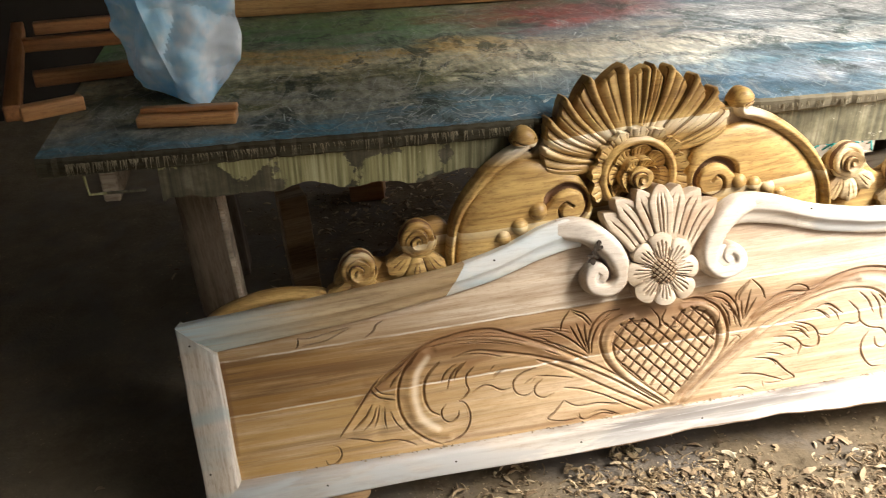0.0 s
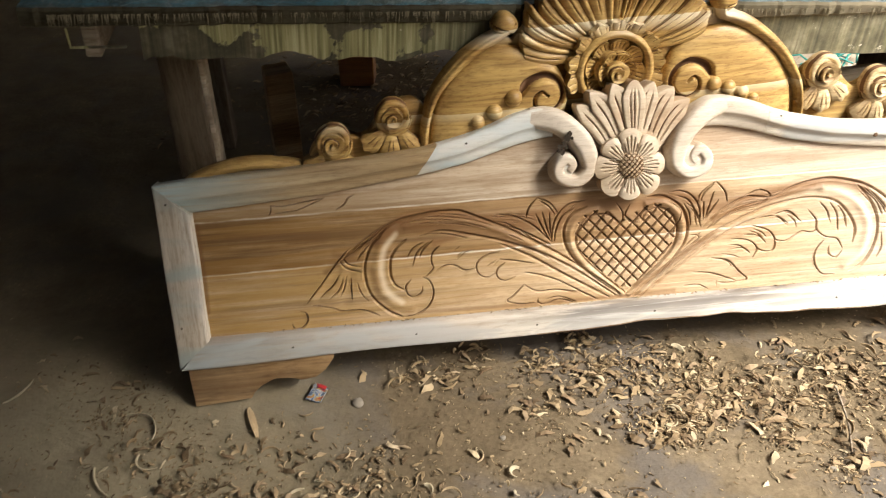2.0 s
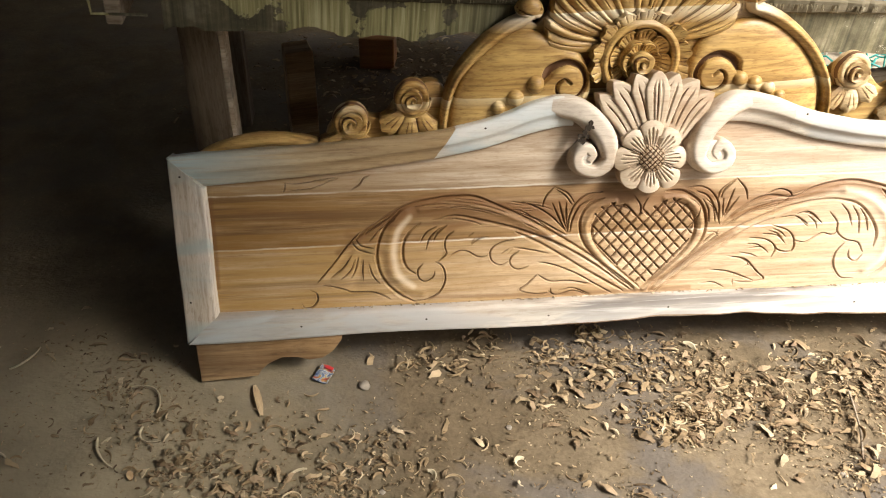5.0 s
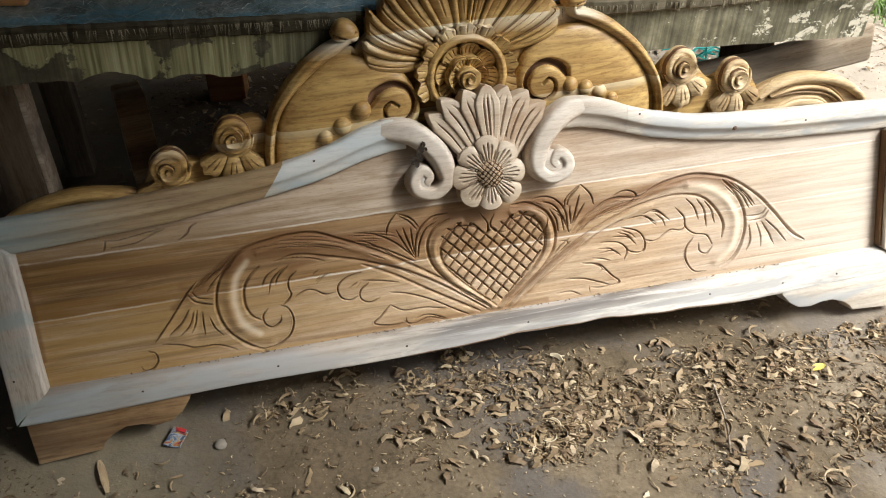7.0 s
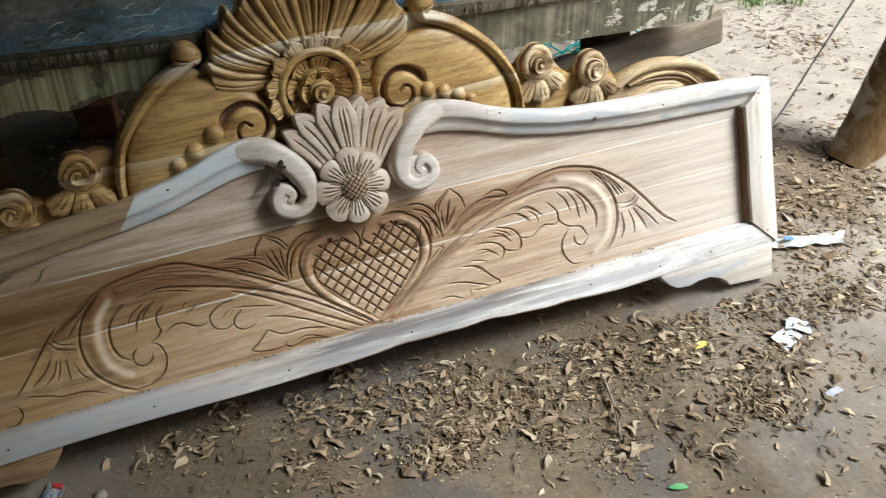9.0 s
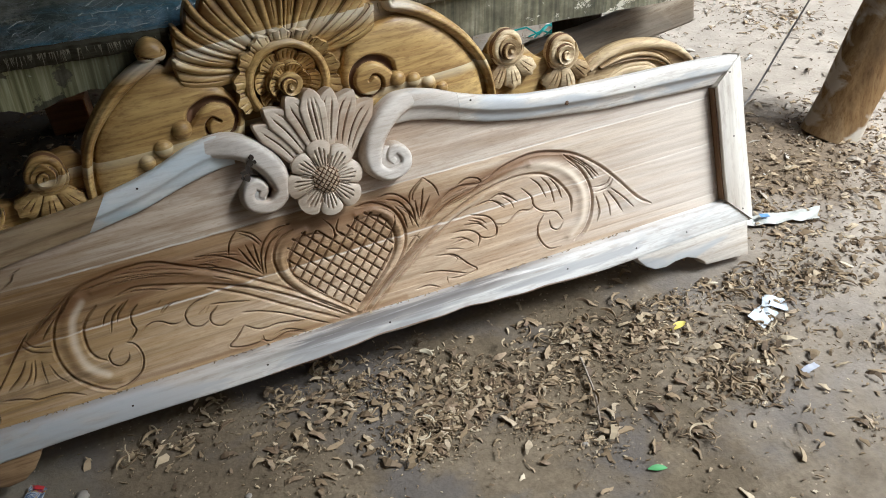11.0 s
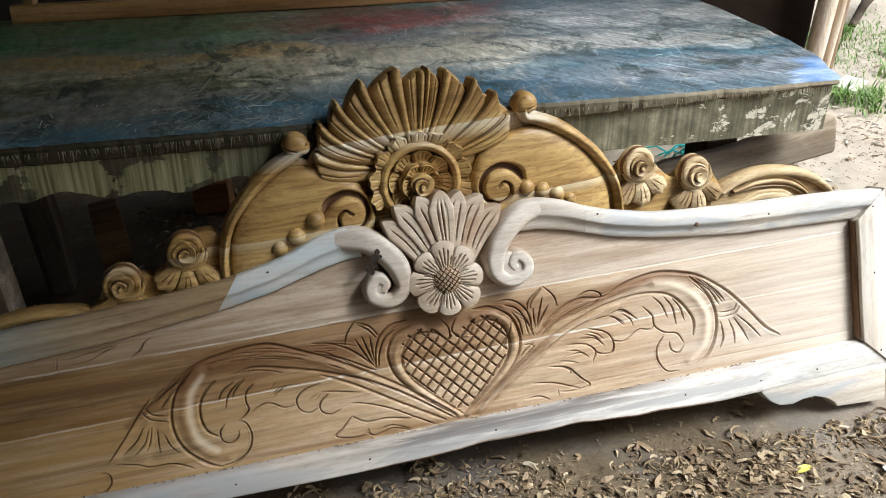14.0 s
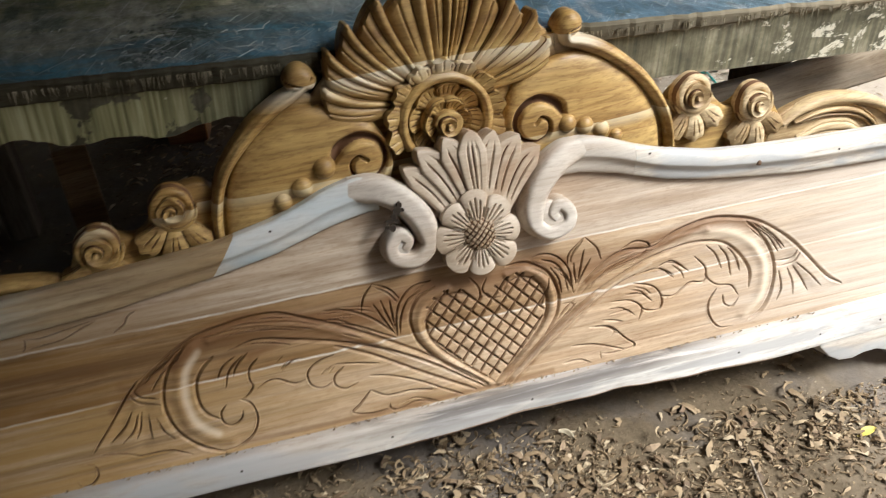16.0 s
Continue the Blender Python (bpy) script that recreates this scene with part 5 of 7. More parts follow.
def stain_at_places(u, v, marks):
    g = np.zeros(len(u))
    for S, w, k in marks:
        lo, hi = S.min(0) - 3 * w, S.max(0) + 3 * w
        q = np.nonzero((u > lo[0]) & (u < hi[0]) & (v > lo[1]) & (v < hi[1]))[0]
        d2 = np.full(len(q), 1.0)
        for s in range(0, len(S), 20):
            T = S[s:s + 20]
            d2 = np.minimum(d2, ((u[q, None] - T[None, :, 0]) ** 2 + (v[q, None] - T[None, :, 1]) ** 2).min(1))
        g[q] = np.maximum(g[q], k * np.exp(-d2 / (w * w)))
    return g


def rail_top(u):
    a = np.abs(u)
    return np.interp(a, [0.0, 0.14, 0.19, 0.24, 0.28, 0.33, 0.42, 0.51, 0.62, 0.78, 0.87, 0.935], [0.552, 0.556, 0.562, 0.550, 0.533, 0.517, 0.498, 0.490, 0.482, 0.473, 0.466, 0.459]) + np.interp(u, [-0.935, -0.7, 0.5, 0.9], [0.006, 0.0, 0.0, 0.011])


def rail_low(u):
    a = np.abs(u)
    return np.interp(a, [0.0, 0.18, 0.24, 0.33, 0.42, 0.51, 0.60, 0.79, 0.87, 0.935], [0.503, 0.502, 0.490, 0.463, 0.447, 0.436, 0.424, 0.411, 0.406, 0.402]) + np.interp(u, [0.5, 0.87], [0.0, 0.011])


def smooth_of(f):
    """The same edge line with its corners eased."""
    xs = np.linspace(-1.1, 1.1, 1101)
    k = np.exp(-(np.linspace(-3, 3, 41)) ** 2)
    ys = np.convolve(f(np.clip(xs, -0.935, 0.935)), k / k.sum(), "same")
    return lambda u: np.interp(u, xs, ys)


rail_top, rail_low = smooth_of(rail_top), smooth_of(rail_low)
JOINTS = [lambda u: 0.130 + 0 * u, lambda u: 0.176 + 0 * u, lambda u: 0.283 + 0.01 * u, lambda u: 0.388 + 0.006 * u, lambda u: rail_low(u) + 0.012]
US = np.arange(-0.875, 0.8755, 0.00112)
for k in range(4):
    lo, hi = JOINTS[k](US), JOINTS[k + 1](US)
    m = int(np.max(hi - lo) / 0.00112) + 2
    s = np.linspace(0, 1, m)
    V = lo[:, None] + (hi - lo)[:, None] * s[None]
    U = np.repeat(US[:, None], m, 1)
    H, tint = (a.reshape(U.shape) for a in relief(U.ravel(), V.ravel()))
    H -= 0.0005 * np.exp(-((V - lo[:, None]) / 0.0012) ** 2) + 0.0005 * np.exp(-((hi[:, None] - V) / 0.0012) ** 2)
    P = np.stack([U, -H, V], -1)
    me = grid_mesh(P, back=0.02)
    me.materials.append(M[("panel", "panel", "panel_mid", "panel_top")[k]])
    for name_a, vals in (("depth", np.clip(tint.ravel() / 0.0056, 0, 1)), ("stain", stain_at_places(U.ravel(), V.ravel(), STAINS)), ("highlight", stain_at_places(U.ravel(), V.ravel(), HIGHLIGHTS))):
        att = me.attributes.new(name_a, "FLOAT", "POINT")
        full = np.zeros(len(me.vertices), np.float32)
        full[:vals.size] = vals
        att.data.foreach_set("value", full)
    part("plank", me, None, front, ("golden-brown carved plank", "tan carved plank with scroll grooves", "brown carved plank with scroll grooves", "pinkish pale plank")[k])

# frame of the footboard
def rail_mesh(u0, u1, lo, hi, prof, back=0.03, n=240):
    """A rail between two edges; u0 and u1 may be pairs, the ends at the lower and the upper edge."""
    P = np.zeros((n, len(prof), 3))
    e0, e1 = (u0 if isinstance(u0, tuple) else (u0, u0)), (u1 if isinstance(u1, tuple) else (u1, u1))
    for j, (s, h) in enumerate(prof):
        u = np.linspace(e0[0] + (e0[1] - e0[0]) * s, e1[0] + (e1[1] - e1[0]) * s, n)
        a, b2 = lo(u), hi(u)
        P[:, j] = np.stack([u, np.full(n, -h), a + (b2 - a) * s], 1)
    return grid_mesh(P, back=back)


MOULD = [(0, 0.001), (0.01, 0.008), (0.06, 0.0115), (0.20, 0.013), (0.33, 0.0155), (0.42, 0.020), (0.46, 0.0235), (0.52, 0.025), (0.75, 0.025), (0.90, 0.0245), (0.97, 0.022), (1.0, 0.017)]
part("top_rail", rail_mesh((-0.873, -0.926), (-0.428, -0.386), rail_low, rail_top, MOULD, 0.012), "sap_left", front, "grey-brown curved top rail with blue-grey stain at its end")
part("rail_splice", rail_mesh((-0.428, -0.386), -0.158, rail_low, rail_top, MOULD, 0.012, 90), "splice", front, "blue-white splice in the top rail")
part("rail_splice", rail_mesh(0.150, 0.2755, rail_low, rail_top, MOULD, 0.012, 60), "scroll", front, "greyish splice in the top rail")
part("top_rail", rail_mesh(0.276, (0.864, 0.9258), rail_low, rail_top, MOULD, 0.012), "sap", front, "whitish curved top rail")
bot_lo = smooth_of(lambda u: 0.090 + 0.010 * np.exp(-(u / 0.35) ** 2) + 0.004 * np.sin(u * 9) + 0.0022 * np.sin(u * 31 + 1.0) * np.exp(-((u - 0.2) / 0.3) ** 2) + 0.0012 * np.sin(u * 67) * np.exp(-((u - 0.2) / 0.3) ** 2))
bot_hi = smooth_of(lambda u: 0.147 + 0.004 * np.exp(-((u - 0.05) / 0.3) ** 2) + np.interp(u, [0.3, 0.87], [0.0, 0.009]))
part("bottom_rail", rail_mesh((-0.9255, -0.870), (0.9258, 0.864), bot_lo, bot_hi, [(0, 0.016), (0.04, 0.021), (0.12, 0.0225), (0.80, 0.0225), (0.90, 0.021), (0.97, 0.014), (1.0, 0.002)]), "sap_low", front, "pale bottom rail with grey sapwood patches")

part("bark_edge", rail_mesh(-0.20, 0.52, lambda u: bot_lo(u) - 0.0006, lambda u: bot_lo(u) + 0.0035 + 0.004 * np.clip(np.sin(u * 17 + 0.6), 0, 1) * np.exp(-((u - 0.2) / 0.25) ** 2), [(0, 0.0165), (0.3, 0.0205), (0.7, 0.0222), (1.0, 0.0229)], 0.012, 200), "bark", front, "dark waney bark left on the rail's lower edge")


def stile(xo, xi, v_out, v_in, label):
    """An upright with mitred ends, its outer edge eased and its inner edge chamfered or rounded."""
    inner = ((0.90, 0.0266), (0.925, 0.0262), (0.995, 0.0200), (1.0, 0.0185)) if xo < 0 else ((0.955, 0.0266), (0.975, 0.0260), (0.995, 0.0235), (1.0, 0.0195))
    prof = [(0.0, 0.0235), (0.02, 0.0258), (0.06, 0.0266), *inner]
    P = np.zeros((40, len(prof), 3))
    for j, (q, h) in enumerate(prof):
        x = xo + (xi - xo) * q
        z0, z1 = v_out[0] + (v_in[0] - v_out[0]) * q, v_out[1] + (v_in[1] - v_out[1]) * q
        f = np.linspace(0, 1, 40)
        P[:, j, 0] = x + 0.0007 * np.sin(f * 9 + 2 * (q > 0.5))
        P[:, j, 1] = -h
        P[:, j, 2] = z0 + (z1 - z0) * f
    part("stile", grid_mesh(P, back=0.031, flip=xo < xi), "sap_up" if xo < 0 else "cream_up", front, label)


stile(-0.926, -0.862, (0.092, 0.466), (0.148, 0.405), "grey-white end stile with nail holes")
stile(0.926, 0.860, (0.096, 0.474), (0.158, 0.416), "pale end stile with nail holes")
# added strip: shade of the inner face put into a dark brown colour
part("inner_edge", box_bm(0.003, 0.0185, 0.252, (0.8582, -0.0093, 0.2865), 0.0), "inner", front, "dark brown inner edge of the end stile with painted shade", False)


def foot_outline(sgn):
    pts = [(0.909, 0.002), (0.795, 0.010), (0.788, 0.022), (0.772, 0.036), (0.745, 0.048), (0.715, 0.047), (0.690, 0.040), (0.662, 0.043), (0.640, 0.058), (0.622, 0.082), (0.618, 0.105), (0.915, 0.105)]
    lift = 0.014 if sgn > 0 else 0.0
    return [(sgn * a, b2 + lift * (1 - b2 / 0.105)) for a, b2 in pts]


part("foot", prism_bm(foot_outline(-1), -0.012, 0.022, 0.002), "foot", front, "brown scalloped foot bracket")
part("foot", prism_bm(foot_outline(1), -0.0215, 0.022, 0.002), "sap", front, "pale scalloped foot bracket")

# scrolls that end the top rails
def scroll(sgn, spine, label, eye, r_eye):
    """A volute: a thick band that turns down and coils round its own eye, with a shallow cut between."""
    band = part("scroll", band_mesh([(sgn * a, b2) for a, b2 in spine], [0.036, 0.047, 0.048, 0.047, 0.047, 0.045, 0.034, 0.030, 0.030, 0.029, 0.027, 0.020], [0.0252, 0.030, 0.036, 0.039, 0.040, 0.040, 0.039, 0.0385, 0.038, 0.037, 0.036, 0.034], rows=27, flat=4.6), "scroll", front, label)
    part("scroll_eye", dome_mesh(eye, r_eye, 0.0045, 0.027, nr=12, na=36), "scroll", band)


COIL = [(0.127, 0.520), (0.101, 0.492), (0.0885, 0.462), (0.0890, 0.434), (0.112, 0.416), (0.1435, 0.424), (0.149, 0.4455), (0.133, 0.461), (0.120, 0.449), (0.127, 0.4375)]
scroll(-1, [(0.2035, 0.5435), (0.160, 0.536)] + [(a + 0.003, b2) for a, b2 in COIL], "grey-white carved volute with a dark split knot", (-0.140, 0.443), 0.021)
scroll(1, [(0.1875, 0.5445), (0.155, 0.537)] + COIL, "whitish carved volute", (0.122, 0.440), 0.029)
bm = bmesh.new()
for k, (a, b2, c, e) in enumerate(((-0.131, 0.512, 0.005, 0.006), (-0.136, 0.503, 0.007, 0.006), (-0.142, 0.494, 0.005, 0.007), (-0.150, 0.488, 0.007, 0.004), (-0.138, 0.486, 0.004, 0.004), (-0.146, 0.477, 0.005, 0.006), (-0.127, 0.503, 0.003, 0.004), (-0.154, 0.480, 0.003, 0.004))):
    ring = []
    for s in range(11):
        th = s / 11 * 2 * math.pi
        q = 1 + 0.5 * noise.noise(Vector((math.cos(th) * 2, math.sin(th) * 2, k * 3)))
        ring.append(bm.verts.new((a + c * q * math.cos(th), -0.0404 - 0.0007 * math.sin(s * 2.0), b2 + e * q * math.sin(th))))
    bm.faces.new(ring)
part("knot", bm, "crack", front, "dark split knot", False)

# crest of leaves above the flower
def leaf_mesh(base, tip, width, height, base_y, bend, blunt=0.0, lines=(-0.32, 0.34), nr=44, na=45):
    """An acanthus leaf: narrow foot, broad shoulder and pointed tip, crisp sides and two cut lines that run along it."""
    b2, t2 = np.array(base, float), np.array(tip, float)
    d = t2 - b2
    Ln = np.linalg.norm(d)
    d /= Ln
    nrm = np.array([-d[1], d[0]])
    s = np.linspace(0, 1, nr)
    w = width * (0.50 + 0.50 * np.sin(0.5 * np.pi * np.clip(s / 0.70, 0, 1)))
    w *= np.clip((1 - s) / (0.26 + 0.04 * blunt), 0.0, 1) ** (0.72 - 0.25 * blunt) + 0.02
    q = np.linspace(-1, 1, na)
    sway = bend * np.sin(0.5 * np.pi * s * 1.6)
    P = np.zeros((nr, na, 3))
    P[:, :, 0] = (b2[0] + d[0] * Ln * s + nrm[0] * sway)[:, None] + nrm[0] * q[None] * w[:, None] * 0.5
    P[:, :, 2] = (b2[1] + d[1] * Ln * s + nrm[1] * sway)[:, None] + nrm[1] * q[None] * w[:, None] * 0.5
    on = ((s > 0.16) & (s < 0.86)).astype(float)
    prof = 1 - np.abs(q) ** 14 + 0.10 * q
    lift = 0.72 + 0.28 * np.sin(np.pi * np.clip(0.15 + 0.75 * s, 0, 1))
    Y = base_y + height * prof[None] * lift[:, None]
    for g in lines:
        Y -= 0.0042 * np.exp(-((q[None] - g) / 0.060) ** 2) * (on * np.clip((0.86 - s) / 0.2, 0, 1))[:, None]
    P[:, :, 1] = -Y
    me = grid_mesh(P, back=0.012)
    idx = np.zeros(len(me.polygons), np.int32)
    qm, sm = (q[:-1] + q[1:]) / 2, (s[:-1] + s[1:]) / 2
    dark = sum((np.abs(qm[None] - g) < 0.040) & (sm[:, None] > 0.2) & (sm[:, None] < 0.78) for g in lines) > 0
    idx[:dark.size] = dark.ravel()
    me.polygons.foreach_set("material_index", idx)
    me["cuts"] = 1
    return me


crest = part("crest", prism_bm([(-0.100, 0.47), (0.095, 0.47), (0.100, 0.545), (0.070, 0.570), (0.0, 0.590), (-0.078, 0.570), (-0.105, 0.545)], -0.010, 0.015, 0.004), "carve", front)
for tip, base, w, bend, up, blunt in (((-0.119, 0.557), (-0.042, 0.470), 0.046, -0.014, 0.011, 0), ((-0.094, 0.582), (-0.028, 0.486), 0.050, -0.013, 0.014, 0), ((-0.049, 0.598), (-0.012, 0.494), 0.052, -0.008, 0.017, 0),
                                      ((0.118, 0.556), (0.042, 0.470), 0.046, 0.014, 0.011, 0), ((0.085, 0.582), (0.028, 0.486), 0.050, 0.013, 0.014, 0), ((0.041, 0.598), (0.010, 0.494), 0.050, 0.007, 0.017, 0), ((-0.003, 0.605), (-0.002, 0.496), 0.054, 0.0, 0.020, 1.0)):
    part("crest_leaf", leaf_mesh(base, tip, w, 0.017, up, bend, blunt, (-0.30, 0.0, 0.30) if blunt else (-0.30, 0.28)), "carve", crest)

# the flower
FC = (-0.0105, 0.440)
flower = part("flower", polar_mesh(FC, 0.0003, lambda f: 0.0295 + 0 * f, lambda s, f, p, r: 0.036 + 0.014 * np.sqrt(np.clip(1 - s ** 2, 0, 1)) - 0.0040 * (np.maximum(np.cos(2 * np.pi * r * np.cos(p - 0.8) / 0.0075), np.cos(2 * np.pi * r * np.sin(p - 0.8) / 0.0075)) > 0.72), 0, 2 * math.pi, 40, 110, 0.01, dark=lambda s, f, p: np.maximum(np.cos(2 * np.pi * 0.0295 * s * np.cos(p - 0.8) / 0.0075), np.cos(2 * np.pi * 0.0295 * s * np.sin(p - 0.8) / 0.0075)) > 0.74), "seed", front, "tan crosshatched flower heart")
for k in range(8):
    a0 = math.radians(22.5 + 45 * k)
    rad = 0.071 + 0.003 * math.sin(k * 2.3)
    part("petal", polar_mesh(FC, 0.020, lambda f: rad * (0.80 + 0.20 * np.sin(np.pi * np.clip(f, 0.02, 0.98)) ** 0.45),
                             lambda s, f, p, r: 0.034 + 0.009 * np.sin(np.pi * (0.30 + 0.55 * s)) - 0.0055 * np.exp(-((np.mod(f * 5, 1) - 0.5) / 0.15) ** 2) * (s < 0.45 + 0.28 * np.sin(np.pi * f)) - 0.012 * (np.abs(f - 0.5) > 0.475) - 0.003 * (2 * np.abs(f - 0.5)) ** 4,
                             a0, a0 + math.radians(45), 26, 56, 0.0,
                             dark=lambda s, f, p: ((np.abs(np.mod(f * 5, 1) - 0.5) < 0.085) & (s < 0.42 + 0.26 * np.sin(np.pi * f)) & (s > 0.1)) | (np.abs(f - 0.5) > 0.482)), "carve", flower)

# nail holes
for u, v, y in ((-0.905, 0.43, 0.0268), (-0.91, 0.18, 0.0268), (-0.70, 0.118, 0.0228), (-0.45, 0.122, 0.0228), (-0.2, 0.118, 0.0228), (0.05, 0.125, 0.0228), (0.45, 0.118, 0.0228), (0.75, 0.115, 0.0228), (0.895, 0.44, 0.0268), (0.892, 0.30, 0.0268), (0.9, 0.13, 0.0268), (0.62, 0.115, 0.0228), (0.30, 0.515, 0.0255), (0.66, 0.46, 0.0255), (-0.33, 0.505, 0.0255), ):
    bm = bmesh.new()
    ring = [bm.verts.new((u + 0.0023 * math.cos(s), -y - 0.0004, v + 0.0020 * math.sin(s))) for s in np.linspace(0, 2 * math.pi, 8, endpoint=False)]
    bm.faces.new(ring)
    part("nail_hole", bm, "crack", front, "", False)
part("rail_knot", dome_mesh((0.503, 0.463), 0.0045, 0.0012, 0.0250, back=0.02), "inner", front, "small dark knot")

# ---------------------------------------------------------------- the headboard behind
RC = (-0.025, 0.584)
part("main_panel", prism_bm([(-0.90, 0.0), (0.90, 0.0), (0.90, 0.36), (0.60, 0.43), (0.40, 0.45), (-0.41, 0.45), (-0.60, 0.42), (-0.90, 0.36)], 0.0, 0.020, 0.002), "gold", back, "", False)


def arch(pts):
    return [tuple(p) for p in spline(pts, 0.012)]


wing_l = arch([(-0.412, 0.40), (-0.405, 0.500), (-0.384, 0.566), (-0.335, 0.622), (-0.268, 0.672), (-0.225, 0.655)])
wing_r = arch([(0.388, 0.40), (0.386, 0.480), (0.374, 0.530), (0.338, 0.594), (0.274, 0.648), (0.205, 0.685)])
part("arch", prism_bm(wing_l + [(-0.205, 0.675), (-0.175, 0.715), (-0.125, 0.752), (-0.02, 0.770), (0.085, 0.750), (0.140, 0.715), (0.165, 0.690)] + wing_r[::-1], -0.006, 0.012, 0.003), "gold", back, "golden arched board")


def wing(pts, coil, label):
    """A swelling kidney-shaped wing, domed a little, with a volute hollowed into it."""
    O = spline(pts, 0.0035)
    c = np.array([np.mean([p[0] for p in coil]), np.mean([p[1] for p in coil])])
    s = np.r_[np.linspace(0.0, 0.5, 60, endpoint=False), np.linspace(0.5, 1, 50)]
    P = np.zeros((len(O), len(s), 3))
    P[:, :, 0] = c[0] + (O[:, None, 0] - c[0]) * s[None]
    P[:, :, 2] = c[1] + (O[:, None, 1] - c[1]) * s[None]
    S = spline(coil, 0.002)
    w = np.interp(np.linspace(0, 1, len(S)), [0, 0.06, 0.30, 0.60, 1.0], [0.004, 0.0085, 0.0062, 0.0042, 0.0028])
    de = np.interp(np.linspace(0, 1, len(S)), [0, 0.1, 0.6, 1.0], [0.010, 0.019, 0.015, 0.009])
    X, Z = P[:, :, 0].ravel(), P[:, :, 2].ravel()
    d2 = (X[:, None] - S[None, :, 0]) ** 2 + (Z[:, None] - S[None, :, 1]) ** 2
    k = d2.argmin(1)
    g = np.exp(-(d2[np.arange(len(X)), k] / w[k] ** 2) ** 1.5) * de[k]
    # the eye swells inside its coil
    swell = 0.005 * np.exp(-((X - c[0]) ** 2 + (Z - c[1]) ** 2) / 0.030 ** 2)
    P[:, :, 1] = -((0.010 + 0.020 * np.sqrt(np.clip(1 - s ** 5, 0, 1)))[None] + (swell - g).reshape(P.shape[:2]))
    me = grid_mesh(P)
    # deep hollow of the volute darkened, its shade put into the colour
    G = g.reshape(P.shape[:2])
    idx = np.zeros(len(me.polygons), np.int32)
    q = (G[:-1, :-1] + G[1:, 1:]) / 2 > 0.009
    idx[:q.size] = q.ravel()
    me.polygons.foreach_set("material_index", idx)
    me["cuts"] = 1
    part("wing", me, "gold", back, label)


COIL_B = [(0.178, 0.556), (0.164, 0.579), (0.133, 0.591), (0.104, 0.579), (0.0925, 0.552), (0.104, 0.527), (0.127, 0.518), (0.147, 0.529), (0.150, 0.549), (0.137, 0.560), (0.125, 0.552)]
wing([(-0.395, 0.43), (-0.386, 0.51), (-0.362, 0.570), (-0.316, 0.618), (-0.262, 0.648), (-0.205, 0.640), (-0.152, 0.612), (-0.124, 0.572), (-0.118, 0.52), (-0.16, 0.45), (-0.30, 0.42), (-0.395, 0.43)], [(-a - 0.036, b2 - 0.004) for a, b2 in COIL_B], "smooth golden wing with long grain")
wing([(0.368, 0.43), (0.362, 0.50), (0.345, 0.545), (0.300, 0.603), (0.240, 0.645), (0.180, 0.655), (0.105, 0.625), (0.078, 0.575), (0.078, 0.52), (0.12, 0.45), (0.28, 0.42), (0.368, 0.43)], COIL_B, "smooth golden wing with long grain")
part("rim", band_mesh([(-0.408, 0.43), (-0.400, 0.505), (-0.378, 0.566), (-0.330, 0.620), (-0.285, 0.652), (-0.245, 0.672), (-0.222, 0.690)], [0.016, 0.018, 0.020, 0.024, 0.028, 0.026, 0.016], 0.030, groove=0.12), "gold", back)
part("rim", band_mesh([(0.386, 0.43), (0.382, 0.490), (0.366, 0.538), (0.326, 0.594), (0.266, 0.643), (0.216, 0.668), (0.192, 0.676), (0.190, 0.700)], [0.016, 0.018, 0.020, 0.024, 0.028, 0.028, 0.018], 0.030, groove=0.12), "gold", back)
# knobs: a cap over a cut neck, a little flattened
for c, r, turn, lab in (((-0.241, 0.688), 0.0235, 0.5, "rounded brown finial"), ((0.195, 0.701), 0.0225, -0.4, "rounded golden finial")):
    part("finial", polar_mesh(c, 1e-4, lambda f, r=r, turn=turn: r * (1 + 0.07 * np.cos(4 * np.pi * f + turn) + 0.05 * np.cos(6 * np.pi * f + 1.6)), lambda s, f, p, rr, turn=turn: 0.010 + 0.022 * np.sqrt(np.clip(1 - s ** 2.6, 0, 1)) - 0.005 * np.exp(-((s * np.sin(p + turn) + 0.45) / 0.07) ** 2), 0, 2 * math.pi, 26, 44, 0.01, dark=lambda s, f, p, turn=turn: np.abs(s * np.sin(p + turn) + 0.45) < 0.045), "gold", back, lab)
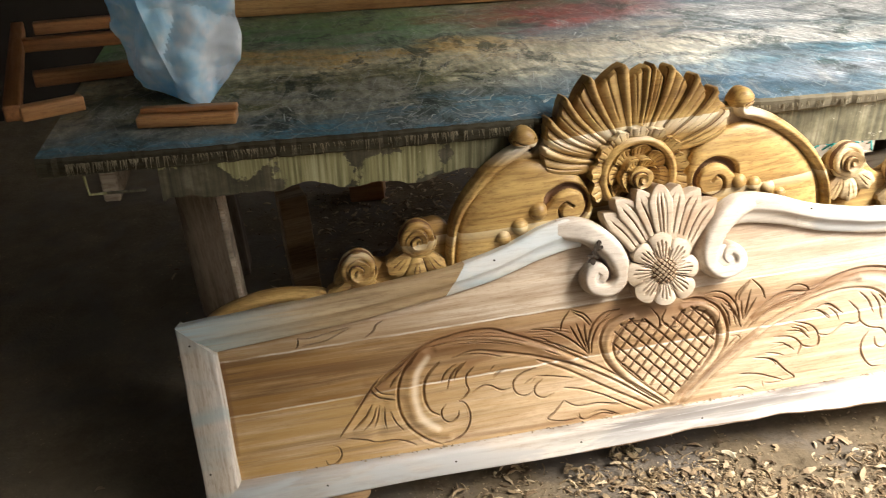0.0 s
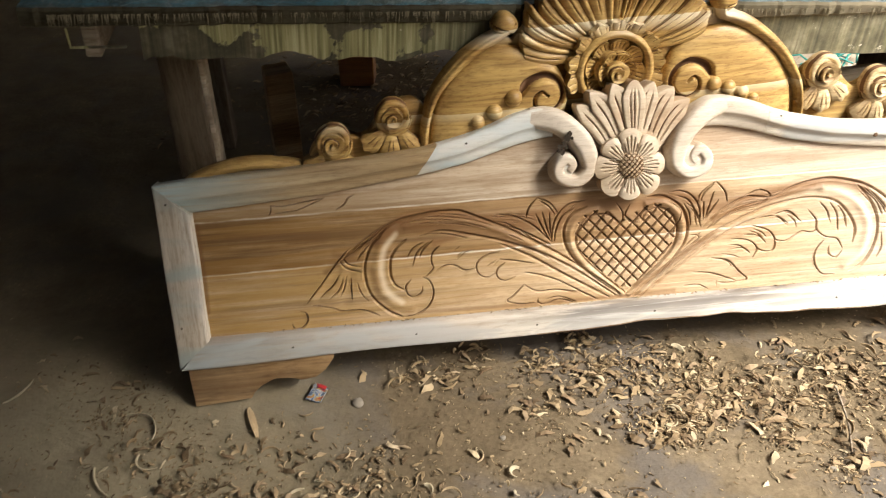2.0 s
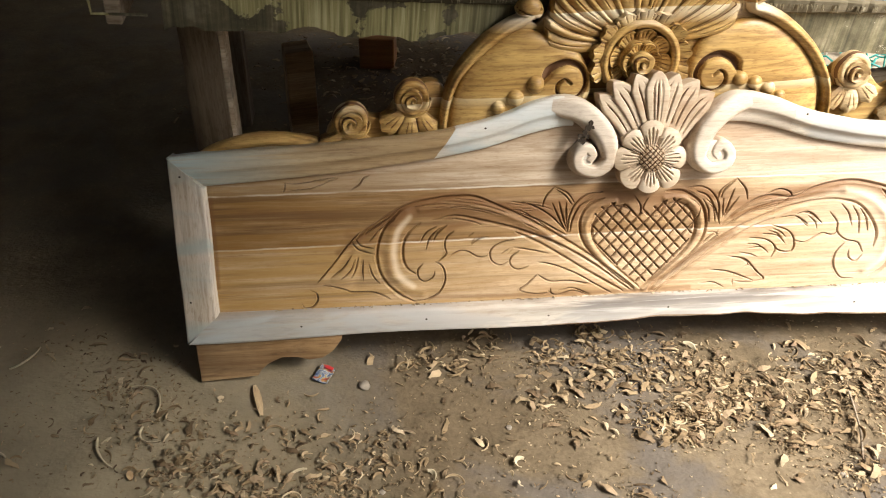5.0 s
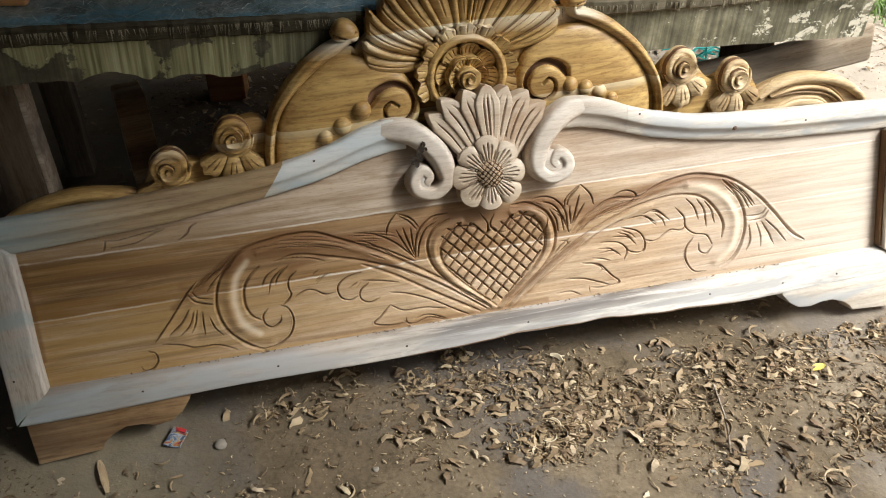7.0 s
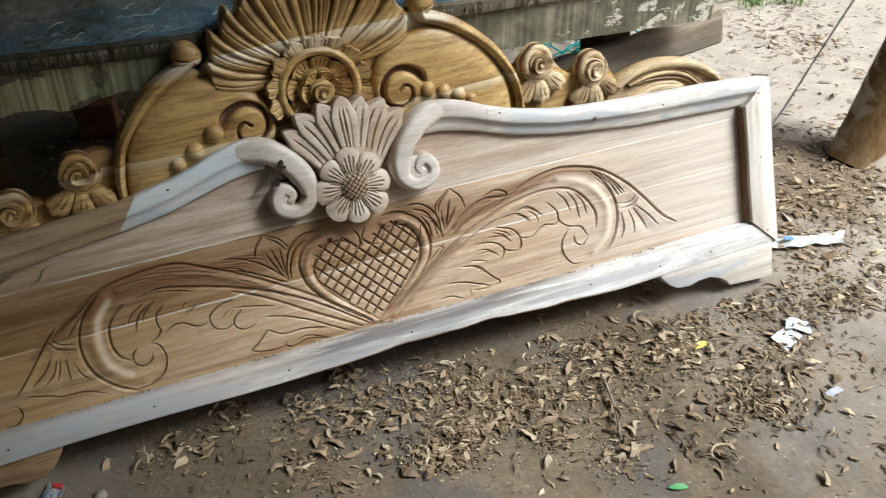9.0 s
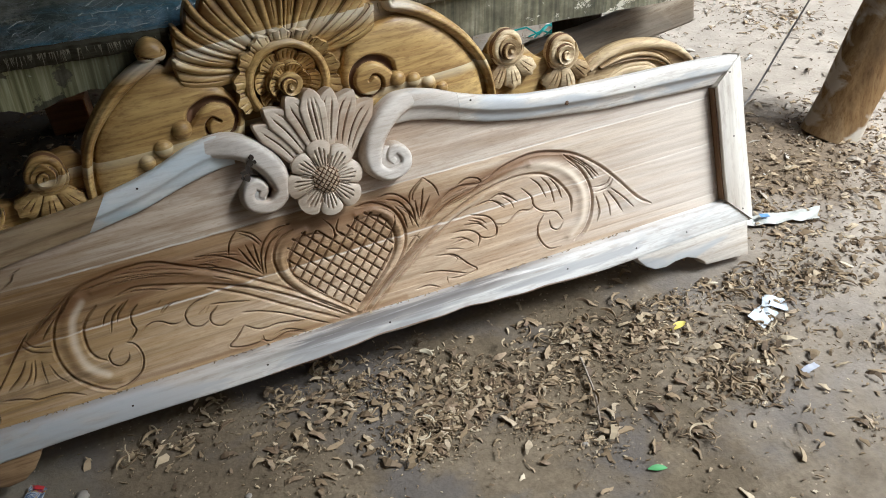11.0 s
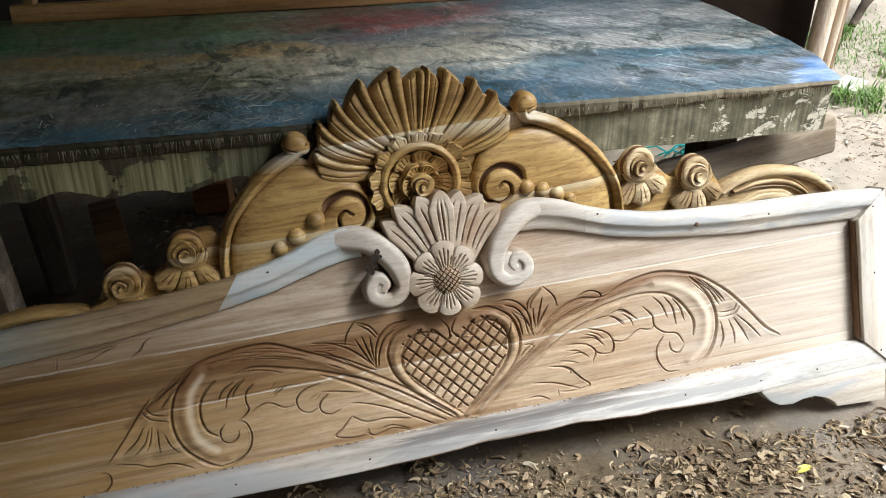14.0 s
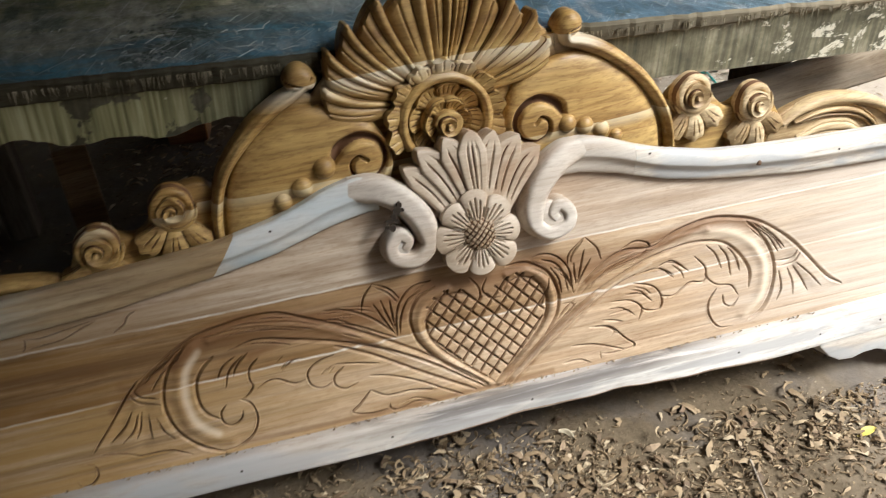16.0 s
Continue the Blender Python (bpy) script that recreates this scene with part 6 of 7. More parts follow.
# shell fan of ribs
RIBS = ((168.0, 152.5, 0.206), (152.0, 140.2, 0.222), (139.8, 127.6, 0.223), (127.2, 112.2, 0.222), (111.6, 93.8, 0.219), (93.4, 82.0, 0.210), (73.2, 81.6, 0.214), (58.0, 72.8, 0.216), (44.8, 57.4, 0.218), (32.0, 44.2, 0.221), (20.5, 31.4, 0.212))
for far_a, tip_a, R0 in RIBS:
    # each rib rises from its outer side to a hooked tip on the side of the middle
    def rib_r(f, R0=R0):
        return R0 * (1 - 0.115 * (1 - f) ** 1.3 - 0.03 * np.clip((f - 0.9) / 0.1, 0, 1))

    def rib_h(s, f, p, r):
        wide = np.clip(np.sin(np.pi * np.clip(f / 0.66, 0, 1)), 0, 1) ** 0.6 * (0.8 + 0.2 * f / 0.66)
        slim = np.clip(np.sin(np.pi * np.clip((f - 0.66) / 0.34, 0, 1)), 0, 1) ** 0.6
        step = 0.008 * f ** 2 - 0.0035 * np.exp(-((f - 0.34) / 0.035) ** 2) * (s > 0.2)
        return 0.014 + (0.011 * np.maximum(wide, 1.15 * slim) + step) * (0.35 + 0.65 * s) + 0.008 * np.sin(np.pi * s * 0.8) - 0.010 * (s > 0.975)

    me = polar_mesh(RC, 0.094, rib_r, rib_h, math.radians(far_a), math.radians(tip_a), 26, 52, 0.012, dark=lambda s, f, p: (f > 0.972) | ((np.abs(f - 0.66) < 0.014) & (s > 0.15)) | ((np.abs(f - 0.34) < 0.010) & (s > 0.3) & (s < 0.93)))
    # the ribs sweep a little towards the upright
    co = np.zeros(len(me.vertices) * 3)
    me.vertices.foreach_get("co", co)
    co = co.reshape(-1, 3)
    dx, dz = co[:, 0] - RC[0], co[:, 2] - RC[1]
    rr = np.hypot(dx, dz)
    reach = np.clip((rr - 0.094) / 0.125, 0, 1)
    turn = 0.26 * np.sin(np.arctan2(dz, dx) - math.radians(82)) * reach * (1 - reach)
    co[:, 0], co[:, 2] = RC[0] + dx * np.cos(turn) - dz * np.sin(turn), RC[1] + dx * np.sin(turn) + dz * np.cos(turn)
    me.vertices.foreach_set("co", co.ravel())
    if tip_a > far_a:
        me.flip_normals()
    part("shell_rib", me, "gold_up", back)
# ruffled collar, ring, petals and bud of the central rose
medallion = part("rose_medallion", band_mesh([(RC[0] + 0.071 * math.cos(t2), RC[1] + 0.071 * math.sin(t2)) for t2 in np.radians(np.arange(210, -40, -15))], [0.018] * 4, 0.014, 0.020, groove=0.10), "gold", back, "plain raised ring")
for k in range(9):
    a = math.radians(205 - 26 * k)
    # each lobe of the ruffle rises to a soft ridge, with two fine cuts
    part("collar", polar_mesh(RC, 0.076, lambda f: 0.089 + 0.011 * np.sin(np.pi * np.clip(f, 0.02, 0.98)) ** 0.7 + 0.002 * np.sin(f * 13), lambda s, f, p, r: 0.022 + 0.007 * np.sin(np.pi * f) ** 0.7 - 0.0022 * np.exp(-((np.mod(f * 3, 1) - 0.5) / 0.09) ** 2) * (s > 0.25) + 0.009 * s - 0.010 * (s > 0.95), a, a - math.radians(25.5), 16, 40, 0.0, dark=lambda s, f, p: ((np.abs(np.mod(f * 3, 1) - 0.5) < 0.035) & (s < 0.85) & (s > 0.45)) | (np.abs(f - 0.5) > 0.478)), "gold_up", medallion)
for r0, rr, cnt, hh, off in ((0.030, 0.0645, 8, 0.014, 0.2), (0.012, 0.0405, 6, 0.026, 0.5)):
    for k in range(cnt):
        a = off + 2 * math.pi * k / cnt
        edge = 0.64 + 0.05 * math.sin(k * 2.3)
        part("rose_petal", polar_mesh(RC, r0, lambda f, rr=rr: rr * (0.84 + 0.16 * np.sin(np.pi * np.clip(f, 0.02, 0.98)) ** 0.55), lambda s, f, p, r, hh=hh: hh + 0.015 * s ** 2.2 - 0.0022 * np.exp(-((np.mod(f * 5, 1) - 0.5) / 0.13) ** 2) * (s > 0.35) * (s < 0.86) - 0.008 * np.abs(2 * f - 1) ** 6 + 0.006 * f - 0.009 * (s > 0.95), a, a + 2 * math.pi / cnt * 1.03, 24, 44, 0.0, dark=lambda s, f, p, edge=edge: ((np.abs(np.mod(f * 5, 1) - 0.5) < 0.055) & (s > edge - 0.2) & (s < edge + 0.2)) | (np.abs(f - 0.5) > 0.478) | (s > 0.965)), "gold", medallion)


def bloom(c, r, turns, height, base, name, mat, spin=0.0, parent=None):
    """The bud of a carved rose: a dome cut by a spiral."""
    def wind(s, p):
        s2 = s + 0.30 * s * (1 - s) * np.cos(p - 0.9 - spin)
        return np.mod(s2 * turns - p / (2 * math.pi) + spin, 1.0)

    def h(s, f, p, rr):
        ph = wind(s, p)
        dome = base + height * np.sqrt(np.clip(1 - (0.9 * s) ** 2, 0, 1))
        return dome + 0.013 * (ph ** 1.3 - 0.5) * (0.45 + 0.55 * s) - 0.009 * np.exp(-((np.minimum(ph, 1 - ph)) / 0.07) ** 2) * (s < 0.96)

    def edge(f):
        return r * (1 + 0.035 * np.sin(f * 2 * np.pi * 3 + spin * 9) + 0.02 * np.sin(f * 2 * np.pi * 5))

    def dark(s, f, p):
        ph = wind(s, p)
        return (np.minimum(ph, 1 - ph) < 0.045) & (s > 0.08) & (s < 0.95)
    return part(name, polar_mesh(c, 0.0003, edge, h, 0, 2 * math.pi, 48, 110, 0.0, dark), mat, parent or back)


bloom(RC, 0.021, 1.9, 0.018, 0.036, "rose_bud", "gold", parent=medallion)

for u, v, r in ((-0.300, 0.506, 0.015), (-0.267, 0.524, 0.0175), (-0.229, 0.548, 0.0185), (0.182, 0.541, 0.0165), (0.214, 0.532, 0.0160), (0.244, 0.519, 0.0155), (0.271, 0.502, 0.0135)):
    part("bead", dome_mesh((u, v), r, r * 1.0, 0.026, back=0.0), "gold", back)

# roses on both sides
for c, r, spin in (((-0.582, 0.489), 0.034, 0.1), ((-0.464, 0.529), 0.034, 0.4), ((0.426, 0.543), 0.036, 0.2), ((0.555, 0.505), 0.036, 0.7)):
    tone = "gold" if c[0] < 0 else "gold_lit"
    rose = bloom(c, r * 0.62, 1.8, 0.012, 0.029, "rose", tone, spin=spin)
    part("rose_bed", dome_mesh(c, r * 1.0, 0.016, 0.006, nr=9, na=40), tone, rose)
    d = -1 if c[0] < 0 else 1
    # overlapping petals wound round the bud, and cups that hug it from below
    for a0, span, r0, r1, wd, hh in ((40 + spin * 60, 190, 0.66, 0.84, 0.016, 0.019), (165 + spin * 60, 185, 0.68, 0.88, 0.016, 0.018), (290 + spin * 60, 190, 0.70, 0.90, 0.016, 0.017), (205, 150, 0.98, 1.05, 0.013, 0.013)):
        arc = [(c[0] + r * (r0 + (r1 - r0) * f) * math.cos(math.radians(a0 + span * f)), c[1] + r * (r0 + (r1 - r0) * f) * math.sin(math.radians(a0 + span * f))) for f in np.linspace(0, 1, 10)]
        part("petal", band_mesh(arc, [0.004, wd * 0.8, wd, wd * 1.05, wd * 0.8, 0.003], (hh * 0.8, hh, hh * 1.08, hh), 0.010, rows=15, flat=3.0, back=0.0, step=0.003, rim_cut=True), tone, rose)
    for k in range(3):
        a = math.radians(-150 + 40 * k + (8 * d))
        part("calyx_leaf", polar_mesh((c[0], c[1] - 0.010), 0.024, lambda f, k=k: 0.077 * (0.78 + 0.22 * np.sin(np.pi * np.clip(f, 0.03, 0.97)) ** 0.6 + 0.03 * np.sin(f * 17 + k)), lambda s, f, p, r2: 0.010 + 0.013 * np.sin(np.pi * (0.2 + 0.6 * s)) + 0.004 * np.sin(np.pi * f) - 0.0022 * (np.abs(np.mod(f * 4, 1) - 0.5) < 0.09) * (np.abs(f - 0.5) < 0.36) * (s > 0.25) * (s < 0.8) - 0.007 * (np.abs(f - 0.5) > 0.465), a, a + math.radians(39.6), 22, 52, 0.01, dark=lambda s, f, p: ((np.abs(np.mod(f * 4, 1) - 0.5) < 0.06) & (np.abs(f - 0.5) < 0.36) & (s > 0.38) & (s < 0.78)) | (np.abs(f - 0.5) > 0.48)), tone, rose)
part("rose_backing", prism_bm(arch([(-0.645, 0.38), (-0.625, 0.470), (-0.580, 0.500), (-0.520, 0.490), (-0.470, 0.545), (-0.400, 0.540), (-0.395, 0.38)]), -0.004, 0.026, 0.003), "gold", back)
part("rose_backing", prism_bm(arch([(0.640, 0.38), (0.620, 0.470), (0.570, 0.520), (0.510, 0.500), (0.440, 0.560), (0.385, 0.520), (0.380, 0.38)]), -0.004, 0.026, 0.003), "gold", back)
# swept tails at the ends
def tail(pts, inner, label, tone):
    """A swept leaf end: a raised outer strand, a hollow, and an inner leaf cut with lines."""
    body = part("tail", prism_bm(arch(pts), -0.006, 0.012, 0.004, 2), tone, back, label)
    mid = np.array([np.mean([p[0] for p in pts]), 0.34])
    rim = [tuple(np.array(p) + (mid - np.array(p)) / np.linalg.norm(mid - np.array(p)) * 0.011) for p in pts[1:-1]]
    part("strand", band_mesh(rim, [0.014, 0.024, 0.026, 0.024, 0.020, 0.014], 0.018, 0.004, back=0.0), tone, body)
    part("strand", band_mesh(inner, [0.010, 0.026, 0.030, 0.022, 0.012], 0.014, 0.004, back=0.0, groove=0.5), tone, body)
    low = [(a + (mid[0] - a) * 0.10, b2 - 0.034) for a, b2 in inner[:-1]]
    part("strand", band_mesh(low, [0.010, 0.034, 0.036, 0.012], 0.012, 0.003, back=0.0, groove=0.25), tone, body)


tail([(0.585, 0.38), (0.612, 0.455), (0.660, 0.478), (0.720, 0.487), (0.788, 0.478), (0.846, 0.457), (0.891, 0.424), (0.912, 0.392), (0.914, 0.37)], [(0.650, 0.446), (0.714, 0.456), (0.778, 0.447), (0.820, 0.424), (0.850, 0.392)], "swept golden leaf end in a paler, lit tone", "gold_lit")
tail([(-0.915, 0.37), (-0.905, 0.392), (-0.885, 0.425), (-0.835, 0.452), (-0.765, 0.467), (-0.700, 0.463), (-0.640, 0.444), (-0.62, 0.38)], [(-0.650, 0.432), (-0.714, 0.440), (-0.778, 0.434), (-0.820, 0.412), (-0.850, 0.385)], "swept golden leaf end", "gold")

# ---------------------------------------------------------------- on the table
def on_top(x, y):
    """Place on the table top below a point of the world."""
    return TAB_Z - 0.0645 * x


def make_bag():
    """A half-filled plastic sack: flat panels that meet at creased corners, crumpled."""
    levels = [(0.000, -0.846, -0.838, -0.830, -0.838), (0.028, -0.960, -0.872, -0.797, -0.87), (0.075, -0.980, -0.887, -0.752, -0.86), (0.125, -0.986, -0.900, -0.743, -0.86), (0.20, -0.996, -0.915, -0.744, -0.86), (0.30, -1.0, -0.925, -0.752, -0.87), (0.42, -0.98, -0.92, -0.80, -0.88)]
    lift = np.array([q[0] for q in levels])
    zs = np.linspace(0, 0.42, 96)
    n = 26
    P = np.zeros((4 * n, len(zs), 3))
    for j, z in enumerate(zs):
        lx, rx, gx, kx = (np.interp(z, lift, [q[k] for q in levels]) for k in (1, 2, 3, 4))
        open_up = min(1.0, z / 0.03)
        cs = [np.array([lx, 0.45 + 0.10 * open_up]), np.array([rx, 0.448]), np.array([gx, 0.45 + 0.03 * open_up]), np.array([kx, 0.45 + 0.19 * open_up])]
        for e in range(4):
            a, b2 = cs[e], cs[(e + 1) % 4]
            d = b2 - a
            out = np.array([d[1], -d[0]])
            for k in range(n):
                f = k / n
                p = a + d * f + out * 0.045 * math.sin(math.pi * f)
                v = Vector((p[0] * 14, p[1] * 14, z * 13))
                cr = (abs(noise.noise(v * 0.8)) - 0.25) * 0.050 + (abs(noise.noise(v * 1.7 + Vector((0, 0, z * 9)))) - 0.25) * 0.011 + (abs(noise.noise(v * 3.6)) - 0.25) * 0.0025
                nn = out / max(1e-6, np.linalg.norm(out))
                p = p + nn * cr * open_up * min(1, math.sin(math.pi * f) * 2 + 0.25)
                P[e * n + k, j] = (p[0], p[1], on_top(-0.85, 0.45) - 0.002 + z)
    bag = part("plastic_bag", grid_mesh(P, close_i=True), "bag")
    bag.data.set_sharp_from_angle(angle=radians(28))
    tagged(bag, "crumpled light blue plastic bag standing on the work table", "plastic bag")


make_bag()


def stick_frame(name, m, label, bars, cat="wooden frame"):
    e = empty(name, m, label, cat)
    for nm, a, b2, w, h in bars:
        A, B = Vector(a), Vector(b2)
        d = B - A
        bm = box_bm(d.length, w, h, (0, 0, 0), 0.004, 2)
        q = d.to_track_quat("X", "Z").to_matrix().to_4x4()
        part(nm, bm, "brown", e, m=Matrix.Translation((A + B) / 2) @ q)
    return e


z0 = on_top(-0.86, 0.36)
stick_frame("wood_offcut", pose(-0.855, 0.350, z0, 0, TAB_SLOPE, -3), "reddish brown varnished wood offcut on the table edge", [("bar", (-0.09, 0, 0.012), (0.09, 0, 0.012), 0.045, 0.020), ("lip", (-0.085, 0.010, 0.027), (0.092, 0.010, 0.027), 0.022, 0.010)], "wood offcut")
z0 = on_top(-1.05, 0.6)
stick_frame("chair_frame", pose(-1.07, 0.56, z0, 0, TAB_SLOPE, 8), "brown varnished chair frame lying on the table", [("rail", (-0.20, 0.42, 0.02), (0.14, 0.42, 0.02), 0.035, 0.03), ("rail", (-0.12, 0.10, 0.02), (0.12, 0.13, 0.02), 0.035, 0.03), ("post", (-0.13, -0.13, 0.02), (-0.22, 0.62, 0.02), 0.030, 0.032), ("foot_bar", (-0.12, -0.12, 0.015), (-0.01, -0.08, 0.015), 0.03, 0.028), ("rail", (-0.18, 0.60, 0.02), (0.14, 0.62, 0.02), 0.035, 0.03)])
z0 = on_top(-0.3, 1.2)
fr = stick_frame("sofa_frame", pose(-0.35, 1.235, z0, 0, TAB_SLOPE, 3), "golden brown slatted sofa frame on the table", [("bottom_rail", (-0.55, 0, 0.025), (0.72, 0, 0.025), 0.035, 0.045), ("top_rail", (-0.55, 0.03, 0.36), (0.72, 0.03, 0.36), 0.035, 0.05)] + [("slat", (x, 0.008, 0.04), (x + 0.01, 0.03, 0.35), 0.03, 0.022) for x in (-0.50, -0.25, -0.13, 0.12, 0.24, 0.48, 0.68)])
for o in fr.children:
    o.data.materials[0] = M["frame"]

# ---------------------------------------------------------------- under and behind the table
b = part("wood_block", box_bm(0.075, 0.085, 0.33, (0, 0, 0.165), 0.005, 2, 0.004, 3), "foot", m=pose(-0.745, 0.93, -0.004, 0, 0, 12), smooth=False)
tagged(b, "short reddish brown timber block standing under the table", "wood block")
b = part("wood_block", box_bm(0.12, 0.10, 0.11, (0, 0, 0.055), 0.005, 2, 0.004), "brown", m=pose(-0.52, 1.55, -0.004, 0, 0, -8), smooth=False)
tagged(b, "dark red wood block on the ground under the table", "wood block")
net = bmesh.new()
rs = random.Random(11)
for k in range(26):
    p = Vector((1.25 + rs.uniform(-0.16, 0.16), 1.44 + rs.uniform(-0.08, 0.08), 0.01))
    d = Vector((rs.uniform(-1, 1), rs.uniform(-0.5, 0.5), rs.uniform(-0.05, 0.3))).normalized() * 0.1
    t3 = tube_bm([p, p + d * 0.5 + Vector((0, 0, 0.02)), p + d], 0.0035, 5)
    me = bpy.data.meshes.new("t")
    t3.to_mesh(me)
    t3.free()
    net.from_mesh(me)
    bpy.data.meshes.remove(me)
b = part("plastic_net", net, "teal")
tagged(b, "tangle of teal green plastic net on the sunlit ground", "plastic net")

# ---------------------------------------------------------------- outside, at the right
trunk = empty("tree_post", pose(1.512, 0.37, -0.02), "leaning brown tree trunk with pale worn side", "tree trunk")
pts = [(0.40 * z, 0.05 * z, z) for z in np.linspace(0, 2.5, 26)]
part("trunk", tube_bm(pts, [0.074 - 0.006 * k / 25 + 0.010 * math.exp(-k * 0.8) for k in range(26)], 28, 0.16, 3.0), "trunk", trunk)
c = part("cord", tube_bm([tuple(p) for p in spline([(1.02, 0.40, 0.012), (1.20, 0.49, 0.012), (1.36, 0.55, 0.06), (1.52, 0.60, 0.22), (1.66, 0.58, 0.50), (1.78, 0.50, 0.85)], 0.03)], 0.0030, 6), "cord")
tagged(c, "thin dark cord hanging from the tree to the ground", "cord")
poles = []
for x, y, r, lx, ly, lab in ((1.790, 1.62, 0.037, 0.16, 0.05, "peeled pale pole"), (1.846, 1.61, 0.018, 0.155, 0.045, "thin peeled pole"), (1.882, 1.64, 0.022, 0.15, 0.05, "brown split pole")):
    p = part("pole", tube_bm([(lx * z, ly * z, z) for z in np.linspace(-0.02, 2.3, 14)], [r * (1 - 0.12 * k / 13) for k in range(14)], 12, 0.12, x), "pole" if "brown" not in lab else "bark", m=pose(x, y, 0))
    tagged(p, lab + " standing beside the shed", "pole", "poles beside the shed")
# near-black slab that fills the dark area left of the poles
d = part("dark_slab", box_bm(0.66, 0.07, 1.7, (0, 0, 0.83), 0.012, 2, 0.02, 12), "near_black", m=pose(1.50, 1.80, -0.02, 0, 7, -4), smooth=False)
tagged(d, "near-black upright slab standing behind the table", "timber slab")
br = part("fallen_branch", tube_bm([(2.80, 2.66, 0.012), (2.92, 2.74, 0.10), (3.06, 2.80, 0.19), (3.24, 2.90, 0.25), (3.5, 3.0, 0.30)], [0.020, 0.026, 0.030, 0.034, 0.036], 9, 0.3, 2.0), "old_up")
tagged(br, "dark dead branch lying on the yard", "branch")
cd = part("cardboard_scrap", box_bm(0.15, 0.10, 0.004, (0, 0, 0), 0.001, 1, 0.006, 4), "card", m=pose(2.19, 1.845, 0.012, 4, -3, 30))
tagged(cd, "pale torn cardboard scrap on the ground", "cardboard")


def grass_patch():
    """Thin mat of grass and weeds at the table's corner and beyond it."""
    rs = random.Random(3)
    V, F = [], []
    tufts = [(rs.uniform(1.98, 2.9), rs.uniform(1.45, 2.7)) for _ in range(34)] + [(2.08, 1.56), (2.12, 1.63), (2.07, 1.74), (2.20, 1.70), (2.03, 1.70)] * 2
    for k in range(3200):
        tall = k % 3 == 0
        x, y = 2.70 + rs.gauss(0, 0.30), 2.40 + rs.gauss(0, 0.36)
        if tall:
            cx, cy = rs.choice(tufts)
            x, y = cx + rs.gauss(0, 0.03), cy + rs.gauss(0, 0.03)
        L, a, lean = (0.035 + 0.10 * rs.random() ** 1.6 if tall else 0.010 + 0.035 * rs.random()), rs.random() * 6.28, 0.3 + rs.random() * 1.1
        w = 0.0018 + 0.0026 * rs.random() if tall else 0.0013 + 0.0018 * rs.random()
        o = len(V)
        ca, sa = math.cos(a), math.sin(a)
        n = 4
        for q in range(n + 1):
            s = q / n
            ww = 0.5 + 0.5 * math.sin(math.pi * min(1.0, s + 0.25)) if s < 0.99 else 0.05
            px, py, pz = x + ca * lean * L * s * s, y + sa * lean * L * s * s, L * s * (1 - 0.45 * lean * s) + rough_ground(x, y) - 0.002
            V += [(px - sa * w * ww, py + ca * w * ww, pz), (px + sa * w * ww, py - ca * w * ww, pz)]
        F += [(o + 2 * q, o + 2 * q + 1, o + 2 * q + 3, o + 2 * q + 2) for q in range(n)]
    g = part("grass", mesh_of(V, F), "green")
    tagged(g, "green grass mat and a few weeds on the sandy ground", "grass", kind="stuff")


grass_patch()

# ---------------------------------------------------------------- litter on the ground
def shaving(bm, x, y, z, L, w, th, curl, yaw, tilt, roll, rs=None):
    """A thin curled wood shaving, a splinter or a torn flake."""
    n = 4
    m = pose(x, y, z, math.degrees(roll), math.degrees(tilt), math.degrees(yaw))
    if rs is None:
        wid = [0.45, 0.9, 1.0, 0.9, 0.4]
        side = [0.0] * 5
    else:
        kind = rs.random()
        wid = [0.15, 0.7, 1.0, 0.8, 0.3] if kind < 0.35 else [0.9, 1.0, 0.8, 0.6, 0.1] if kind < 0.7 else [0.5, 0.6, 1.0, 1.1, 0.6]
        wid = [q * rs.uniform(0.6, 1.25) for q in wid]
        side = [rs.uniform(-0.3, 0.3) * w for _ in range(5)]
    V, F = bm
    o = len(V)
    rows = []
    for k in range(n + 1):
        s = k / n - 0.5
        px, pz = s * L, curl * (1 - 4 * s * s) * L * 0.5
        rows.append((px, pz, wid[k] * w / 2, side[k]))
    for dz in (th, 0.0):
        for px, pz, hw, sd in rows:
            V.append(tuple(m @ Vector((px, sd - hw, pz + dz))))
            V.append(tuple(m @ Vector((px, sd + hw, pz + dz))))
    q = 2 * (n + 1)
    for k in range(n):
        a = o + 2 * k
        F += [(a, a + 2, a + 3, a + 1), (a + q, a + q + 1, a + q + 3, a + q + 2), (a, a + q, a + q + 2, a + 2), (a + 1, a + 3, a + q + 3, a + q + 1)]
    F += [(o, o + 1, o + q + 1, o + q), (o + 2 * n, o + 2 * n + q, o + 2 * n + q + 1, o + 2 * n + 1)]


def blocked(x, y):
    """Under the feet of what stands on the ground."""
    return (abs(x) < 0.95 and -0.03 < y < 0.05 and abs(x) > 0.6) or (abs(x + 0.875) < 0.06 and abs(y - 0.42) < 0.07)


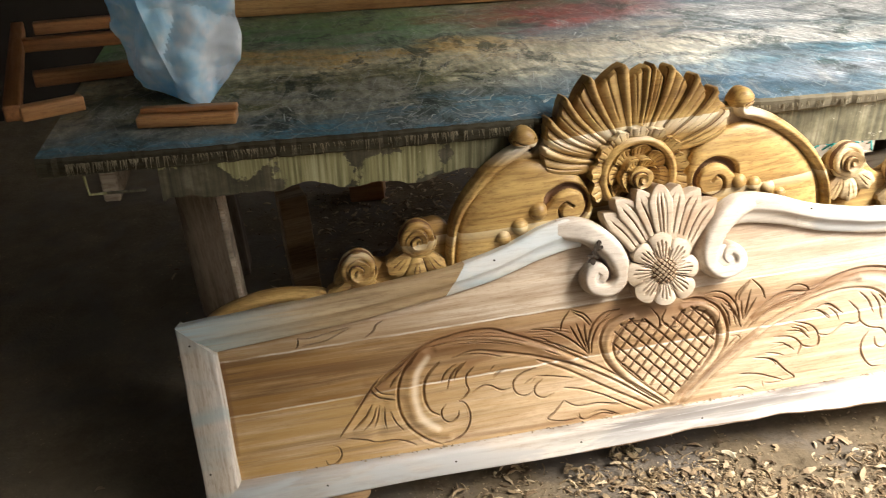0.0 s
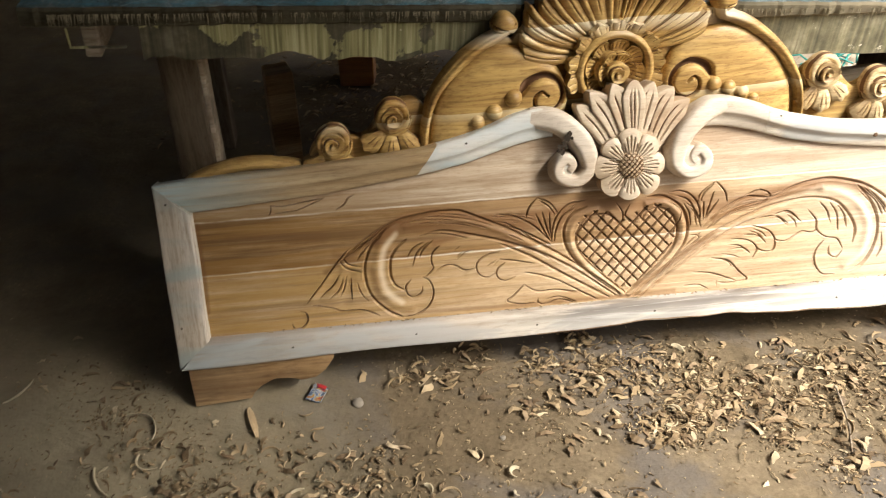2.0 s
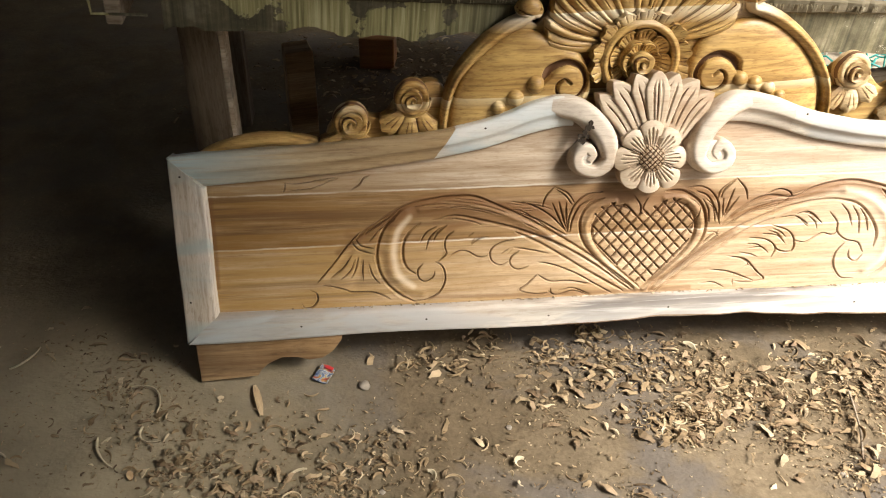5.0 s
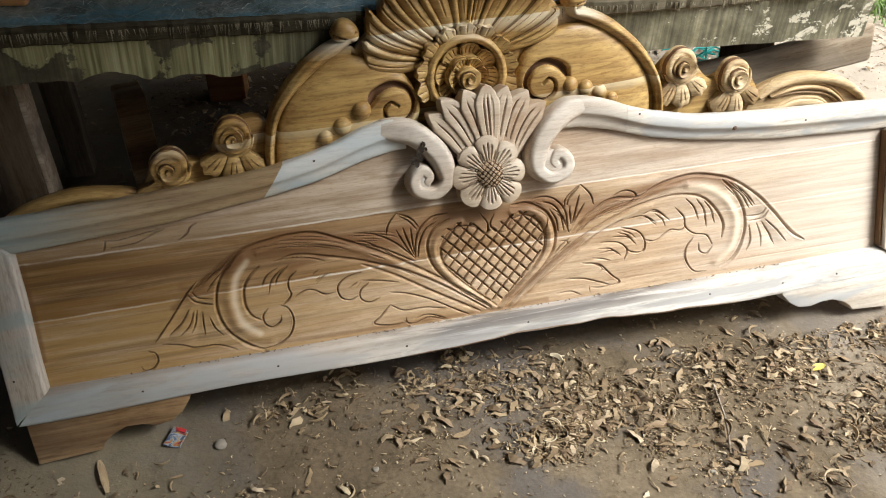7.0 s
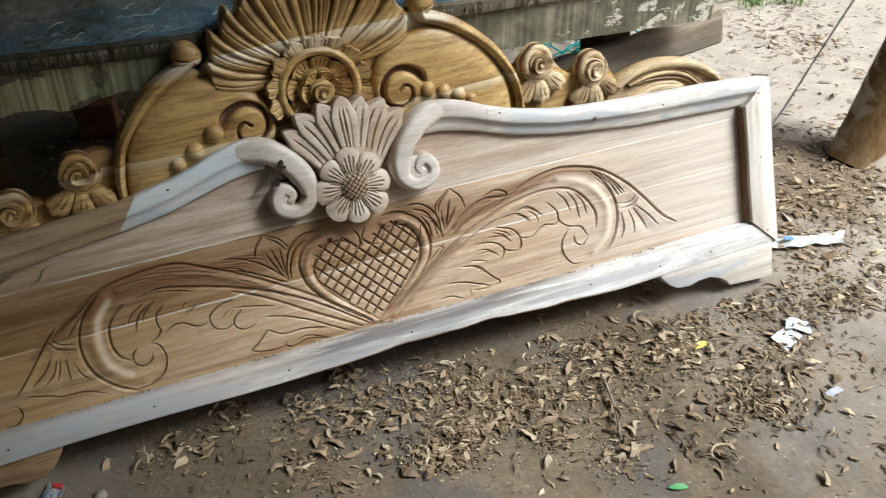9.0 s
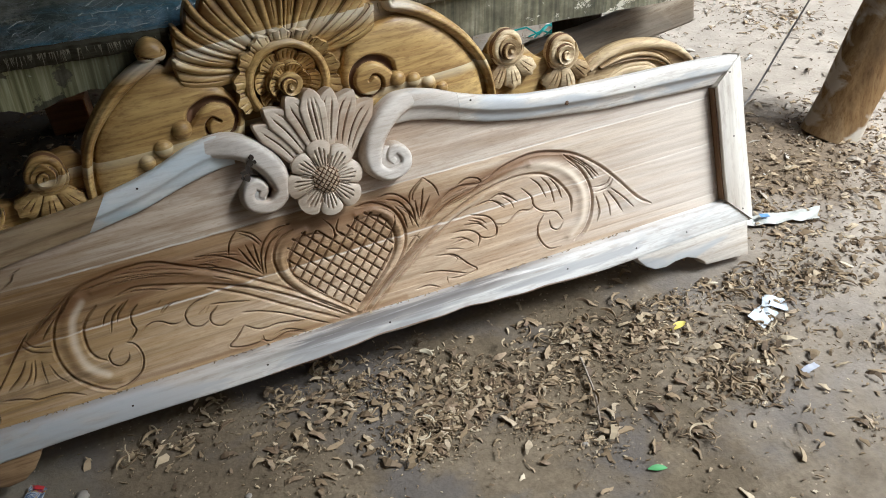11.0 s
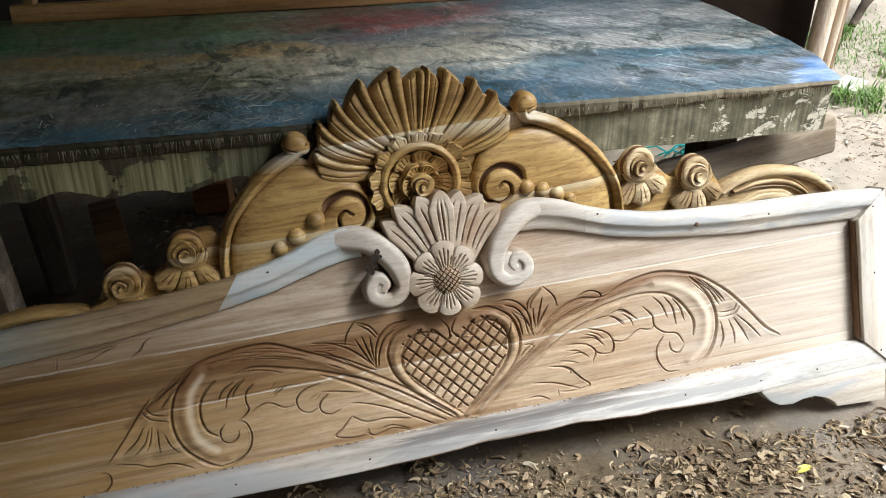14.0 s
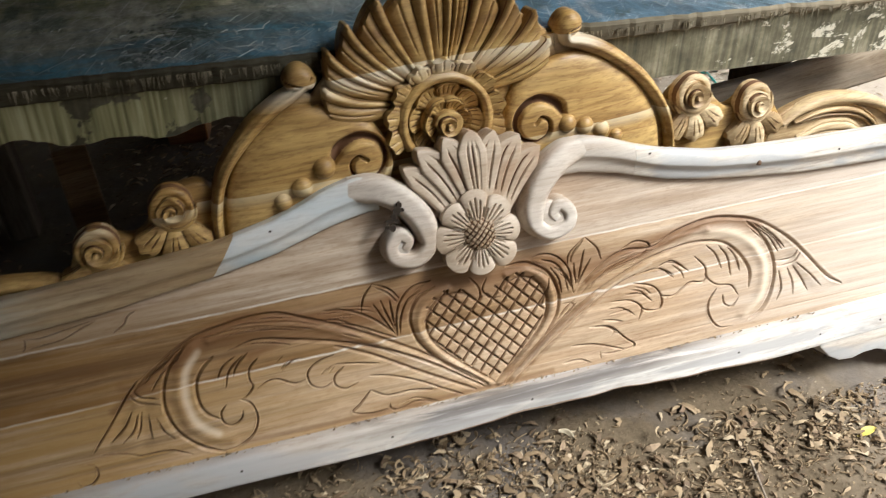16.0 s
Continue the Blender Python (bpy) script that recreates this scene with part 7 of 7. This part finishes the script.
def litter(name, label, count, seed, draw, size, mat="chips"):
    rs = random.Random(seed)
    buf = ([], [])
    k = 0
    while k < count:
        x, y = draw(rs)
        if blocked(x, y):
            continue
        L = size[0] + (size[1] - size[0]) * rs.random() ** 3.0
        w = min(0.013, L * (0.14 + 0.46 * rs.random() ** 1.3))
        shaving(buf, x, y, rough_ground(x, y) + 0.001 + 0.008 * rs.random() ** 3, L, w, 0.0007 + 0.0014 * rs.random(), 0.05 + 0.5 * rs.random() ** 2, rs.random() * 6.28, rs.gauss(0, 0.15), rs.gauss(0, 0.26), rs)
        k += 1
    ob = part(name, mesh_of(*buf), mat, smooth=False)
    tagged(ob, label, "wood shavings", kind="stuff")
    return ob


def heap(cx, cy, sx, sy):
    return lambda rs: (rs.gauss(cx, sx), rs.gauss(cy, sy))


def drawn(*heaps):
    tot = sum(h[0] for h in heaps)

    def f(rs):
        q = rs.random() * tot
        for wgt, h in heaps:
            if q < wgt:
                return h(rs)
            q -= wgt
        return heaps[-1][1](rs)
    return f


def clusters(n, seed, area, spread=(0.014, 0.05)):
    """Chips fall in uneven drifts: a draw from many small heaps inside an area."""
    rs = random.Random(seed)
    hs = [(rs.random() ** 2 + 0.08, *area(rs), rs.uniform(*spread)) for _ in range(n)]
    tot = sum(h[0] for h in hs)

    def f(rs2):
        q = rs2.random() * tot
        for wgt, x, y, s in hs:
            if q < wgt:
                return rs2.gauss(x, s * 1.3), rs2.gauss(y, s)
            q -= wgt
        return hs[0][1:3]
    return f


near = clusters(64, 31, drawn((5, heap(0.36, -0.17, 0.28, 0.13)), (4, heap(0.70, -0.12, 0.24, 0.15)), (2, heap(0.05, -0.13, 0.16, 0.07)), (1.6, heap(-0.3, -0.14, 0.25, 0.12))))
right = clusters(40, 32, drawn((3, heap(1.1, 0.02, 0.18, 0.2)), (3, heap(1.32, 0.28, 0.2, 0.15)), (3, lambda rs: (rs.uniform(0.95, 2.6), rs.uniform(0.2, 1.9)))), (0.04, 0.12))
left = clusters(22, 33, drawn((2, heap(-0.95, -0.18, 0.3, 0.16)), (1, heap(-0.5, -0.25, 0.3, 0.2))), (0.02, 0.06))
loose = lambda rs: (rs.uniform(-1.7, 1.7), rs.uniform(-0.8, 0.12))
litter("wood_shavings", "pale curled wood chips and shavings strewn over the earth", 2100, 21, drawn((5, near), (0.8, right), (1.1, heap(0.80, -0.22, 0.16, 0.12)), (1.0, left), (1.1, heap(0.5, -0.3, 0.4, 0.2)), (0.9, loose)), (0.006, 0.042))
litter("leaf_litter", "pale ochre chips and dry leaf bits over the earth by the tree", 1500, 25, right, (0.008, 0.040), "ochre")
litter("fine_crumbs", "fine wood crumbs and bits scattered over the earth", 12000, 22, drawn((4, near), (2, right), (1.2, left), (3, loose), (1, lambda rs: (rs.uniform(0.9, 2.6), rs.uniform(0.2, 2.0)))), (0.003, 0.011))
litter("shavings_under_table", "wood shavings heaped on the ground behind the table", 1500, 23, drawn((3, heap(-0.35, 1.35, 0.25, 0.25)), (2, lambda rs: (rs.uniform(-1.2, 1.1), rs.uniform(0.6, 2.3)))), (0.010, 0.040))

litter("yard_litter", "dry leaf bits and pale chips strewn over the sunlit yard", 3800, 24, drawn((4, clusters(90, 35, lambda rs: (rs.uniform(0.95, 3.4), rs.uniform(0.1, 3.6)), (0.05, 0.16))), (3, lambda rs: (rs.uniform(0.95, 3.2), rs.uniform(0.15, 3.4)))), (0.008, 0.050), "sandbits")


def curl(buf, x, y, z, R, deg, w, th, yaw, lean, rise=0.0):
    """A gouge curl: a strip bent to an arc that lies on its edge, leaning, thinner at the tips."""
    V, F = buf
    o = len(V)
    n = 10
    for k in range(n + 1):
        f = k / n
        a = yaw + math.radians(deg) * (f - 0.5)
        hw = w * (0.35 + 0.65 * math.sin(math.pi * min(1, 0.1 + f * 0.85)))
        for rr, zz in ((R, 0.0), (R + th, 0.0), (R + th + hw * lean, hw), (R + hw * lean, hw)):
            V.append((x + (rr - R * 0.6) * math.cos(a), y + (rr - R * 0.6) * math.sin(a), z + zz + rise * f))
    for k in range(n):
        for c in range(4):
            a0, a1 = o + 4 * k + c, o + 4 * k + (c + 1) % 4
            F.append((a0, a1, a1 + 4, a0 + 4))
    F += [(o, o + 3, o + 2, o + 1), (o + 4 * n, o + 4 * n + 1, o + 4 * n + 2, o + 4 * n + 3)]


def curl_litter(count, seed, draw, size=1.0, label="tan gouge curls in drifts on the earth"):
    rs = random.Random(seed)
    buf = ([], [])
    for _ in range(count):
        x, y = draw(rs)
        if blocked(x, y):
            continue
        curl(buf, x, y, rough_ground(x, y) + 0.010 * size * rs.random() ** 2, size * rs.uniform(0.006, 0.030), rs.uniform(50, 200) / size ** 0.6, (0.7 + 0.3 * size) * rs.uniform(0.002, 0.005), 0.0014, rs.random() * 6.28, rs.uniform(-0.2, 0.7), rs.uniform(-0.002, 0.008))
    tagged(part("gouge_curls", mesh_of(*buf), "chips", smooth=False), label, "wood shavings", kind="stuff")


drift = drawn(*[(wgt, heap(x, y, sp, sp * 0.7)) for wgt, x, y, sp in ((3, -0.92, -0.224, 0.035), (3, -0.80, -0.29, 0.04), (2, -0.70, -0.33, 0.05), (2, -0.54, -0.25, 0.05), (2, -0.46, -0.37, 0.05), (2, -0.66, -0.20, 0.07), (3, -0.13, 0.0, 0.05), (3, 0.02, -0.165, 0.05), (3, 0.12, -0.01, 0.06), (2, 0.25, -0.12, 0.09), (4, 0.45, -0.10, 0.10), (3, 0.55, -0.17, 0.09), (3, 0.64, -0.29, 0.06), (3, 0.86, -0.10, 0.07), (9, 1.15, 0.10, 0.15), (7, 1.4, 0.3, 0.2), (7, 1.22, -0.12, 0.13), (5, 1.0, -0.06, 0.08), (4, 1.62, 0.45, 0.16), (1.5, -1.3, -0.2, 0.2))])
tangle = drawn(*[(wgt, heap(x, y, sp, sp * 0.75)) for wgt, x, y, sp in ((3, 0.171, -0.059, 0.045), (2, 0.035, -0.162, 0.03), (2, 0.075, -0.155, 0.02), (2, 0.338, -0.033, 0.03), (4, 0.341, -0.149, 0.045), (3, 0.436, -0.070, 0.045), (2, 0.552, -0.127, 0.04), (4, 0.622, -0.303, 0.035), (3, 0.671, -0.321, 0.03), (2, 0.492, -0.388, 0.03), (4, 0.872, -0.107, 0.05), (3, 0.654, -0.073, 0.05), (3, 0.799, -0.063, 0.04), (2, 0.259, -0.132, 0.04), (2, 0.688, -0.377, 0.03), (2, -0.327, 0.068, 0.03), (3, -0.441, 0.019, 0.035), (3, -0.183, 0.030, 0.03), (3, -0.060, 0.010, 0.04), (2, -0.072, 0.088, 0.02))])
curl_litter(430, 41, drift)
curl_litter(330, 43, tangle, 2.5, "long tan gouge curls tangled in clumps on the earth")
strewn = drawn((3, heap(-0.92, -0.22, 0.07, 0.05)), (3, heap(-0.80, -0.30, 0.08, 0.05)), (2, heap(-0.66, -0.19, 0.09, 0.06)), (2, heap(-0.58, -0.36, 0.10, 0.06)), (2, heap(-1.05, -0.10, 0.10, 0.08)), (2, heap(-0.35, -0.26, 0.12, 0.08)), (2, lambda rs: (rs.uniform(-1.4, -0.2), rs.uniform(-0.5, 0.0))))
curl_litter(170, 47, strewn, 1.6, "thin tan gouge curls strewn over the pale floor")
litter("drift_chips", "small tan chips heaped in drifts on the earth", 2000, 42, drawn((3, drift), (2, tangle)), (0.006, 0.030))

# broad flakes that can be told apart
rs = random.Random(61)
flakes = []
for k in range(8):
    buf = ([], [])
    L = rs.uniform(0.018, 0.038)
    shaving(buf, 0, 0, 0, L, L * rs.uniform(0.28, 0.5), 0.0014, rs.uniform(0.1, 0.5), 0, 0, 0, rs)
    me = mesh_of(*buf)
    me.name = "wood_flake"
    me.materials.append(M["flake"])
    flakes.append(me)
where = drawn((5, near), (4, drift), (1, left))
for k in range(170):
    x, y = where(rs)
    if blocked(x, y):
        continue
    o = new("wood_flake", flakes[k % 8])
    o.matrix_basis = pose(x, y, rough_ground(x, y) + 0.003, rs.gauss(0, 14), rs.gauss(0, 10), rs.uniform(0, 360))
    tagged(o, "broad pale wood flake lying on the trodden earth", "wood flake", "broad wood flakes on the ground")

# single curls that stand out
def drape(buf, x, y):
    """Lets a curl follow the uneven earth that it lies on."""
    z0 = rough_ground(x, y)
    for k, (a, b2, c) in enumerate(buf[0]):
        buf[0][k] = (a, b2, c + rough_ground(x + a, y + b2) - z0 + 0.001)


for x, y, R, deg, yaw in ((-0.288, -0.254, 0.028, 180, 160), (-0.290, -0.300, 0.025, 90, 190), (-0.468, -0.276, 0.03, 100, 30), (0.106, 0.014, 0.06, 70, 45), (0.690, -0.350, 0.06, 90, 80), (0.036, -0.169, 0.030, 200, 240), (0.050, -0.150, 0.035, 120, 60)):
    buf = ([], [])
    curl(buf, 0, 0, 0, R, deg, 0.007, 0.0018, math.radians(yaw), 0.6, 0.006)
    drape(buf, x, y)
    o = part("wood_curl", mesh_of(*buf), "curl", smooth=False, m=pose(x, y, rough_ground(x, y) + 0.001))
    tagged(o, "curled tan wood shaving lying on the earth", "wood shaving", "single wood curls")
rs = random.Random(77)
for x0, y0, x1, y1, bend in ((-1.442, -0.065, -1.448, 0.039, 95), (-1.441, -0.109, -1.329, -0.143, 70), (-1.049, -0.015, -0.988, -0.082, 130), (-1.004, -0.118, -0.965, -0.156, -140), (-1.311, -0.446, -1.289, -0.414, 60), (-1.283, -0.404, -1.245, -0.426, 150), (-1.176, -0.428, -1.161, -0.385, -110), (-1.350, 0.057, -1.351, 0.129, 80), (-1.312, 0.060, -1.265, 0.115, -70), (-1.352, -0.085, -1.358, -0.031, 60), (-1.278, -0.164, -1.245, -0.173, 70), (-1.082, -0.141, -1.040, -0.214, -50), (-0.721, -0.261, -0.687, -0.239, 80), (-0.824, -0.428, -0.750, -0.401, 40), (-0.668, -0.227, -0.643, -0.248, 90), (-1.407, 0.016, -1.369, 0.020, -120), (-0.682, -0.354, -0.660, -0.366, 120), (-1.430, 0.000, -1.405, 0.028, 110)):
    chord, span = math.hypot(x1 - x0, y1 - y0), math.radians(abs(bend))
    R = chord / (2 * math.sin(span / 2))
    side = math.atan2(y1 - y0, x1 - x0) + math.copysign(math.pi / 2, bend)
    off = R * math.cos(span / 2)
    x, y = (x0 + x1) / 2 - off * math.cos(side), (y0 + y1) / 2 - off * math.sin(side)
    buf = ([], [])
    curl(buf, 0, 0, 0, R / 0.4, abs(bend), 0.0040 + 0.03 * chord, 0.0020, side, rs.uniform(0.1, 0.5), rs.uniform(0.0, 0.008))
    drape(buf, x, y)
    o = part("wood_curl", mesh_of(*buf), "curl", smooth=False, m=pose(x, y, rough_ground(x, y) + 0.001))
    tagged(o, "curled pale wood shaving lying on the pale floor", "wood shaving", "single wood curls")
for x, y, L, w, yaw in ((-0.793, -0.060, 0.085, 0.014, 105), (-1.338, -0.226, 0.045, 0.028, 60), (-1.005, -0.235, 0.022, 0.012, 110)):
    buf = ([], [])
    shaving(buf, 0, 0, 0, L, w, 0.003, 0.12, 0, 0, 0.15)
    o = part("wood_sliver", mesh_of(*buf), "foot", smooth=False, m=pose(x, y, rough_ground(x, y) + 0.003, 0, 0, yaw))
    tagged(o, "flat brown wood sliver lying on the earth", "wood sliver", "wood slivers")
# sawdust crumbs caught on the ledge of the bottom rail
rs = random.Random(8)
buf = ([], [])
for _ in range(130):
    u = rs.uniform(-0.75, 0.62)
    v = float(bot_hi(np.array([u]))[0])
    q = front.matrix_basis @ Vector((u, -0.002 - 0.008 * rs.random(), v + 0.0008))
    shaving(buf, q.x, q.y, q.z, 0.002 + 0.006 * rs.random() ** 2, 0.0015 + 0.002 * rs.random(), 0.001, 0.2, rs.random() * 6.28, rs.gauss(0, 0.3), -0.3, rs)
tagged(part("ledge_crumbs", mesh_of(*buf), "chips", smooth=False), "sawdust crumbs caught along the carved panel's lower ledge", "sawdust", kind="stuff")


def pebble(x, y, r, seed):
    bm = bmesh.new()
    bmesh.ops.create_icosphere(bm, subdivisions=3, radius=r)
    for v in bm.verts:
        v.co *= 1 + 0.25 * noise.noise(v.co * (1.2 / r) + Vector((seed, 0, 0)))
        v.co.z *= 0.55
    o = part("pebble", bm, "stone", m=pose(x, y, rough_ground(x, y) + r * 0.25, 0, 0, seed * 40))
    tagged(o, "small rounded grey-brown stone on the earth", "pebble", "pebbles on the ground")


for k, (x, y, r) in enumerate(((-0.58, -0.033, 0.012), (0.11, -0.13, 0.009), (-0.30, -0.16, 0.006), (0.30, -0.32, 0.007), (-0.55, -0.30, 0.006))):
    pebble(x, y, r, k)


def sheet(nx, ny, sx, sy, amp, seed, th=0.0012):
    """A crumpled scrap of thin plastic or paper, with thickness."""
    P = np.zeros((nx, ny, 3))
    for i in range(nx):
        for j in range(ny):
            a, b2 = (i / (nx - 1) - 0.5) * sx, (j / (ny - 1) - 0.5) * sy
            e = 1 + 0.25 * noise.noise(Vector((a * 20, b2 * 20, seed)))
            P[i, j] = (a * e, b2 * e, amp * (1.0 + noise.noise(Vector((a * 28, b2 * 28, seed + 3))) + 0.5 * noise.noise(Vector((a * 70, b2 * 70, seed)))))
    bm = bmesh.new()
    me = grid_mesh(P)
    bm.from_mesh(me)
    bpy.data.meshes.remove(me)
    bmesh.ops.solidify(bm, geom=bm.faces[:], thickness=th)
    return bm


def scrap(name, x, y, yaw, sx, sy, amp, seed, mat, label, cat):
    o = part(name, sheet(16, 10, sx, sy, amp, seed), mat, m=pose(x, y, rough_ground(x, y) + 0.002, 0, 0, yaw))
    tagged(o, label, cat)
    return o


s1 = scrap("plastic_scrap", 1.075, 0.085, -18, 0.22, 0.045, 0.010, 2, "cream", "crumpled cream plastic strip with a blue mark on the earth", "plastic scrap")
part("blue_mark", sheet(6, 6, 0.022, 0.014, 0.003, 5), "blue", s1, m=pose(-0.03, 0, 0.017))
s2 = scrap("paper_scrap", 0.815, -0.185, 20, 0.062, 0.042, 0.008, 4, "white", "torn white paper scrap among the wood chips", "paper scrap")
scrap("paper_scrap", 0.865, -0.160, -35, 0.05, 0.04, 0.008, 6, "white", "small torn white paper scrap among the wood chips", "paper scrap")
scrap("plastic_scrap", 0.80, -0.345, 10, 0.04, 0.014, 0.006, 8, "dull", "thin grey plastic scrap on the earth", "plastic scrap")
pk = empty("sachet", pose(-0.662, 0.004, rough_ground(-0.66, 0.0) + 0.002, 0, 0, -25), "small crumpled red, white and blue sachet on the earth", "sachet")
part("foil", sheet(12, 12, 0.032, 0.044, 0.006, 9, 0.002), "foil", pk)
part("print_band", sheet(10, 6, 0.016, 0.008, 0.003, 9, 0.001), "red", pk, "red printed band", m=pose(0.004, 0.016, 0.007))


def dry_leaf(x, y, yaw, L, mat, label):
    P = np.zeros((9, 5, 3))
    for i in range(9):
        s = i / 8
        w = 0.36 * L * math.sin(math.pi * min(1, s * 0.96 + 0.02)) ** 0.8
        for j in range(5):
            q = j / 2 - 1
            P[i, j] = ((s - 0.5) * L, q * w / 2, 0.12 * w * abs(q) + 0.05 * L * math.sin(math.pi * s))
    bm = bmesh.new()
    me = grid_mesh(P)
    bm.from_mesh(me)
    bpy.data.meshes.remove(me)
    bmesh.ops.solidify(bm, geom=bm.faces[:], thickness=0.0008)
    o = part("leaf", bm, mat, m=pose(x, y, rough_ground(x, y) + 0.004, 6, 0, yaw))
    tagged(o, label, "leaf")


dry_leaf(0.636, -0.133, 10, 0.045, "leafdry", "yellow dry leaf on the wood chips")
dry_leaf(0.388, -0.423, -20, 0.035, "leafgreen", "small green leaf on the earth")
tw = part("twig", tube_bm([tuple(p) for p in spline([(0.345, -0.30, 0.008), (0.372, -0.235, 0.010), (0.385, -0.190, 0.010), (0.400, -0.130, 0.009)], 0.02)], 0.0024, 6, 0.2), "old")
tagged(tw, "thin dry twig lying on the earth", "twig")
scrap("plastic_scrap", -1.69, 0.455, 15, 0.10, 0.03, 0.006, 12, "leafgreen", "dull green plastic scrap on the dark earth", "plastic scrap")
